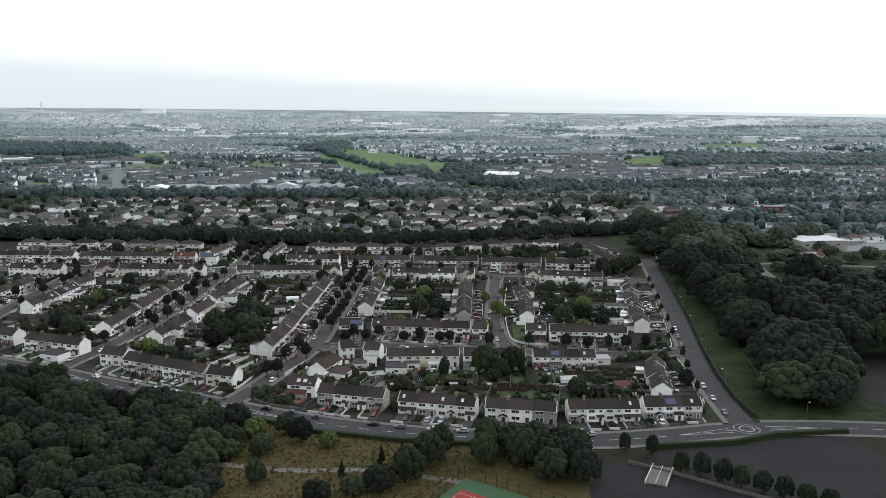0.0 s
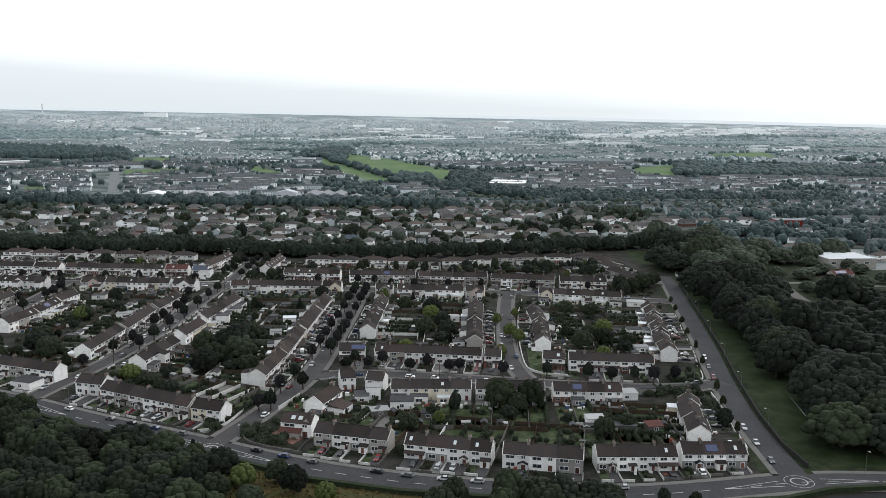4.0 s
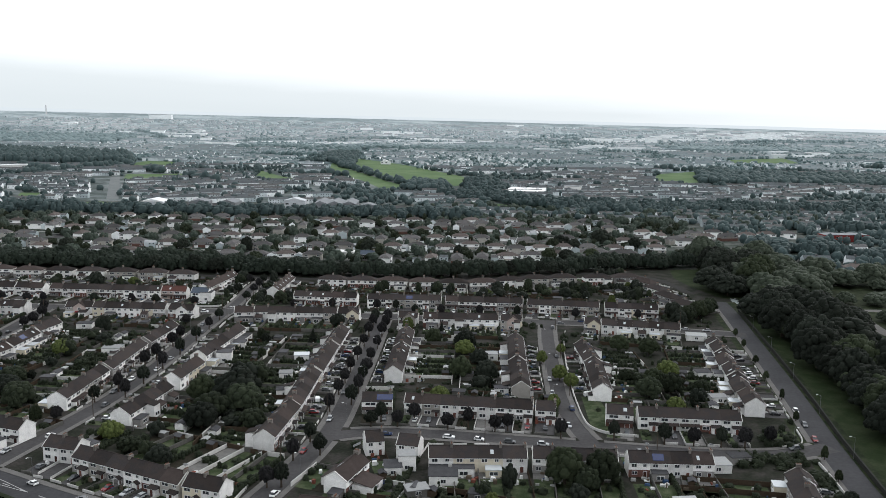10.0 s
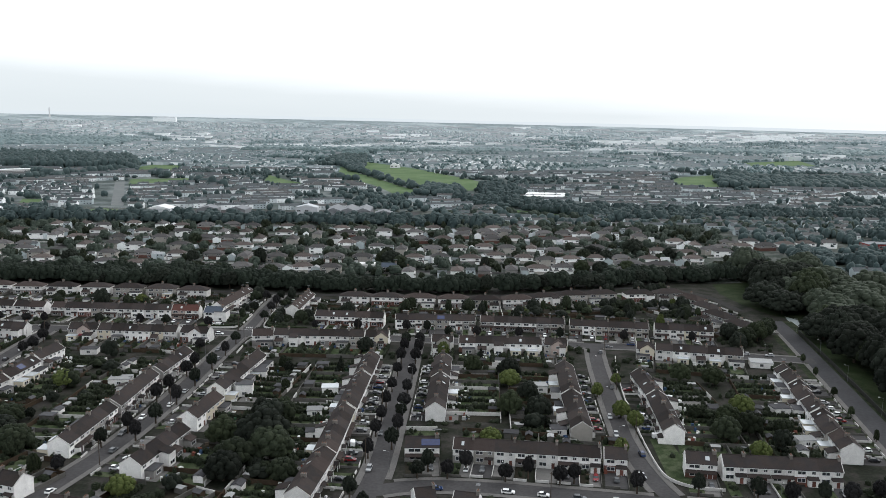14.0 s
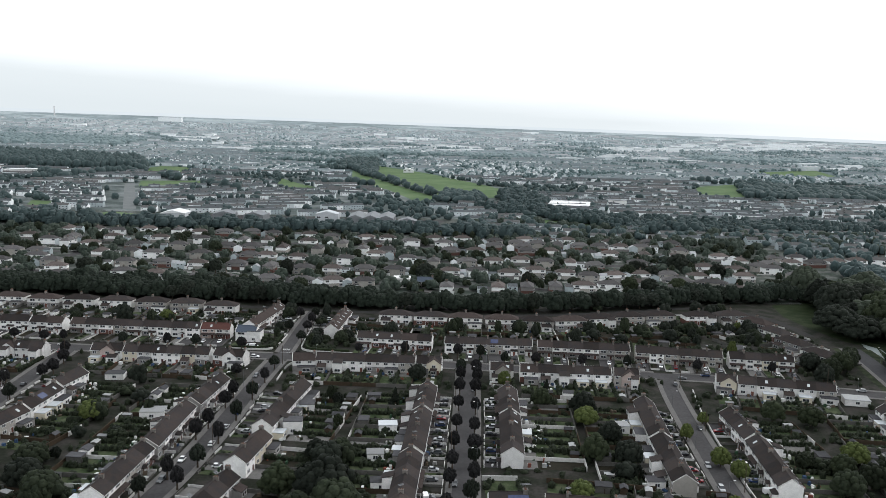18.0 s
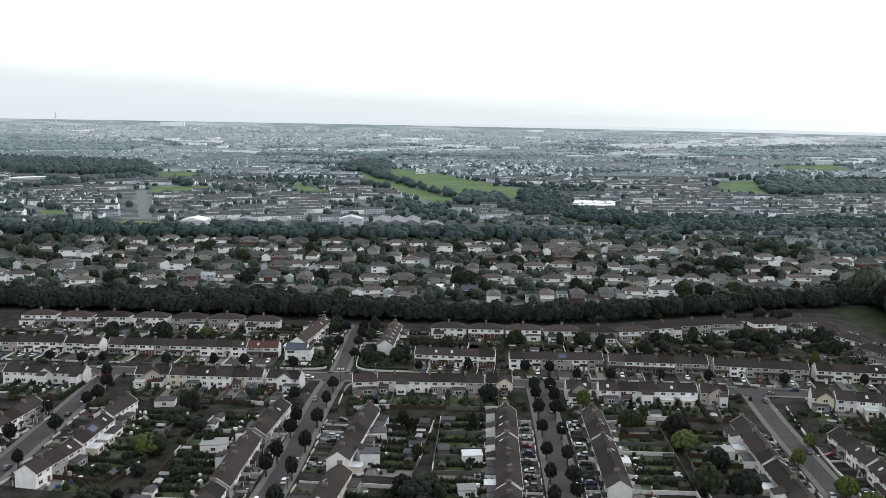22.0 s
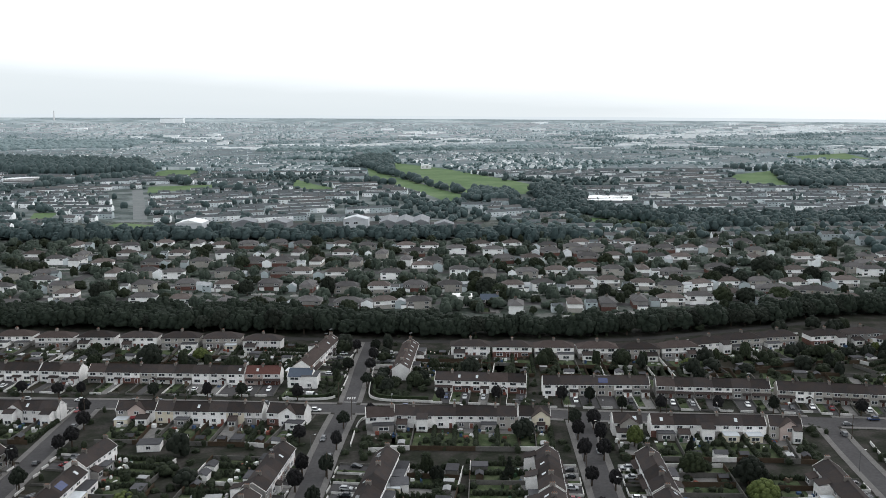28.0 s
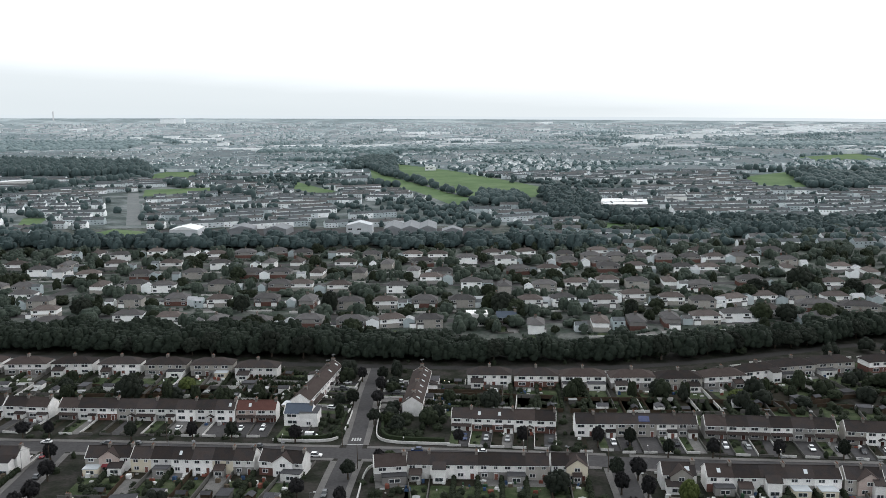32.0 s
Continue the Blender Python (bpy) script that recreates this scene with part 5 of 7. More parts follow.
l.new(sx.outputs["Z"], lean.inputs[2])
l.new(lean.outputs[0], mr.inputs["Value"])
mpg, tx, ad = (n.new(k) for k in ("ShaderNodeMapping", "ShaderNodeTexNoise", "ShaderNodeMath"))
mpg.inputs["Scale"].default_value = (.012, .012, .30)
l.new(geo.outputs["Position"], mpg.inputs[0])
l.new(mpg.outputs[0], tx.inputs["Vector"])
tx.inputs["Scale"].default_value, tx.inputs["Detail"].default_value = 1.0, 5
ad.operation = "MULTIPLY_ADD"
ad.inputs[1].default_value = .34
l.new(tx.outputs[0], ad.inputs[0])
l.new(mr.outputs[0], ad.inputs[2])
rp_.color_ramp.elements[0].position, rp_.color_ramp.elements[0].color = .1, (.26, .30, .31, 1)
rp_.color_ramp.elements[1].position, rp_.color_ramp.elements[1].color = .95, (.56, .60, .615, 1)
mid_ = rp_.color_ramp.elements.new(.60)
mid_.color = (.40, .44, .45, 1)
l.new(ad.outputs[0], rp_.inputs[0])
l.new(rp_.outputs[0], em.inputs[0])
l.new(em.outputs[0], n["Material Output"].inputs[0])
structure("backdrop", raw("backdrop", vs, fcs, M_HILLS), "glowing backdrop of distant land, paled upward for haze", "distance")

# ---- trees ----


def crown_mesh(name, seed, blobs, leaf, per, m, shape="round", loose=.3):
    """A crown of leaf clumps on many lobes, unit radius and unit height, standing on z = 0."""
    r = np.random.RandomState(seed)
    vs, fs = [], []
    lobes = []
    for i in range(blobs):
        a, u = r.uniform(0, 6.283), r.uniform(0, 1)
        if shape == "oval":
            z = .12 + .80 * u
            rad = .95 * math.sin(math.pi * min(.97, .16 + .78 * u)) ** .7
            lobes.append((rad * .62 * math.cos(a), rad * .62 * math.sin(a), z, .34 * r.uniform(.8, 1.1), .17))
        elif shape == "cone":
            z = .05 + .88 * u
            rad = .8 * (1 - u) ** .9
            lobes.append((rad * .7 * math.cos(a), rad * .7 * math.sin(a), z, .10 + .26 * (1 - u), .12))
        elif shape == "billow":
            u = (i + .5) / blobs
            a = i * 2.39996 + r.uniform(-.3, .3)
            q = math.sqrt(max(.0, 1 - u * u))
            w = r.uniform(.86, 1.04)
            lobes.append((.74 * q * w * math.cos(a), .74 * q * w * math.sin(a), .26 + .56 * u * w, r.uniform(.25, .36), r.uniform(.15, .22)))
        else:
            z = .22 + .58 * u
            rad = .66 * math.sqrt(max(.05, 1 - ((u - .35) / .72) ** 2)) * r.uniform(.55, 1.08)
            lobes.append((rad * math.cos(a), rad * math.sin(a), z, r.uniform(.26, .44), r.uniform(.14, .24)))
    for cx, cy, cz, lr, lz in lobes:
        # a rough core keeps the lobe from being seen through
        k = len(vs)
        for zz, q in ((-.6, .55), (.15, .82), (.65, .5)):
            for j in range(5):
                a = j * 1.2566 + zz
                w = r.uniform(.75, 1.05) * q
                vs.append((cx + lr * w * math.cos(a), cy + lr * w * math.sin(a), max(.02, cz + lz * zz)))
        vs.append((cx, cy, cz + lz * .85))
        for ring_ in (0, 5):
            for j in range(5):
                n2 = (j + 1) % 5
                fs.append((k + ring_ + j, k + ring_ + n2, k + ring_ + 5 + n2, k + ring_ + 5 + j))
        for j in range(5):
            fs.append((k + 10 + j, k + 10 + (j + 1) % 5, k + 15))
        for _ in range(per):
            d = r.normal(size=3)
            d /= np.linalg.norm(d) + 1e-6
            if d[2] < -.55:
                d[2] = -d[2]
            p = np.array((cx + d[0] * lr, cy + d[1] * lr, max(.04, cz + d[2] * lz)))
            n = d + r.normal(size=3) * loose
            n /= np.linalg.norm(n) + 1e-6
            t = np.cross(n, (0.3, 0.2, 1.0))
            t /= np.linalg.norm(t) + 1e-6
            b = np.cross(n, t)
            s = leaf * r.uniform(.6, 1.3)
            k = len(vs)
            for ta, tb in ((-1, -.5), (.2, -1), (1, .3), (-.2, 1)):
                q = p + t * ta * s + b * tb * s * .8
                vs.append((q[0], q[1], max(.0, q[2])))
            fs.append((k, k + 1, k + 2, k + 3))
    return raw(name, vs, fs, m)


def lobed_mesh(name, seed, lobes, seg, leaves, leaf, m, shape="round"):
    """A leafy crown: many smooth rounded heads of foliage over a core, with loose sprays on them; unit radius and height."""
    r = np.random.RandomState(seed)
    low, mid, rise, wide = {"round": (-.45, .42, .56, .78), "oval": (-.8, .5, .46, .80), "wide": (-.25, .36, .60, .80)}[shape]
    vs, fs = [], []

    def dome(cx, cy, cz, rr, rz, m_, bottom):
        k = len(vs)
        spin = r.uniform(0, 6.28)
        for f in (bottom, bottom * .35 + .3, .95):
            for i in range(m_):
                a = spin + (i + .5 * (f > .5)) * math.tau / m_
                q = rr * math.cos(f) * r.uniform(.88, 1.1)
                vs.append((cx + q * math.cos(a), cy + q * math.sin(a), max(.0, cz + rz * math.sin(f) * r.uniform(.92, 1.06))))
        vs.append((cx, cy, cz + rz))
        for j in (0, m_):
            for i in range(m_):
                n2 = (i + 1) % m_
                fs.append((k + j + i, k + j + n2, k + j + m_ + n2, k + j + m_ + i))
        for i in range(m_):
            fs.append((k + 2 * m_ + i, k + 2 * m_ + (i + 1) % m_, k + 3 * m_))

    dome(0, 0, mid, .84, rise * .84, max(8, seg + 2), low)
    heads = []
    size = 1.75 / math.sqrt(lobes)
    for i in range(lobes):
        u = low + (1 - low) * (i + .5) / lobes
        a = i * 2.39996 + r.uniform(-.3, .3)
        q = math.sqrt(max(0.0, 1 - u * u))
        w = r.uniform(.86, 1.08)
        rr = size * r.uniform(.75, 1.25)
        c = (wide * q * w * math.cos(a), wide * q * w * math.sin(a), mid + (rise * (1 - size * .5)) * u * w)
        heads.append((*c, rr, rr * rise * 1.1))
        dome(*heads[-1], seg, -.7)
    smooth_faces = len(fs)
    for _ in range(leaves):
        cx, cy, cz, rr, rz = heads[r.randint(lobes)]
        d = Vector(r.normal(size=3)).normalized()
        d = (d + Vector((cx, cy, (cz - mid) * 1.5)) * .9).normalized()
        p = Vector((cx + d.x * rr, cy + d.y * rr, cz + d.z * rz))
        n = (d + Vector(r.normal(size=3)) * .3).normalized()
        t = n.cross(Vector((.3, .2, 1))).normalized()
        b = n.cross(t)
        s = leaf * r.uniform(.6, 1.3)
        k = len(vs)
        for ta, tb in ((-1, -.5), (.2, -1), (1, .3), (-.2, 1)):
            q = p + t * ta * s + b * tb * s * .8
            vs.append((q.x, q.y, max(.0, q.z)))
        fs.append((k, k + 1, k + 2, k + 3))
    me = raw(name, vs, fs, m)
    me.polygons.foreach_set("use_smooth", [i < smooth_faces for i in range(len(fs))])
    return me


def trunk_mesh(seed):
    """A tapered trunk with a few limbs, unit height."""
    r = random.Random(seed)
    bm = bmesh.new()
    bmesh.ops.create_cone(bm, cap_ends=False, segments=7, radius1=.045, radius2=.02, depth=.7, matrix=Matrix.Translation((0, 0, .35)))
    for i in range(5):
        a = i * 1.25 + r.uniform(-.3, .3)
        m = Matrix.Translation((0, 0, r.uniform(.3, .55))) @ Matrix.Rotation(a, 4, "Z") @ Matrix.Rotation(r.uniform(.5, .9), 4, "Y") @ Matrix.Translation((0, 0, .14))
        bmesh.ops.create_cone(bm, cap_ends=False, segments=5, radius1=.018, radius2=.006, depth=.28, matrix=m)
    return mesh("trunk", bm, M_BARK)


TRUNKS = [trunk_mesh(i) for i in range(3)]
C_OVAL = [lobed_mesh("crown", 10 + i, 44, 6, 320, .06, L_PLUM if i < 2 else L_DARK, "oval") for i in range(3)]
C_ROUND = [lobed_mesh("crown", 20 + i, 38, 6, 520, .045, m) for i, m in enumerate((L_DARK, L_MID, L_MID, L_DARK))]
C_OLIVE = [lobed_mesh("crown", 30 + i, 38, 6, 520, .045, m) for i, m in enumerate((L_OLIVE, L_LIGHT))]
C_WOOD = [lobed_mesh("crown", 70 + i, 110, 6, 1500, .022, m, "wide") for i, m in enumerate((L_DARK, L_DARK, L_OLIVE, L_DARK))]
C_BIG = [lobed_mesh("crown", 40 + i, 48, 6, 650, .038, m) for i, m in enumerate((L_DARK, L_DARK, L_MID, L_OLIVE))]
C_CONE = [crown_mesh("crown", 50 + i, 26, .06, 36, L_DARK, "cone") for i in range(2)]
trng = random.Random(5)
KINDS = {
    "street": (C_OVAL, .27, "dark oval-crowned street tree beside the pavement", "street trees"),
    "round": (C_ROUND, .12, "green broadleaf tree with a dense uneven crown", "garden trees"),
    "light": (C_OLIVE[1:], .1, "bright yellow-green leafy tree in a garden", "garden trees"),
    "olive": (C_OLIVE[:1], .1, "olive-green bushy tree in a garden", "garden trees"),
    "wood": (C_WOOD, .1, "large dark broadleaf tree in the wood", "wood trees"),
    "large": (C_BIG, .12, "large dark broadleaf tree in a garden", "garden trees"),
    "cone": (C_CONE, .05, "dark conifer with a pointed crown", "conifers"),
    "hedge": (C_ROUND[:1] + C_ROUND[3:] + C_WOOD[:2], .2, "dark tree in the long belt along the lane", "belt trees"),
}


def tree(kind, x, y, r, h):
    crowns, clear, label, group = KINDS[kind]
    t = new("tree", trng.choice(TRUNKS))
    t.matrix_basis = at(x, y, 0, trng.uniform(0, 6.28), h, h, h)
    tagged(t, label, "tree", group)
    part("crown", trng.choice(crowns), t, at(0, 0, clear, 0, r / h, r / h, 1 - clear))
    return t


# trees too many to count, deep in the wood or the belt: joined, by leaf colour
LIGHT_CROWNS = [lobed_mesh("crown", 60 + i, 11, 6, 70, .09, L_DARK) for i in range(4)]
WOOD_CROWNS = [lobed_mesh("crown", 80 + i, 58, 5, 300, .032, L_DARK, "wide") for i in range(4)]
BELT_CROWNS = [lobed_mesh("crown", 110 + i, 26, 5, 180, .055, L_DARK) for i in range(4)]
PARK_CROWNS = [lobed_mesh("crown", 100 + i, 34, 5, 380, .042, L_DARK) for i in range(4)]
SPARSE_CROWNS = [lobed_mesh("crown", 90 + i, 6, 5, 14, .14, L_DARK) for i in range(4)]


def bare(me):
    """The points, faces and smooth marks of a crown, for joining many into one mesh."""
    return np.array([v.co for v in me.vertices]), [tuple(p.vertices) for p in me.polygons], [p.use_smooth for p in me.polygons]


LIGHT_CROWNS, WOOD_CROWNS, BELT_CROWNS, PARK_CROWNS, SPARSE_CROWNS = ([bare(me) for me in crowns] for crowns in (LIGHT_CROWNS, WOOD_CROWNS, BELT_CROWNS, PARK_CROWNS, SPARSE_CROWNS))
MASS = {}


def mass_tree(key, x, y, r, h):
    co, faces, marks = trng.choice(WOOD_CROWNS if key[0][:4] == "wood" else BELT_CROWNS if key[0][:4] == "belt" else PARK_CROWNS if key[0][:4] == "park" else SPARSE_CROWNS if key[0][:4] in ("back", "mid_") else LIGHT_CROWNS)
    vs, fs = MASS.setdefault(key, ([], []))
    a = trng.uniform(0, 6.28)
    c, s = math.cos(a), math.sin(a)
    k = sum(len(v) for v in vs)
    vs.append(np.stack((x + r * (co[:, 0] * c - co[:, 1] * s), y + r * (co[:, 0] * s + co[:, 1] * c), h * (.1 + .9 * co[:, 2])), 1))
    fs.append((k, faces, marks))


def plant_mass():
    for (name, label, m), (vs, fs) in MASS.items():
        faces = [tuple(i + k for i in f) for k, group, _ in fs for f in group]
        me = raw(name, np.concatenate(vs).tolist(), faces, m)
        me.polygons.foreach_set("use_smooth", [q for _, _, marks in fs for q in marks])
        stuff(name, me, label, "trees")


# the wood's far trees get paler leaves, painted for haze
FAR_WOOD = ("wood_canopy_far", "deep green canopy at the back of the wood", L_WOODFAR)
PARKS = [("park_trees", "dense green trees of the foreground park", L_MID), ("park_trees_dark", "dark trees of the foreground park", L_DARK), ("park_trees_olive", "olive-green trees of the foreground park", L_OLIVE), ("park_trees_light", "yellow-green bushes of the foreground park", L_LIGHT)]
DEEP_WOOD = ("wood_canopy", "dense dark canopy of the wood", L_DARK)
DEEP_WOOD2 = ("wood_canopy_green", "dense green canopy of the wood", L_OLIVE)
BELT = ("belt_canopy", "dense dark tree belt behind the lane", L_BELT)
MIDTOWN = ("back_town_trees", "green trees between the houses beyond the belt", L_BACK)
TOWN = ("town_trees", "dark green trees between the houses", L_MID)
TOWN2 = ("town_trees_dark", "dark trees and hedges between the houses", L_DARK)


def free(x, y, gap=1.5):
    return all(line_dist(x, y, pts) > w / 2 + gap for _, w, pts, _ in ROADS)


# street trees
TREE_ROAD = ((-34.9, 448), (-35.2, 440), (-35.8, 424.5), (-36.4, 409), (-37.3, 391), (-38.2, 374.7), (-38.8, 362), (-39.6, 350), (-29.4, 448), (-29.5, 436), (-30.4, 425), (-31, 406), (-32, 387.5), (-32.4, 373.5), (-32.9, 364), (-33.3, 352), (-34.4, 340.5), (-40.5, 334))
SOUTH_STREET = ((-26.7, 321.3), (-24, 325.5), (-18.9, 321.2), (-14, 326), (-4, 319.6), (2, 322), (9.7, 318), (13.5, 319.3), (28.3, 313.5), (43.3, 312.5), (57, 309.6), (65, 308.6), (72.5, 308), (79, 307.5), (87, 310), (-42.8, 309), (-38.7, 299.5), (-45.5, 279.5), (-49, 279), (-45.4, 296))
WEST_ROADS = ((-110.9, 416), (-111.4, 387.5), (-111, 406), (-112.6, 378.5), (-104.4, 415), (-104.9, 395), (-105.4, 376), (-104, 450), (-104, 433), (-112, 351), (-115.5, 340), (-107.6, 345), (-106.5, 359), (-119.5, 322), (-186.6, 462), (-182, 450), (-181.5, 432), (-181, 408), (-180, 383), (-190, 423), (-180, 437), (-190.5, 400))
NORTH_STREET = ((-216, 482), (-203, 480), (-195, 479.5), (-170, 477), (-152, 476.5), (-140.8, 477), (-122, 475), (-75, 472.5), (-56.7, 472), (-35.8, 470.5), (-26.9, 470), (-18, 462.5), (-6, 462), (11.6, 461), (28.6, 460), (54.7, 457.5), (82.7, 457), (-96.4, 457), (-164.9, 464), (-115.4, 439))
SPUR = ((-100.5, 489), (-108.6, 506), (-103.2 + 2.5, 506), (-108, 531), (-100.8, 531), (-100.5, 518))
for spots, big in ((TREE_ROAD, 1.0), (SOUTH_STREET, .96), (WEST_ROADS, 1.0), (NORTH_STREET, .92), (SPUR, 1.0)):
    for x, y in spots:
        tree("street", x, y, trng.uniform(1.55, 2.1) * big, trng.uniform(5.2, 6.8) * big)
# large trees in the gardens
for kind, x, y, r, h in (("large", 25, 283, 5, 9), ("large", 34.6, 283, 4.4, 9), ("round", 30, 279, 3.4, 6), ("round", -2.7, 264, 3, 5), ("round", -66.9, 333, 6, 9), ("large", -70, 340, 7.5, 11), ("large", -75, 327, 5.5, 8), ("round", -61, 319, 4, 6), ("large", -82, 343, 5, 8), ("large", -76, 319, 5, 7.5), ("round", -72.4, 362, 4.5, 6.5),
                         ("round", 3.5, 409, 4.2, 7), ("large", 1, 370, 4, 7.5), ("large", 9.8, 367.7, 4, 7), ("light", 2.8, 398, 4, 6), ("round", 8, 385, 3.5, 6), ("olive", 74.9, 403, 4, 6), ("large", 64, 406, 4, 6.5), ("light", 73.8, 371, 4, 6.5), ("large", 62, 349, 4.4, 7.5), ("round", 71, 355, 4, 7), ("olive", 67, 363, 3.6, 6),
                         ("light", -148.5, 393, 3.8, 6), ("round", -138, 337, 5, 7.5), ("large", -146, 345, 5, 7), ("round", -150, 358, 4.6, 6), ("light", 35.4, 368, 2.8, 5.5), ("light", 38.2, 360.5, 2.6, 5), ("light", 31.5, 388, 2, 5), ("light", 40.4, 402, 1.8, 4), ("light", 29.4, 338, 2.2, 5), ("large", 90, 268, 2.4, 5.5), ("round", -183, 512, 4.5, 9), ("round", 99, 449, 3.6, 7), ("large", 105, 457, 4.2, 7.5), ("large", 112, 463, 4.4, 8), ("round", 117, 469, 4, 7.5), ("large", 101, 466, 4, 7), ("round", 121, 476, 3.6, 7), ("large", -150, 507, 3, 6)):
    tree(kind, x, y, r, h)
for x, y, a in spaced([(125, 305), (132, 350), (138, 400), (144, 462), (150, 480)], 11):
    tree("wood", x + 2 + trng.uniform(-1.5, 1.5), y, trng.uniform(8, 10.5), trng.uniform(11, 16))
for x, y, r, h in ((118, 253, 8, 10), (127, 248, 8.5, 11), (133, 259, 9, 13), (122, 268, 9.5, 13), (133, 276, 9.5, 15), (125, 287, 9, 14), (134, 296, 9.5, 14), (124, 316, 8, 12), (133, 326, 9.5, 15), (160, 528, 10, 16), (168, 545, 11, 17), (155, 556, 10, 16), (172, 570, 11, 16), (158, 580, 10, 15), (150, 540, 8, 12)):
    tree("wood", x, y, r, h)
# young trees by the park road
for y, x in ((263, 92), (286, 95.5), (300, 98), (330, 102.5), (350, 106), (372, 109), (392, 112.5), (415, 116), (432, 118.5)):
    tree("olive", x, y, trng.uniform(.8, 1.1), trng.uniform(3, 4))

# the belt along the lane
for x, y, a in along([(-420, 603), (-260, 577), (-190, 568.5), (-134, 562), (-77, 556), (-28, 554), (10, 558), (52, 570), (100, 587), (150, 598)], 6.2):
    for k, off in enumerate((0, 7, 14, 21) if x < -120 else (0, 7, 14) if x < -75 else (0, 6.5)):
        if k == 3 and trng.random() < .4:
            continue
        single = k == 0 and -230 < x < 110 and trng.random() < .3
        (tree if single else mass_tree)("hedge" if single else BELT, x + trng.uniform(-2, 2), y + off + trng.uniform(-1.5, 1.5), trng.uniform(3.8, 5.8), trng.uniform(6.5, 10))

# the wood beside the park road
WOOD = [(114, 246), (128, 244), (140, 262), (140, 290), (160, 300), (230, 250), (420, 260), (420, 560), (262, 522), (262, 560), (218, 562), (215, 525), (210, 640), (165, 640), (150, 602), (150, 588), (137, 520), (146, 500), (141, 470), (135, 400), (129, 350), (121, 300)]
LOW_WOOD = [(176, 430), (300, 425), (300, 540), (215, 540), (178, 505)]
WOOD_ROAD = smooth([(176, 489), (183, 487), (191, 479), (188, 458), (186, 442), (187, 424), (194, 405)])
WOOD_BRANCH = smooth([(188, 482), (204, 484), (226, 480), (262, 470)])
y = 240.0
while y < 610:
    x = 100.0
    while x < 420:
        gap = 19
        px, py = x + trng.uniform(-5, 5), y + trng.uniform(-5, 5)
        if inside(px, py, WOOD) and line_dist(px, py, WOOD_ROAD) > 8.5 and line_dist(px, py, WOOD_BRANCH) > 7 and line_dist(px, py, [(186, 442), (162, 385)]) > 10:
            near = line_dist(px, py, [(114, 246), (121, 300), (129, 350), (135, 400), (141, 470), (146, 505), (150, 596)]) < 9
            lit = noise.noise(Vector((px / 45, py / 45, 1.5))) > .1
            low = inside(px, py, LOW_WOOD)
            if low and trng.random() < .12:
                x += gap
                continue
            (tree if near else mass_tree)("wood" if near else FAR_WOOD if py > 470 or low or (lit and py > 420) else DEEP_WOOD2 if lit else DEEP_WOOD, px, py, trng.uniform(4.5, 6.5) if low else trng.uniform(8.5, 12.5), trng.uniform(4, 7) if low else trng.uniform(9, 18))
        x += gap
    y += 16
ribbon("park_verge", ROADS[1][2], 16, 0.012, M_UNDER, "dark grass verge along the park road", "grass")
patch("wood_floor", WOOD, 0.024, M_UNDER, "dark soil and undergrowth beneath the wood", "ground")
patch("park_grass", [(102.5, 244), (106, 276), (112, 312), (126, 395), (137, 476), (146, 505), (141, 470), (135, 400), (129, 350), (121, 300), (114, 252), (128, 244), (137, 238), (134, 234)], 0.03, M_PARKGRASS, "mown green grass strip beside the wood", "grass")
patch("roadside_grass", [(103, 235), (126, 231), (175, 226), (330, 205), (330, 300), (145, 300), (108, 262)], 0.016, M_UNDER, "dark grass and undergrowth by the road and the wood", "grass")
patch("wood_yard", [(140, 262), (146, 244), (168, 240), (175, 300), (158, 300), (140, 290)], 0.04, M_LOT, "dark asphalt yard by the wood", "road")
ribbon("wood_road", WOOD_ROAD, 5.5, 0.045, M_PAVE, "pale asphalt road through the wood", "road")
ribbon("wood_road_branch", WOOD_BRANCH, 5.0, 0.05, M_PAVE, "pale asphalt road through the wood", "road")

# foreground park
patch("meadow", [(-200, 330), (-124, 281), (-72.5, 252), (-37, 234), (-3, 222.5), (15, 219.5), (50, 216.5), (60, -60), (-240, -60)], 0.012, M_MEADOW, "dry yellow-brown meadow grass", "grass")
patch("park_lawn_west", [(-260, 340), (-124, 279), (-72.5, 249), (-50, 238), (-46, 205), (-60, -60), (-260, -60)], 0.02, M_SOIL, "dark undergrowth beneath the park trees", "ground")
ribbon("park_path", smooth([(-70, 214), (-45, 207), (-27, 202.7), (-10, 204.4), (6, 199), (14, 196)]), 2.4, 0.035, M_PAVE, "pale gravel footpath", "path")
PARK = [(-250, 335), (-130, 278), (-100, 262), (-73, 247), (-52, 238), (-44, 222), (-48, 200), (-45, 160), (-45, 110), (-200, 110)]
y = 178.0
while y < 330:
    x = -190.0
    while x < -40:
        px, py = x + trng.uniform(-2.6, 2.6), y + trng.uniform(-2.6, 2.6)
        if inside(px, py, PARK) and line_dist(px, py, ROADS[0][2]) > 9:
            k = trng.random()
            single = py > 212 and px > -130 and trng.random() < .3
            (tree if single else mass_tree)(trng.choice((PARKS[0], PARKS[0], PARKS[1], PARKS[1], PARKS[1], PARKS[1], PARKS[1], PARKS[2], PARKS[2], PARKS[0], PARKS[0])) if not single else "large" if k < .42 else "round" if k < .72 else "olive" if k < .88 else "light" if k < .91 else "cone", px, py, trng.uniform(3, 5), trng.uniform(4.5, 8))
        x += 6.5
    y += 6.5
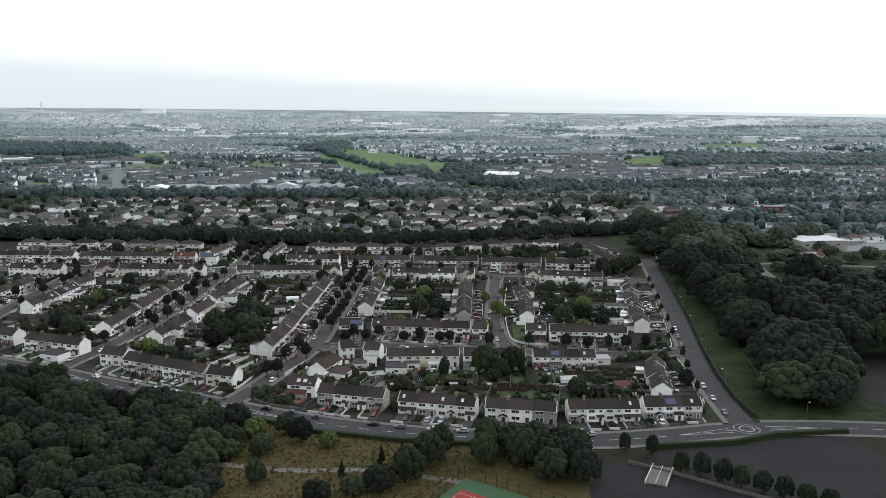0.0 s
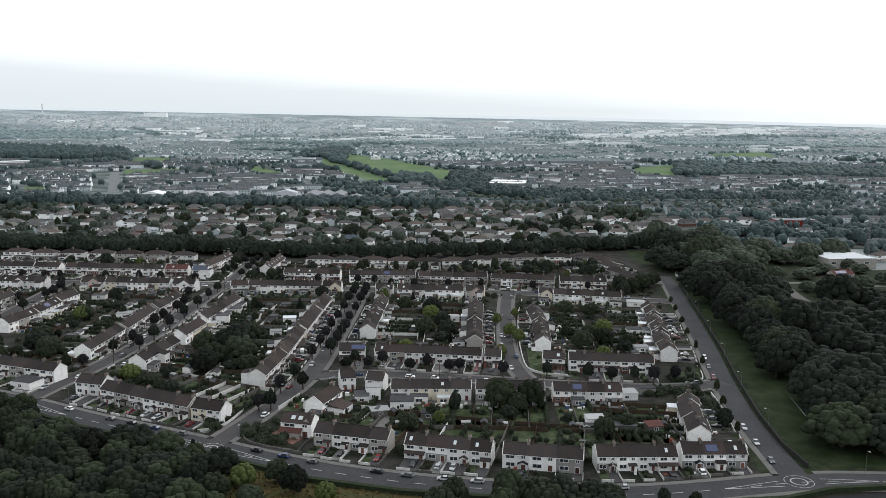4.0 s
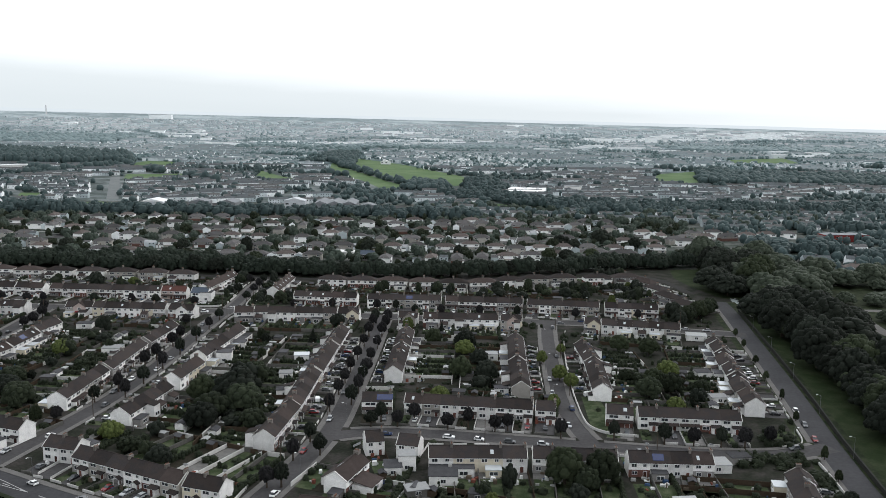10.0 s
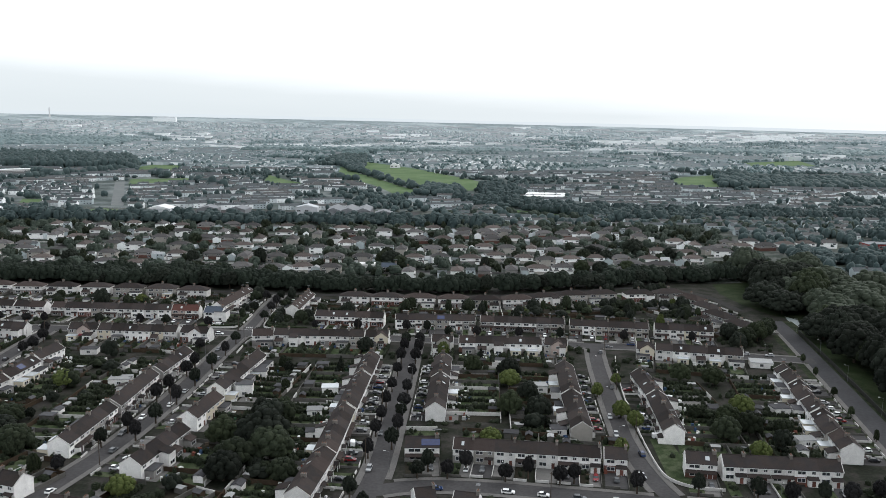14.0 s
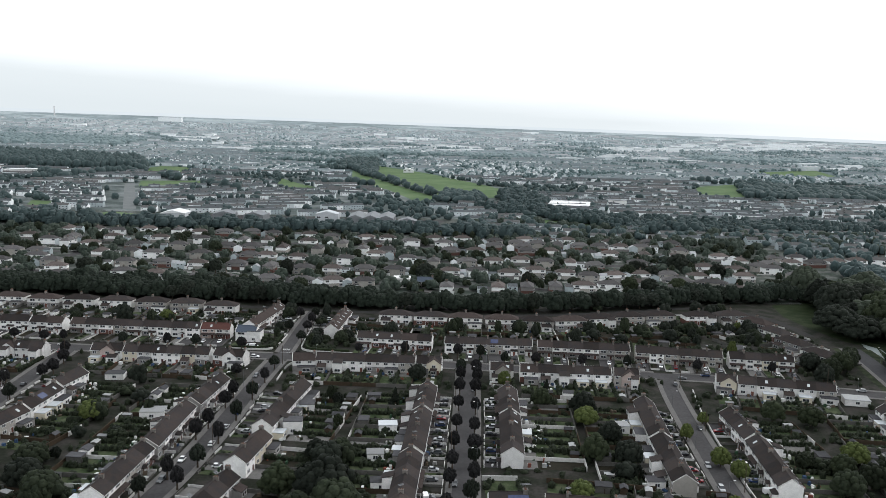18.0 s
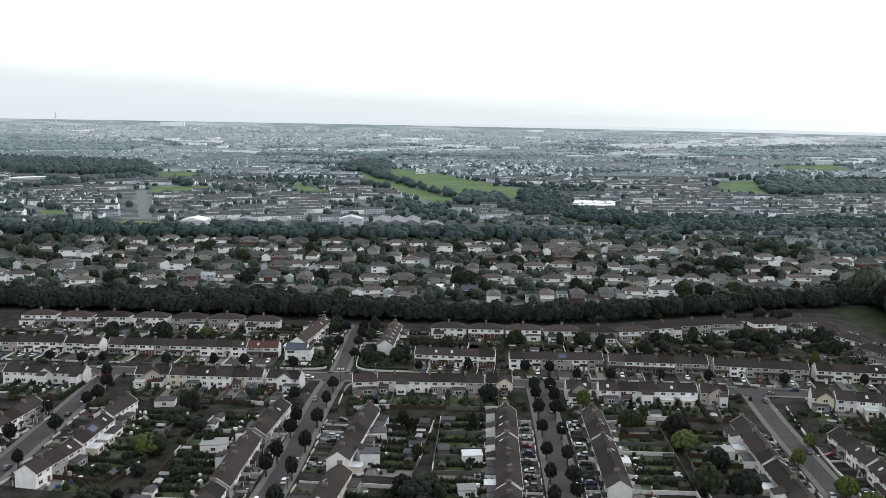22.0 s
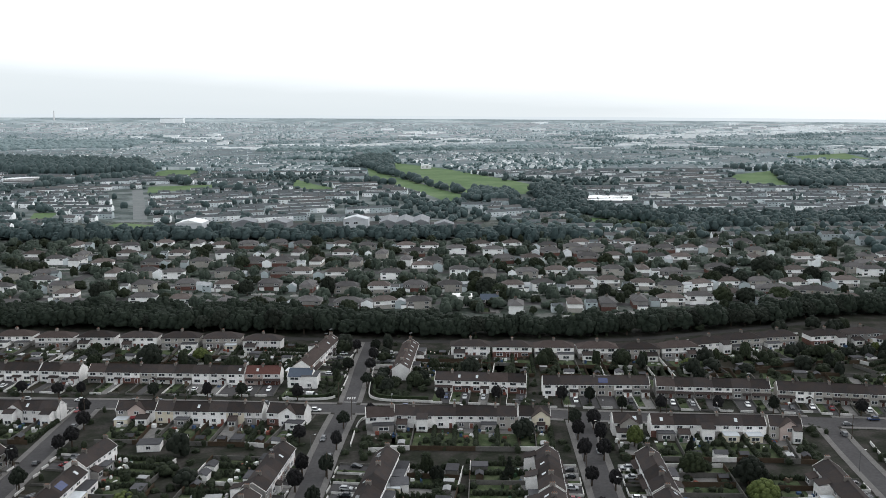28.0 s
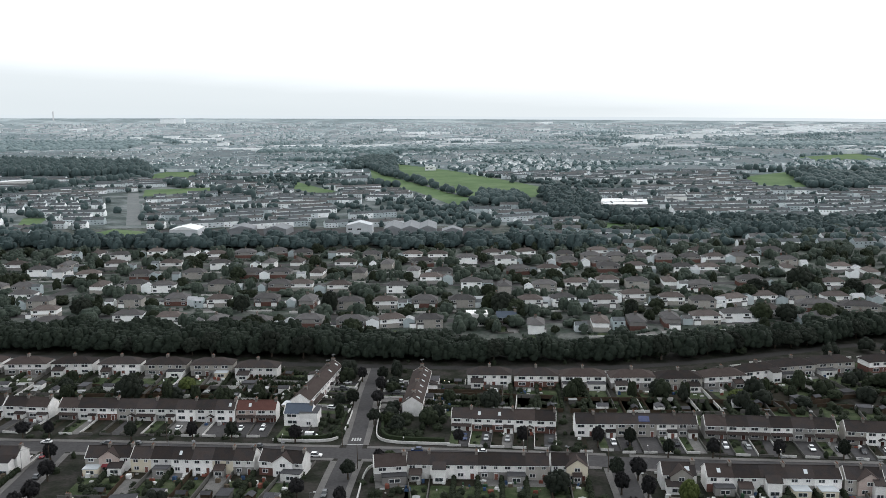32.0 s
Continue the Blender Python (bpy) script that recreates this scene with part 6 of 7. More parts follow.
for kind, x, y, r, h in (("round", -29, 222, 3.2, 7), ("light", -21, 218, 2.6, 4.5), ("round", -36, 196, 2.6, 6), ("cone", -15.5, 199, 1.4, 4.5), ("cone", -6, 205, 1.6, 6), ("cone", -1, 206.5, 1.6, 6),
                         ("large", 6, 206, 4.2, 9), ("large", 1, 198, 4.5, 8), ("round", -6, 192, 4, 6), ("large", 9, 212, 3.4, 8.5), ("round", -38, 214, 3.4, 5.5), ("light", -42, 226, 3.5, 5.5), ("round", -34, 228, 3, 6), ("olive", -12, 190, 3, 4.5), ("round", -20, 186, 3.4, 5),
                         ("large", 22, 214, 4.4, 9), ("round", 28, 213, 4.5, 8), ("round", 34, 212, 4.6, 8.5), ("round", 40, 211, 4.6, 8), ("large", 30, 206, 4.8, 9), ("round", 37, 204, 4.6, 8), ("large", 43, 204, 4.4, 8.5), ("round", 45, 212, 3.6, 7), ("large", 36, 197, 4.4, 8), ("round", 44, 196, 4.2, 8), ("large", 20, 207, 3.6, 8),
                         ("round", 58, 214.5, 1.6, 5), ("round", 64.5, 211.5, 1.7, 5.5), ("round", 69, 200.5, 2.0, 5.5), ("round", 73.5, 198.5, 2.2, 6), ("round", 77.5, 194.5, 2.3, 6), ("olive", 81, 192, 2.0, 5.5), ("round", 85, 189, 2.3, 5.5), ("round", 89, 186, 2.2, 5.5), ("round", 93, 183, 2.2, 5), ("round", 97, 180, 2.2, 5),
                         ("large", 140, 222, 4, 7), ("large", 146, 214, 5, 8), ("large", 140, 200, 5, 8), ("large", 150, 204, 5, 8), ("round", 138, 186, 4, 6)):
    tree(kind, x, y, r, h)
patch("car_park", [(50, 209), (57, 206), (67, 199), (80, 188), (110, 165), (110, -60), (52, -60), (44, 190)], 0.03, M_LOT, "dark asphalt car park", "road")
patch("upper_yard", [(66, 214), (88, 217), (101, 221.5), (123, 224.5), (127, 180), (120, 140), (100, 176), (80, 191), (69, 202), (62, 210)], 0.034, M_LOT, "large dark asphalt yard with no markings", "road")


def wall_line(name, pts, h, t, m, label):
    vs, fs = [], []
    for x, y, a in along(pts, 2.0):
        nx, ny = -math.sin(a) * t / 2, math.cos(a) * t / 2
        vs += [(x + nx, y + ny, 0), (x + nx, y + ny, h), (x - nx, y - ny, h), (x - nx, y - ny, 0)]
    for i in range(0, len(vs) - 4, 4):
        for k in range(3):
            fs.append((i + k, i + k + 1, i + k + 5, i + k + 4))
    k = len(vs) - 4
    fs += [(0, 3, 2, 1), (k, k + 1, k + 2, k + 3)]
    return tagged(new(name, raw(name, vs, fs, m)), label, "wall")


M_HEDGE = mat("clipped_hedge", (0.022, 0.03, 0.016), var=0.5, scale=1.0, fine=5, bump=1.0)
wall_line("clipped_hedge", [(66, 216), (88.4, 218.5), (101.5, 223.6), (123, 226)], 1.3, 1.2, M_HEDGE, "long dark clipped hedge beside the road")
wall_line("clipped_hedge", [(-124, 279.5), (-99, 264.5), (-72.6, 251.8), (-52.7, 243.2), (-27.5, 229), (-3.4, 222), (14.6, 219.2), (48, 215.6)], 1.2, 1.3, M_HEDGE, "long dark clipped hedge beside the road")
wall_line("stone_wall", [(101.7, 238), (101, 252), (103.2, 276), (108.8, 312), (115, 345), (123.2, 395), (130, 440), (135.5, 478)], 1.4, 0.5, M_DARKSTONE, "dark stone wall between the park road and the grass")
wall_line("yard_wall", [(57, 206.5), (67.4, 199.5), (80, 189), (110, 166)], 0.8, 0.4, M_WALLG, "low concrete retaining wall of the car park")
bm = bmesh.new()
box(bm, -2.4, 2.4, -5.5, 5.5, 0, 0.35, 0)
box(bm, -2.6, -2.42, -5.5, 5.5, 0, 0.8, 1)
box(bm, 2.42, 2.6, -5.5, 5.5, 0, 0.8, 1)
box(bm, -0.05, 0.05, -5.5, 5.5, 0.352, 0.8, 1)
rp = new("ramp", mesh("ramp", bm, M_PAVE, M_WALLW))
rp.matrix_basis = at(63, 198.5, 0.04, -.42)
tagged(rp, "pale concrete ramp with white kerbs", "ramp")

# tennis court and its fence
patch("court_green", [(14.9, 198.3), (36.5, 182.1), (12.9, 143.5), (-8.7, 159.7)], 0.05, M_COURTG, "green tennis court surround", "court")
patch("court_red", [(13.7, 192), (28.1, 181.2), (10.7, 152.2), (-3.7, 163)], 0.055, M_COURTR, "red tennis court surface", "court")
wall_line("court_line", [(-1.6, 165.2), (13.2, 190.2), (26, 180.6), (11.2, 155.6)], 0.062, 0.12, M_PAINT, "white painted court line")
fence = new("court_fence")
tagged(fence, "dark green wire fence round the tennis court", "fence")
bm = bmesh.new()
box(bm, -.05, .05, -.05, .05, 0, 3)
POST = mesh("post", bm, L_DARK)
for x, y, a in along([(-9.2, 160), (14.8, 199), (37.2, 182.2), (13, 142.7), (-9.2, 160)], 3):
    part("post", POST, fence, at(x, y))
M_WIRE = mat("green_steel", (0.02, 0.035, 0.025), rough=0.5, bump=0)
for z in (0.4, 1.6, 2.9):
    r0 = wall_line("rail", [(-9.2, 160), (14.8, 199), (37.2, 182.2), (13, 142.7), (-9.2, 160)], 0.06, 0.05, M_WIRE, "")
    r0.parent = fence
    r0.location.z = z
    del r0["category"]
# street lamps
lamp_rng = random.Random(2)
bm = bmesh.new()
bmesh.ops.create_cone(bm, cap_ends=True, segments=8, radius1=.075, radius2=.045, depth=7.5, matrix=Matrix.Translation((0, 0, 3.75)))
POLE = mesh("pole", bm, M_METAL)
bm = bmesh.new()
prism(bm, [(0, 7.4), (1.3, 7.7), (1.3, 7.78), (0, 7.5)], -.04, .04)
ARM = mesh("arm", bm, M_METAL)
bm = bmesh.new()
box(bm, -.14, .14, 1.2, 1.9, 7.7, 7.85)
LAMP = mesh("lamp_head", bm, M_FRAME)
for i, step, side in ((0, 34, 1), (1, 36, -1), (2, 38, -1), (3, 36, 1), (4, 34, 1), (5, 36, 1), (6, 33, -1), (7, 36, 1)):
    _, w, pts, _ = ROADS[i]
    for x, y, a in spaced(pts, step):
        px, py = x - math.sin(a) * side * (w / 2 + .5), y + math.cos(a) * side * (w / 2 + .5)
        if -230 < px < 140 and all(k == i or line_dist(px, py, q[2]) > q[1] / 2 + .6 for k, q in enumerate(ROADS)):
            sl = new("street_lamp")
            sl.matrix_basis = at(px, py, 0.1, a + (math.pi if side > 0 else 0), .8, .8, .8)
            tagged(sl, "grey metal street lamp on the pavement", "street lamp", "street lamps")
            part("pole", POLE, sl)
            part("arm", ARM, sl)
            part("lamp_head", LAMP, sl)
# wooden service poles
bm = bmesh.new()
bmesh.ops.create_cone(bm, cap_ends=True, segments=7, radius1=.14, radius2=.09, depth=8.6, matrix=Matrix.Translation((0, 0, 4.3)))
box(bm, -.5, .5, -.05, .05, 8.0, 8.12)
WOODPOLE = mesh("utility_pole", bm, M_BARK)
for i, step, side in ((2, 41, 1), (3, 44, -1), (5, 43, -1), (4, 47, -1), (6, 52, 1), (7, 48, -1)):
    _, w, pts, _ = ROADS[i]
    for x, y, a in spaced(pts, step):
        px, py = x - math.sin(a) * side * (w / 2 + .9), y + math.cos(a) * side * (w / 2 + .9)
        if -230 < px < 140 and all(k == i or line_dist(px, py, q[2]) > q[1] / 2 + .8 for k, q in enumerate(ROADS)):
            up = new("utility_pole", WOODPOLE)
            up.matrix_basis = at(px, py, 0.05, a, .85, .85, .85)
            tagged(up, "weathered wooden utility pole beside the pavement", "utility pole", "utility poles")
# dry tussocks in the meadow
mv, mf = [], []
for _ in range(5200):
    x, y = lamp_rng.uniform(-48, 48), lamp_rng.uniform(186, 242)
    if inside(x, y, [(-48, 240), (-3, 221.5), (15, 218.5), (48, 215), (46, 205), (14, 200), (8, 186), (-48, 186)]):
        k, s_ = len(mv), lamp_rng.uniform(.15, .5)
        t = lamp_rng.uniform(0, 6.28)
        for aa, hh in ((-1, 0), (1, 0), (.5, 1.2), (-.7, .9)):
            mv.append((x + aa * s_ * math.cos(t), y + aa * s_ * math.sin(t), .015 + hh * s_))
        mf.append((k, k + 1, k + 2, k + 3))
M_TUSS = leafmat("dry_grass_blades", (0.045, 0.045, 0.018), (0.16, 0.125, 0.06), 0.1)
stuff("meadow_tussocks", raw("meadow_tussocks", mv, mf, M_TUSS), "dry yellow grass tussocks in the meadow", "grass")

# ---- gardens ----
grng = random.Random(11)
G = {k: ([], []) for k in ("lawn", "patio", "soil", "wall_w", "wall_g", "fence", "drive")}


def slab(key, cx, cy, turn, x0, x1, y0, y1, z0, z1):
    vs, fs = G[key]
    z1 = z1 * SINK if z1 > .5 else z1
    c, s = math.cos(turn), math.sin(turn)
    k = len(vs)
    for z in (z0, z1):
        for x, y in ((x0, y0), (x1, y0), (x1, y1), (x0, y1)):
            vs.append((cx + x * c - y * s, cy + x * s + y * c, z))
    for q in ((4, 5, 6, 7), (0, 1, 5, 4), (1, 2, 6, 5), (2, 3, 7, 6), (3, 0, 4, 7)):
        fs.append([k + i for i in q])


bv, bf = [], []


def bush(x, y, r, h):
    """A leafy shrub: a rough mound of many small facets."""
    for _ in range(18):
        a, u = grng.uniform(0, 6.283), grng.uniform(0, 1)
        q = r * math.sqrt(1 - u * u * .8) * grng.uniform(.6, 1.05)
        px, py, pz = x + q * math.cos(a), y + q * math.sin(a), h * u * grng.uniform(.8, 1.05)
        s = grng.uniform(.10, .22) * (r + .4)
        k = len(bv)
        t = grng.uniform(0, 3.14)
        tilt = grng.uniform(-.45, .45)
        for aa, bb in ((-1, -.6), (.6, -1), (1, .6), (-.6, 1)):
            bv.append((px + s * (aa * math.cos(t) - bb * math.sin(t)), py + s * (aa * math.sin(t) + bb * math.cos(t)), max(.03, pz + s * aa * tilt)))
        bf.append((k, k + 1, k + 2, k + 3))
    k = len(bv)
    for zz, w in ((0, .8), (.55, .85)):
        for i in range(6):
            a = i * 1.047
            bv.append((x + r * w * math.cos(a) * grng.uniform(.8, 1.1), y + r * w * math.sin(a) * grng.uniform(.8, 1.1), h * zz))
    bv.append((x, y, h * .92))
    for i in range(6):
        j = (i + 1) % 6
        bf.append((k + i, k + j, k + 6 + j, k + 6 + i))
        bf.append((k + 6 + i, k + 6 + j, k + 12))


HOUSES = [(x, y) for x, y, *_ in PLOTS]


def clear_of_houses(x, y, me, gap=6.0):
    return all(abs(x - hx) > gap or abs(y - hy) > gap for hx, hy in HOUSES if (hx, hy) != me)


CAR_SPOTS = []
for x, y, turn, w, front_south in PLOTS:
    fs_ = -1 if front_south else 1
    # garden depth behind: as far as the next house or street allows, sixteen metres at most
    c, s = math.cos(turn), math.sin(turn)
    world_at = lambda lx, ly: (x + lx * c - ly * s, y + lx * s + ly * c)  # noqa: E731
    depth = 4.0
    while depth < (25 if y > 462 or y < 302 else 17):
        px, py = world_at(0, -fs_ * (3.04 + depth + 1))
        if not free(px, py, 1.0) or not all(math.hypot(px - hx, py - hy) > 5.5 for hx, hy in HOUSES if (hx, hy) != (x, y)):
            break
        depth += 1.0
    b0 = -fs_ * 3.06
    b1 = -fs_ * (3.04 + depth)
    lo, hi = min(b0, b1), max(b0, b1)
    pat = min(4.0, depth * .4)
    p0, p1 = sorted((b0, b0 - fs_ * pat))
    slab("patio" if grng.random() < .6 else "soil", x, y, turn, -w / 2 + .1, w / 2 - .1, p0, p1, 0.0, 0.06)
    g0, g1 = sorted((b0 - fs_ * (pat + .02), b1))
    kind = grng.random()
    if g1 - g0 > 1:
        slab("lawn" if kind < .72 else "soil" if kind < .84 else "patio", x, y, turn, -w / 2 + .4, w / 2 - .4, g0, g1, 0.0, 0.045)
    f = grng.random()
    bx = w / 2
    if f < .22:
        slab("wall_g", x, y, turn, bx - .1, bx + .1, lo, hi, 0, 1.5)
    elif f < .29:
        slab("wall_w", x, y, turn, bx - .1, bx + .1, lo, hi, 0, 1.4)
    elif f < .42:
        slab("fence", x, y, turn, bx - .05, bx + .05, lo, hi, 0, 1.7)
    else:
        for q in range(int(depth / 1.3)):
            bush(*world_at(bx, b0 - fs_ * q * 1.3), grng.uniform(.7, 1.0), grng.uniform(1.4, 2.2))
    if depth > 6:
        e0, e1 = sorted((b1, b1 - fs_ * .2))
        slab(grng.choice(("wall_g", "fence", "fence", "wall_g", "fence", "wall_w")), x, y, turn, -w / 2, w / 2, e0, e1, 0, 1.7)
        for _ in range(grng.randrange(2, 7)):
            bush(*world_at(grng.uniform(-w / 2 + .6, w / 2 - .6), b0 - fs_ * grng.uniform(pat + 1, depth - .5)), grng.uniform(.5, 1.5), grng.uniform(.7, 2.4))
        if grng.random() < .55:
            sx, sy = world_at(grng.uniform(-.8, .8), b1 + fs_ * 2.4)
            sh = grng.choice((SHED_T, SHED_T, SHED_B, SHED_W, SHED_P, SHED_P))
            o = new(sh.name.split(".")[0], sh)
            o.matrix_basis = at(sx, sy, 0.045, turn + grng.choice((0, 1.5708)), .8, .8, .8)
            tagged(o, {"garden_shed": "brown timber garden shed with felt roof", "metal_shed": "small garden shed with pale sheet-metal roof", "block_shed": "grey block-built shed with flat felt roof", "garden_room": "white rendered garden room with felt roof"}[sh.name.split(".")[0]], "shed", "garden sheds")
        if grng.random() < .15 and depth > 9:
            px, py = world_at(grng.uniform(-1.5, 1.5), b0 - fs_ * grng.uniform(6, depth - 2))
            if clear_of_houses(px, py, (x, y), 5):
                tree(grng.choice(("round", "round", "olive", "round", "light", "cone")), px, py, grng.uniform(1.6, 3.4), grng.uniform(3.5, 7.5))
    # front garden: drive, wall and a car
    fd = 3.0
    while fd < 12:
        px, py = world_at(0, fs_ * (3.04 + fd + .5))
        if not free(px, py, 2.4):
            break
        fd += .5
    a0, a1 = sorted((fs_ * 3.06, fs_ * (3.04 + fd)))
    half = grng.choice((0, .3, w / 2 - .3))
    if grng.random() < .75:
        slab("drive" if grng.random() < .7 else "patio", x, y, turn, -half + .02 if half < 1 else -w / 2 + .2, w / 2 - .2, a0, a1, 0, 0.055)
        if fd > 4.0 and grng.random() < .8:
            cxl = w / 4 if half < 1 else grng.uniform(-.5, .8)
            px, py = world_at(cxl, fs_ * (3.04 + fd / 2 + .2))
            CAR_SPOTS.append((px, py, turn + math.pi / 2 * (1 if grng.random() < .5 else -1), .055))
    if half < 1:
        slab("lawn" if grng.random() < .6 else "soil", x, y, turn, -w / 2 + .2, -half - .02, a0, a1, 0, 0.05)
        for _ in range(grng.randrange(1, 6)):
            bush(*world_at(grng.uniform(-w / 2 + .5, -.4), fs_ * (3.04 + grng.uniform(1, fd))), grng.uniform(.4, 1.0), grng.uniform(.5, 1.3))
    wl0, wl1 = sorted((fs_ * (3.04 + fd), fs_ * (3.04 + fd + .22)))
    slab("wall_w" if grng.random() < .72 else "wall_g", x, y, turn, -w / 2, w / 2 - 2.2, wl0, wl1, 0, .85)
    s0, s1 = sorted((fs_ * 3.1, fs_ * (3.04 + fd)))
    slab("wall_w" if grng.random() < .4 else "wall_g", x, y, turn, w / 2 - .08, w / 2 + .08, s0, s1, 0, .8)
# small things that lie about the gardens: boxes, bins, benches, planters, covers, washing and toys
CLUTTER = {k: ([], []) for k in range(6)}
crn = random.Random(31)
for x, y, turn, w, front_south in PLOTS:
    if y > 600 or x > 150:
        continue
    fs_ = -1 if front_south else 1
    c, s = math.cos(turn), math.sin(turn)
    for _ in range(crn.randrange(5, 11)):
        lx, ly = crn.uniform(-w / 2 + .4, w / 2 - .4), -fs_ * crn.uniform(3.6, 11) if crn.random() < .85 else fs_ * crn.uniform(3.4, 6)
        vs, fs = CLUTTER[crn.choice((0, 0, 0, 1, 1, 2, 2, 3, 4, 5))]
        a = turn + crn.choice((0, 1.57, .4, -.3))
        hx, hy, hz = crn.uniform(.15, .75), crn.uniform(.15, .6), crn.choice((.25, .5, .8, 1.1))
        cx, cy, k = x + lx * c - ly * s, y + lx * s + ly * c, len(vs)
        if not free(cx, cy, 2.2):
            continue
        for z, q in ((.04, 1), (hz, crn.uniform(.75, 1.0))):
            for px, py in ((-hx, -hy), (hx, -hy), (hx, hy), (-hx, hy)):
                vs.append((cx + q * (px * math.cos(a) - py * math.sin(a)), cy + q * (px * math.sin(a) + py * math.cos(a)), z))
        for q in ((4, 5, 6, 7), (0, 1, 5, 4), (1, 2, 6, 5), (2, 3, 7, 6), (3, 0, 4, 7)):
            fs.append([k + i for i in q])
for k, (base, label) in enumerate((((0.62, 0.62, 0.61), "white tubs, covers and garden furniture"), ((0.30, 0.30, 0.29), "grey bins, slabs and planters"), ((0.10, 0.08, 0.06), "brown timber benches, boxes and planters"),
                                   ((0.16, 0.06, 0.045), "terracotta pots and red plastic things"), ((0.04, 0.07, 0.13), "blue bins and covers"), ((0.03, 0.06, 0.035), "green wheeled bins and water butts"))):
    stuff("garden_clutter", raw("garden_clutter", *CLUTTER[k], mat("clutter_paint", base, var=0.3, scale=0.7, fine=4, bump=0)), label + " in the gardens", "garden things")
# rough growth wherever the plots leave bare ground
gx, gy = np.meshgrid(np.arange(-240, 141, 1.0), np.arange(225, 556, 1.0))
taken = np.zeros(gx.shape, bool)
for _, w, pts, _ in ROADS:
    for a, b in zip(pts, pts[1:]):
        dx, dy = b[0] - a[0], b[1] - a[1]
        t = np.clip(((gx - a[0]) * dx + (gy - a[1]) * dy) / (dx * dx + dy * dy + 1e-9), 0, 1)
        taken |= np.hypot(gx - a[0] - t * dx, gy - a[1] - t * dy) < w / 2 + 2.9
for x, y, turn, w, front_south in PLOTS:
    lx, ly = (gx - x) * math.cos(turn) + (gy - y) * math.sin(turn), -(gx - x) * math.sin(turn) + (gy - y) * math.cos(turn)
    taken |= (np.abs(lx) < w / 2 + .8) & (ly > -13) & (ly < 13)
rough = (gx > -230) & ~taken
rough &= gx < np.interp(gy, (225, 252, 276, 314, 345, 395, 440, 478, 560), (90, 91, 92, 98, 103, 111, 118, 124, 118))
rough &= gy > np.interp(gx, (-240, -125, -99, -57, -28, -3, 15, 48, 75, 96), (330, 296, 281, 260, 247, 238, 235, 231, 235, 240))
spots_ = np.argwhere(rough)
for i, j in spots_[np.random.RandomState(4).permutation(len(spots_))[:1000]]:
    x, y = gx[i, j] + grng.uniform(-.5, .5), gy[i, j] + grng.uniform(-.5, .5)
    k = noise.noise(Vector((x / 14, y / 14, 7.7)))
    if k > -.12:
        bush(x, y, grng.uniform(.7, 1.7), grng.uniform(.7, 2.2 + 1.5 * max(0, k)))
for x0, y0, x1, y1, n in ((-50, 257, -43, 266, 26), (-45, 252.5, -37, 257.5, 20), (-62, 262.5, -57, 283, 26), (74, 294.5, 92, 302.5, 60), (90, 266, 93.4, 292, 26), (92, 308, 96, 318, 14), (86, 309, 90, 316, 10), (-98, 478, -79, 498, 46), (-116, 478, -108, 496, 16), (-97, 426, -90, 441, 14), (30.5, 441, 38, 449, 8), (-49, 466, -41, 474, 8)):
    for _ in range(n):
        bush(grng.uniform(x0, x1), grng.uniform(y0, y1), grng.uniform(.7, 1.9), grng.uniform(.8, 2.6))
stuff("garden_shrubs", rounded(raw("garden_shrubs", bv, bf, L_MID)), "dense green garden shrubs and hedges", "shrubs")
bv, bf = [], []
# hedges and shrubs between the houses beyond the belt
for hx, hy in MIDS:
    for _ in range(11):
        bush(hx + grng.uniform(-8.5, 8.5), hy - grng.uniform(4.5, 11), grng.uniform(.7, 1.6), grng.uniform(.8, 2.0))
    slab(grng.choice(("wall_w", "wall_w", "wall_g")), hx, hy, 0, -7, 5, -11.2, -11, 0, 1.0)
    slab(grng.choice(("lawn", "patio", "patio")), hx, hy, 0, -6.5, 6.5, -10.8, -4.3, 0, .05)
    if grng.random() < .05:
        CAR_SPOTS.append((hx + grng.uniform(-5, 5), hy - 7.5, grng.choice((0, 1.57, -1.57)), .05))
stuff("back_garden_shrubs", rounded(raw("back_garden_shrubs", bv, bf, L_BACK)), "hedges and shrubs beyond the belt, green lightened for haze", "shrubs")

for key, m, label, cat in (("lawn", M_LAWN, "green garden lawns behind the terraces", "lawn"), ("patio", M_PATIO, "grey concrete patios by the houses", "paving"), ("soil", M_SOIL, "dark planted garden beds", "garden"),
                           ("wall_w", M_WALLW, "white-painted low garden walls", "wall"), ("wall_g", M_WALLG, "grey block garden walls", "wall"), ("fence", M_FENCE, "brown timber garden fences", "fence"), ("drive", M_ROAD2, "grey paved driveways", "drive")):
    stuff({"lawn": "garden_lawns", "patio": "patios", "soil": "garden_beds", "wall_w": "white_garden_walls", "wall_g": "block_garden_walls", "fence": "garden_fences", "drive": "driveways"}[key], raw(key, *G[key], m), label, cat)

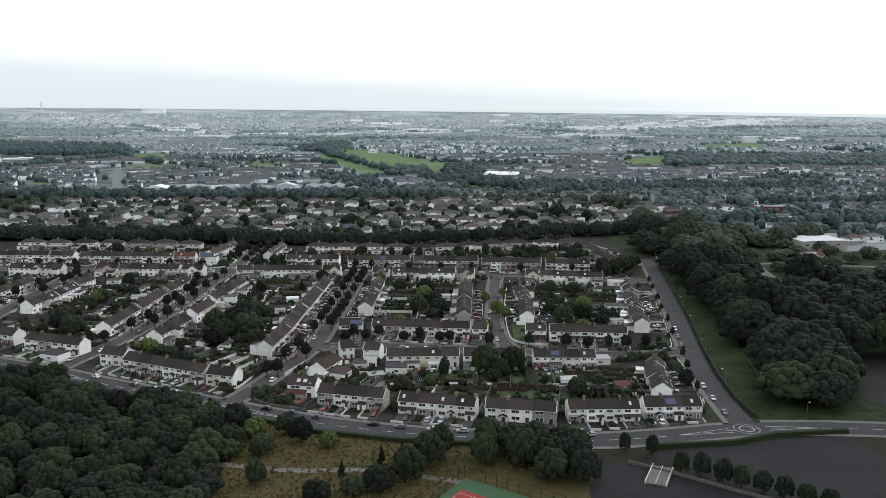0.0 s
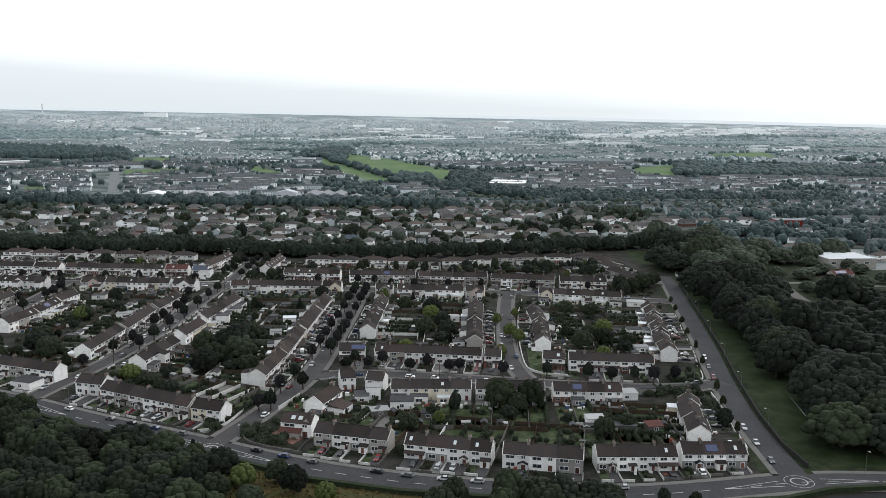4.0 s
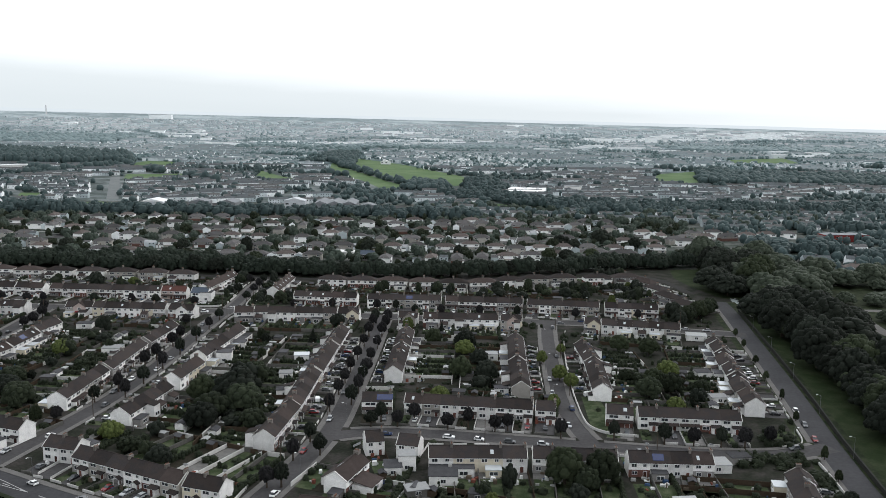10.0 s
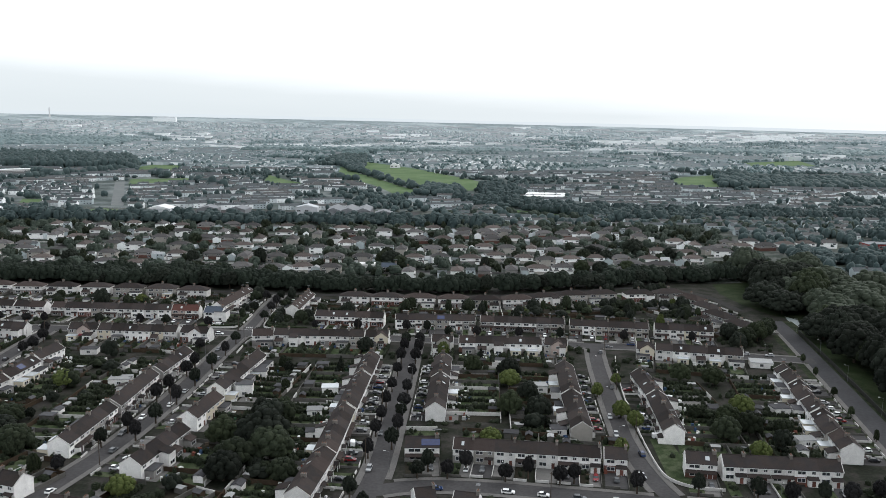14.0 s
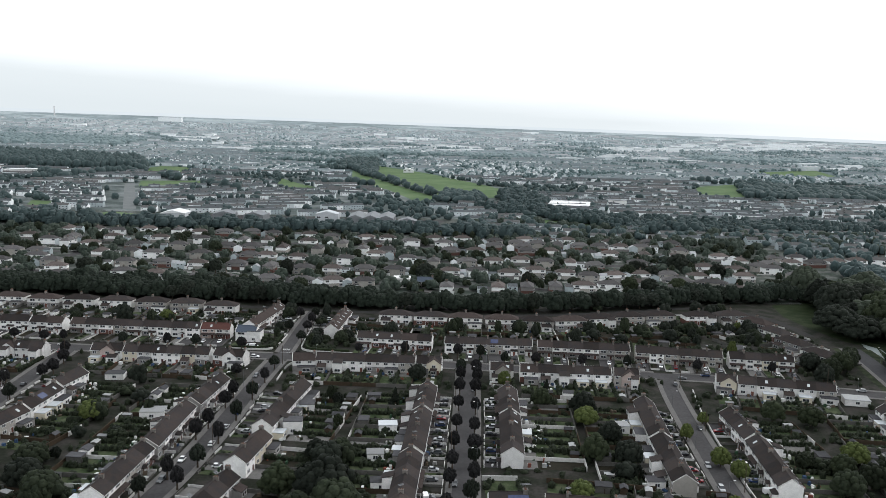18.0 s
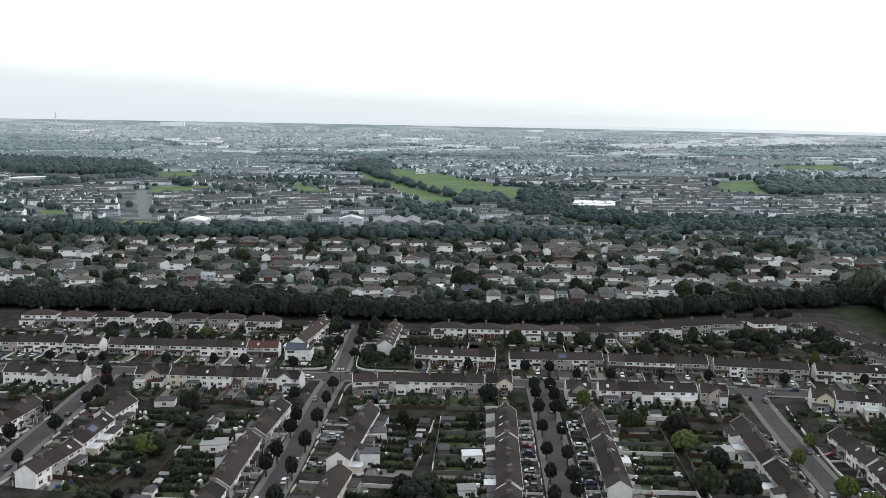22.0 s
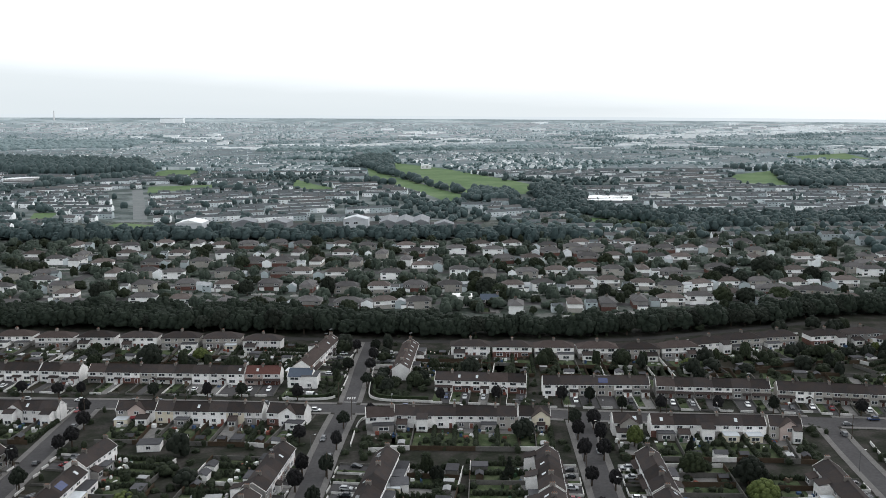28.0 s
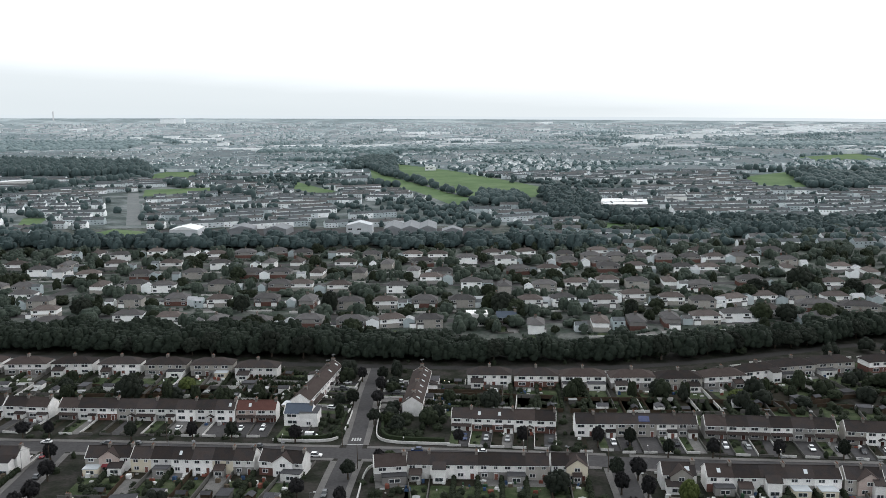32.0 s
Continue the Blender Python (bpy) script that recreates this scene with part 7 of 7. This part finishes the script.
# trees in the gardens between the rows, and between the houses beyond the belt
BLOCKS = [((-82, 322, -58, 425), 16), ((-10, 335, 12, 425), 6), ((58, 335, 84, 410), 8), ((-30, 262, 84, 282), 14), ((-155, 330, -132, 440), 22), ((-200, 499, 60, 515), 56), ((-114, 492, -108, 548), 14), ((-100, 492, -95, 548), 12), ((-60, 556, 110, 566), 30), ((-90, 296, -62, 330), 8), ((-235, 380, -205, 440), 14), ((20, 505, 92, 520), 14), ((58, 498, 100, 526), 46)]
for (x0, y0, x1, y1), n in BLOCKS:
    for _ in range(int(n * 0.5)):
        px, py = grng.uniform(x0, x1), grng.uniform(y0, y1)
        if free(px, py) and all(math.hypot(px - hx, py - hy) > 6 for hx, hy in HOUSES):
            kind_ = grng.choice(("round", "round", "round", "olive", "round", "cone", "large", "light"))
            r_, h_ = grng.uniform(1.3, 3.0), grng.uniform(2.8, 6.2)
            if grng.random() < .15:
                tree(kind_, px, py, r_, h_)
            else:
                mass_tree(grng.choice((TOWN, TOWN2)), px, py, r_, h_)
for _ in range(1250):
    px, py = grng.uniform(-400, 190), grng.uniform(592, 815)
    if all(abs(px - hx) > 7.5 or not -11 < py - hy < 9 for hx, hy in MIDS):
        mass_tree(grng.choice((MIDTOWN, MIDTOWN, TOWN)), px, py, grng.uniform(1.5, 3.6), grng.uniform(3, 6.5))

for _ in range(230):
    px, py = grng.uniform(-20, 330), grng.uniform(778, 925)
    if not inside(px, py, FIELDS[7]):
        mass_tree(MIDTOWN, px, py, grng.uniform(1.8, 4.4), grng.uniform(3.5, 7.5))
# tall old trees among the houses beyond the belt
for x, y, r, h in ((-52, 632, 6.5, 10), (-46, 628, 5, 8), (-57, 637, 5.5, 9), (76, 660, 6.5, 10), (84, 656, 5, 8), (70, 655, 5, 8.5), (108, 686, 7, 11), (62, 615, 5, 8), (73, 613, 5, 8), (88, 611, 5.5, 8.5), (5, 618, 3, 9), (-176, 640, 4, 8), (-196, 716, 4.5, 8), (-134, 640, 4, 9.5), (-228, 742, 5, 9), (-162, 600, 5.5, 8), (-250, 634, 5, 8.5), (-118, 592, 4.5, 8), (128, 668, 5, 8), (24, 716, 4.5, 8), (-20, 706, 4, 7.5)):
    tree("large", x, y, r, h)
# leaves lightened and blued, haze held in the colour
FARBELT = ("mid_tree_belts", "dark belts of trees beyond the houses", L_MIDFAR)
for poly, gap in NEAR_WOODS:
    xs, ys = [p[0] for p in poly], [p[1] for p in poly]
    gap *= 1.25
    for y in np.arange(min(ys), max(ys), gap):
        for x in np.arange(min(xs), max(xs), gap):
            px, py = float(x) + grng.uniform(-.45, .45) * gap, float(y) + grng.uniform(-.45, .45) * gap
            if inside(px, py, poly):
                if grng.random() < .9:
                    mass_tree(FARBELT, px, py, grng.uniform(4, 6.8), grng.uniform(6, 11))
# streets between those houses
for i, pts in enumerate(([(-60, 800), (-55, 740), (-46, 690), (-36, 664)], [(-145, 790), (-140, 720), (-135, 670), (-132, 625)], [(-420, 632), (-300, 636), (-150, 626), (0, 614), (120, 612)], [(-400, 706), (-200, 704), (-60, 700), (100, 700)], [(-400, 768), (-150, 765), (100, 770)], [(-330, 600), (-290, 640), (-280, 700), (-290, 800)])):
    ribbon("back_street", smooth(pts), 6.5, 0.02 + .004 * i, M_ROAD2, "grey asphalt residential street", "road")

plant_mass()
# corner lawn inside its curved white wall
patch("corner_lawn", [(38.6, 322.6), (43.8, 317.6), (46, 340), (45.6, 352), (40.2, 350.5)], 0.07, M_LAWN, "bright green corner lawn", "lawn")
wall_line("corner_wall", smooth([(47, 436), (43.4, 415), (40.6, 390), (38.6, 366), (37.6, 345), (37.3, 326), (39, 320.5), (44, 316.4), (51, 315.3)]), .8, .25, M_WALLW, "low white wall curving round the corner lawn")

# the junction: pale walls and hedges round its corner gardens
wall_line("corner_wall", smooth([(-99.5, 500), (-99.4, 484), (-98.6, 477.6), (-94.5, 474.4), (-86, 473.4), (-77.5, 472.6)]), .8, .25, M_WALLW, "low white wall round the corner garden")
wall_line("corner_wall", smooth([(-108.2, 500), (-108.6, 484), (-110, 477.4), (-114.5, 475.4), (-127, 476)]), .8, .25, M_WALLW, "low white wall round the corner garden")
wall_line("corner_wall", smooth([(-100.4, 436), (-100.2, 452), (-98.8, 458.2), (-94.5, 459.6), (-84, 459)]), .8, .25, M_WALLW, "low white wall round the corner garden")
wall_line("corner_hedge", smooth([(-97.8, 499), (-97.8, 485), (-96.8, 479), (-93, 476.4), (-79, 475)]), 1.2, .9, M_HEDGE, "dark clipped hedge behind the corner wall")
wall_line("corner_hedge", smooth([(-110, 499), (-110.4, 485), (-112, 479.4), (-116, 477.6), (-127, 478)]), 1.1, .9, M_HEDGE, "dark clipped hedge behind the corner wall")
for kind, x, y, r, h in (("round", -93, 484, 2.4, 4.6), ("olive", -96, 490, 1.9, 3.6), ("large", -84, 488, 3.0, 5.6), ("round", -81, 494, 2.2, 4.4), ("olive", -94, 462.5, 1.7, 2.6)):
    tree(kind, x, y, r, h)

# the front corners: low walls, forecourt and clipped hedges
wall_line("corner_wall", smooth([(-46.5, 270), (-49, 262), (-49.2, 257), (-46.5, 253.2), (-42, 250.6), (-36, 247.9), (-31, 246)]), .8, .25, M_WALLG, "low grey wall curving round the corner garden")
patch("forecourt", [(-44.5, 259), (-38, 255), (-34.5, 252.5), (-32, 257), (-40, 263)], .07, M_FORECOURT, "reddish paved forecourt before the corner house", "paving")
wall_line("corner_wall", smooth([(-53, 284), (-54.6, 274), (-56.2, 267), (-59, 263.2), (-63, 261.5)]), .8, .25, M_WALLW, "low white wall curving round the corner garden")
wall_line("corner_wall", smooth([(95.2, 297), (94.4, 286), (93, 275), (91.4, 264)]), .8, .25, M_WALLW, "low white wall along the footway by the park road")
wall_line("corner_wall", smooth([(99.4, 322), (97.8, 313), (95, 309.6), (90, 308.6)]), .6, .25, M_WALLW, "low white wall round the corner lawn")
patch("corner_lawn", [(91, 309.4), (95, 310.4), (97.2, 314), (98.4, 321), (91, 321)], .07, M_LAWN, "green corner lawn inside a low wall", "lawn")

# worn painted words at the junction, as plain bars
for k in range(4):
    patch("road_word", [(-106 + k * .75, 476.3), (-105.5 + k * .75, 476.3), (-105.5 + k * .75, 478.6), (-106 + k * .75, 478.6)], 0.062, M_PAINT, "worn white painted word on the asphalt", "road marking")
patch("stop_line", [(-106.8, 473.4), (-102.3, 473.1), (-102.3, 473.5), (-106.8, 473.8)], 0.063, M_PAINT, "white painted stop line", "road marking")

# ---- cars ----


def car_mesh(long, h, van=False):
    """Body, dark window band and roof of a parked car; x is forward."""
    bm = bmesh.new()
    w = .88
    body = [(-long / 2, .35), (-long / 2 + .05, .85), (-long / 2 + .35, .95), (long / 2 - .9, .92), (long / 2 - .1, .75), (long / 2, .4)] if not van else [(-long / 2, .35), (-long / 2, 1.0), (long / 2 - .8, 1.0), (long / 2 - .1, .85), (long / 2, .4)]
    cab = [(-long / 2 + .25, .93), (-long / 2 + .65, h), (long / 2 - 2.0, h), (long / 2 - 1.15, .9)] if not van else [(-long / 2 + .02, 1.0), (-long / 2 + .1, h), (long / 2 - 1.5, h), (long / 2 - .85, .98)]

    def extrude(pts, y, inset, mi):
        a = [bm.verts.new((px, -y + (inset if pz > 1.1 else 0), pz)) for px, pz in pts]
        b = [bm.verts.new((px, y - (inset if pz > 1.1 else 0), pz)) for px, pz in pts]
        bm.faces.new(a).material_index = mi
        bm.faces.new(b[::-1]).material_index = mi
        for i in range(len(pts)):
            j = (i + 1) % len(pts)
            bm.faces.new((a[j], a[i], b[i], b[j])).material_index = mi

    extrude(body, w, 0, 0)
    extrude(cab, w - .04, .12, 1)
    r0, r1 = (cab[1][0], cab[2][0])
    box(bm, r0 - .03, r1 + .03, -w + .17, w - .17, h - .01, h + .04, 0)
    if van:
        box(bm, -long / 2 - .01, long / 2 - 1.9, -w, w, .98, h - .02, 0)
    box(bm, long / 2 - .06, long / 2 + .02, -.75, -.4, .55, .7, 2)
    box(bm, long / 2 - .06, long / 2 + .02, .4, .75, .55, .7, 2)
    return bm


bm = bmesh.new()
bmesh.ops.create_cone(bm, cap_ends=True, segments=12, radius1=.32, radius2=.32, depth=.2, matrix=Matrix.Rotation(math.pi / 2, 4, "X"))
WHEEL = mesh("wheel", bm, M_TYRE)
CAR_KINDS = [("hatchback", 3.9, 1.45, False), ("saloon_car", 4.5, 1.42, False), ("estate_car", 4.4, 1.6, False), ("van", 4.9, 2.0, True)]
CAR_MESHES = {(k, i): mesh("body", car_mesh(long, h, van), p, M_GLASS, M_SKYL) for k, (_, long, h, van) in enumerate(CAR_KINDS) for i, p in enumerate(CARS)}


def car(x, y, z, turn, kind, colour):
    name, long, h, van = CAR_KINDS[kind]
    c = new(name)
    c.matrix_basis = at(x, y, z, turn, .77, .77, .77)
    tagged(c, f"{CAR_WORDS[colour]} parked {name.replace('_', ' ')} on the asphalt", "car" if kind < 3 else "van", "parked cars")
    part("body", CAR_MESHES[kind, colour], c)
    for sx in (-1, 1):
        for sy in (-1, 1):
            part("wheel", WHEEL, c, at(sx * long * .31, sy * .8, .32))
    return c


crng = random.Random(3)
pick = lambda: crng.choice((0, 0, 1, 1, 2, 2, 2, 3, 3, 3, 4, 5))  # noqa: E731
for x, y, a, z in CAR_SPOTS:
    car(x, y, z, a, crng.choice((0, 0, 1, 2)), pick())
for i, off, step in ((6, 2.7, 9), (4, 2.3, 9), (5, 2.0, 13), (3, 2.2, 15), (2, 2.2, 26), (0, 3.4, 9), (7, 2, 14), (1, 2.9, 12)):
    _, w, pts, _ = ROADS[i]
    for x, y, a in spaced(pts, step):
        if -240 < x < 110 and crng.random() < .72 and not (i == 0 and (x < -110 or x > 60)):
            s = crng.choice((1, -1)) if i not in (0, 1) else 1
            px, py = x - math.sin(a) * off * s, y + math.cos(a) * off * s
            if all(k == i or line_dist(px, py, q[2]) > q[1] / 2 + 2 for k, q in enumerate(ROADS)):
                car(px, py, 0.02 + .004 * i, a + (math.pi if s > 0 else 0), crng.choice((0, 0, 1, 2)), pick())
car(-45.6, 343.5, .06, 1.7, 3, 0)
car(43, 351.3, .06, 0.1, 3, 0)
car(42, 368, .06, 0.05, 3, 0)
car(-118, 479.5, .06, 0, 3, 0)

# from units of the plan to metres
for ob in list(bpy.data.objects):
    if ob.parent is None and ob.type in {"MESH", "EMPTY", "CURVE"}:
        ob.matrix_basis = Matrix.Scale(UNIT, 4) @ ob.matrix_basis
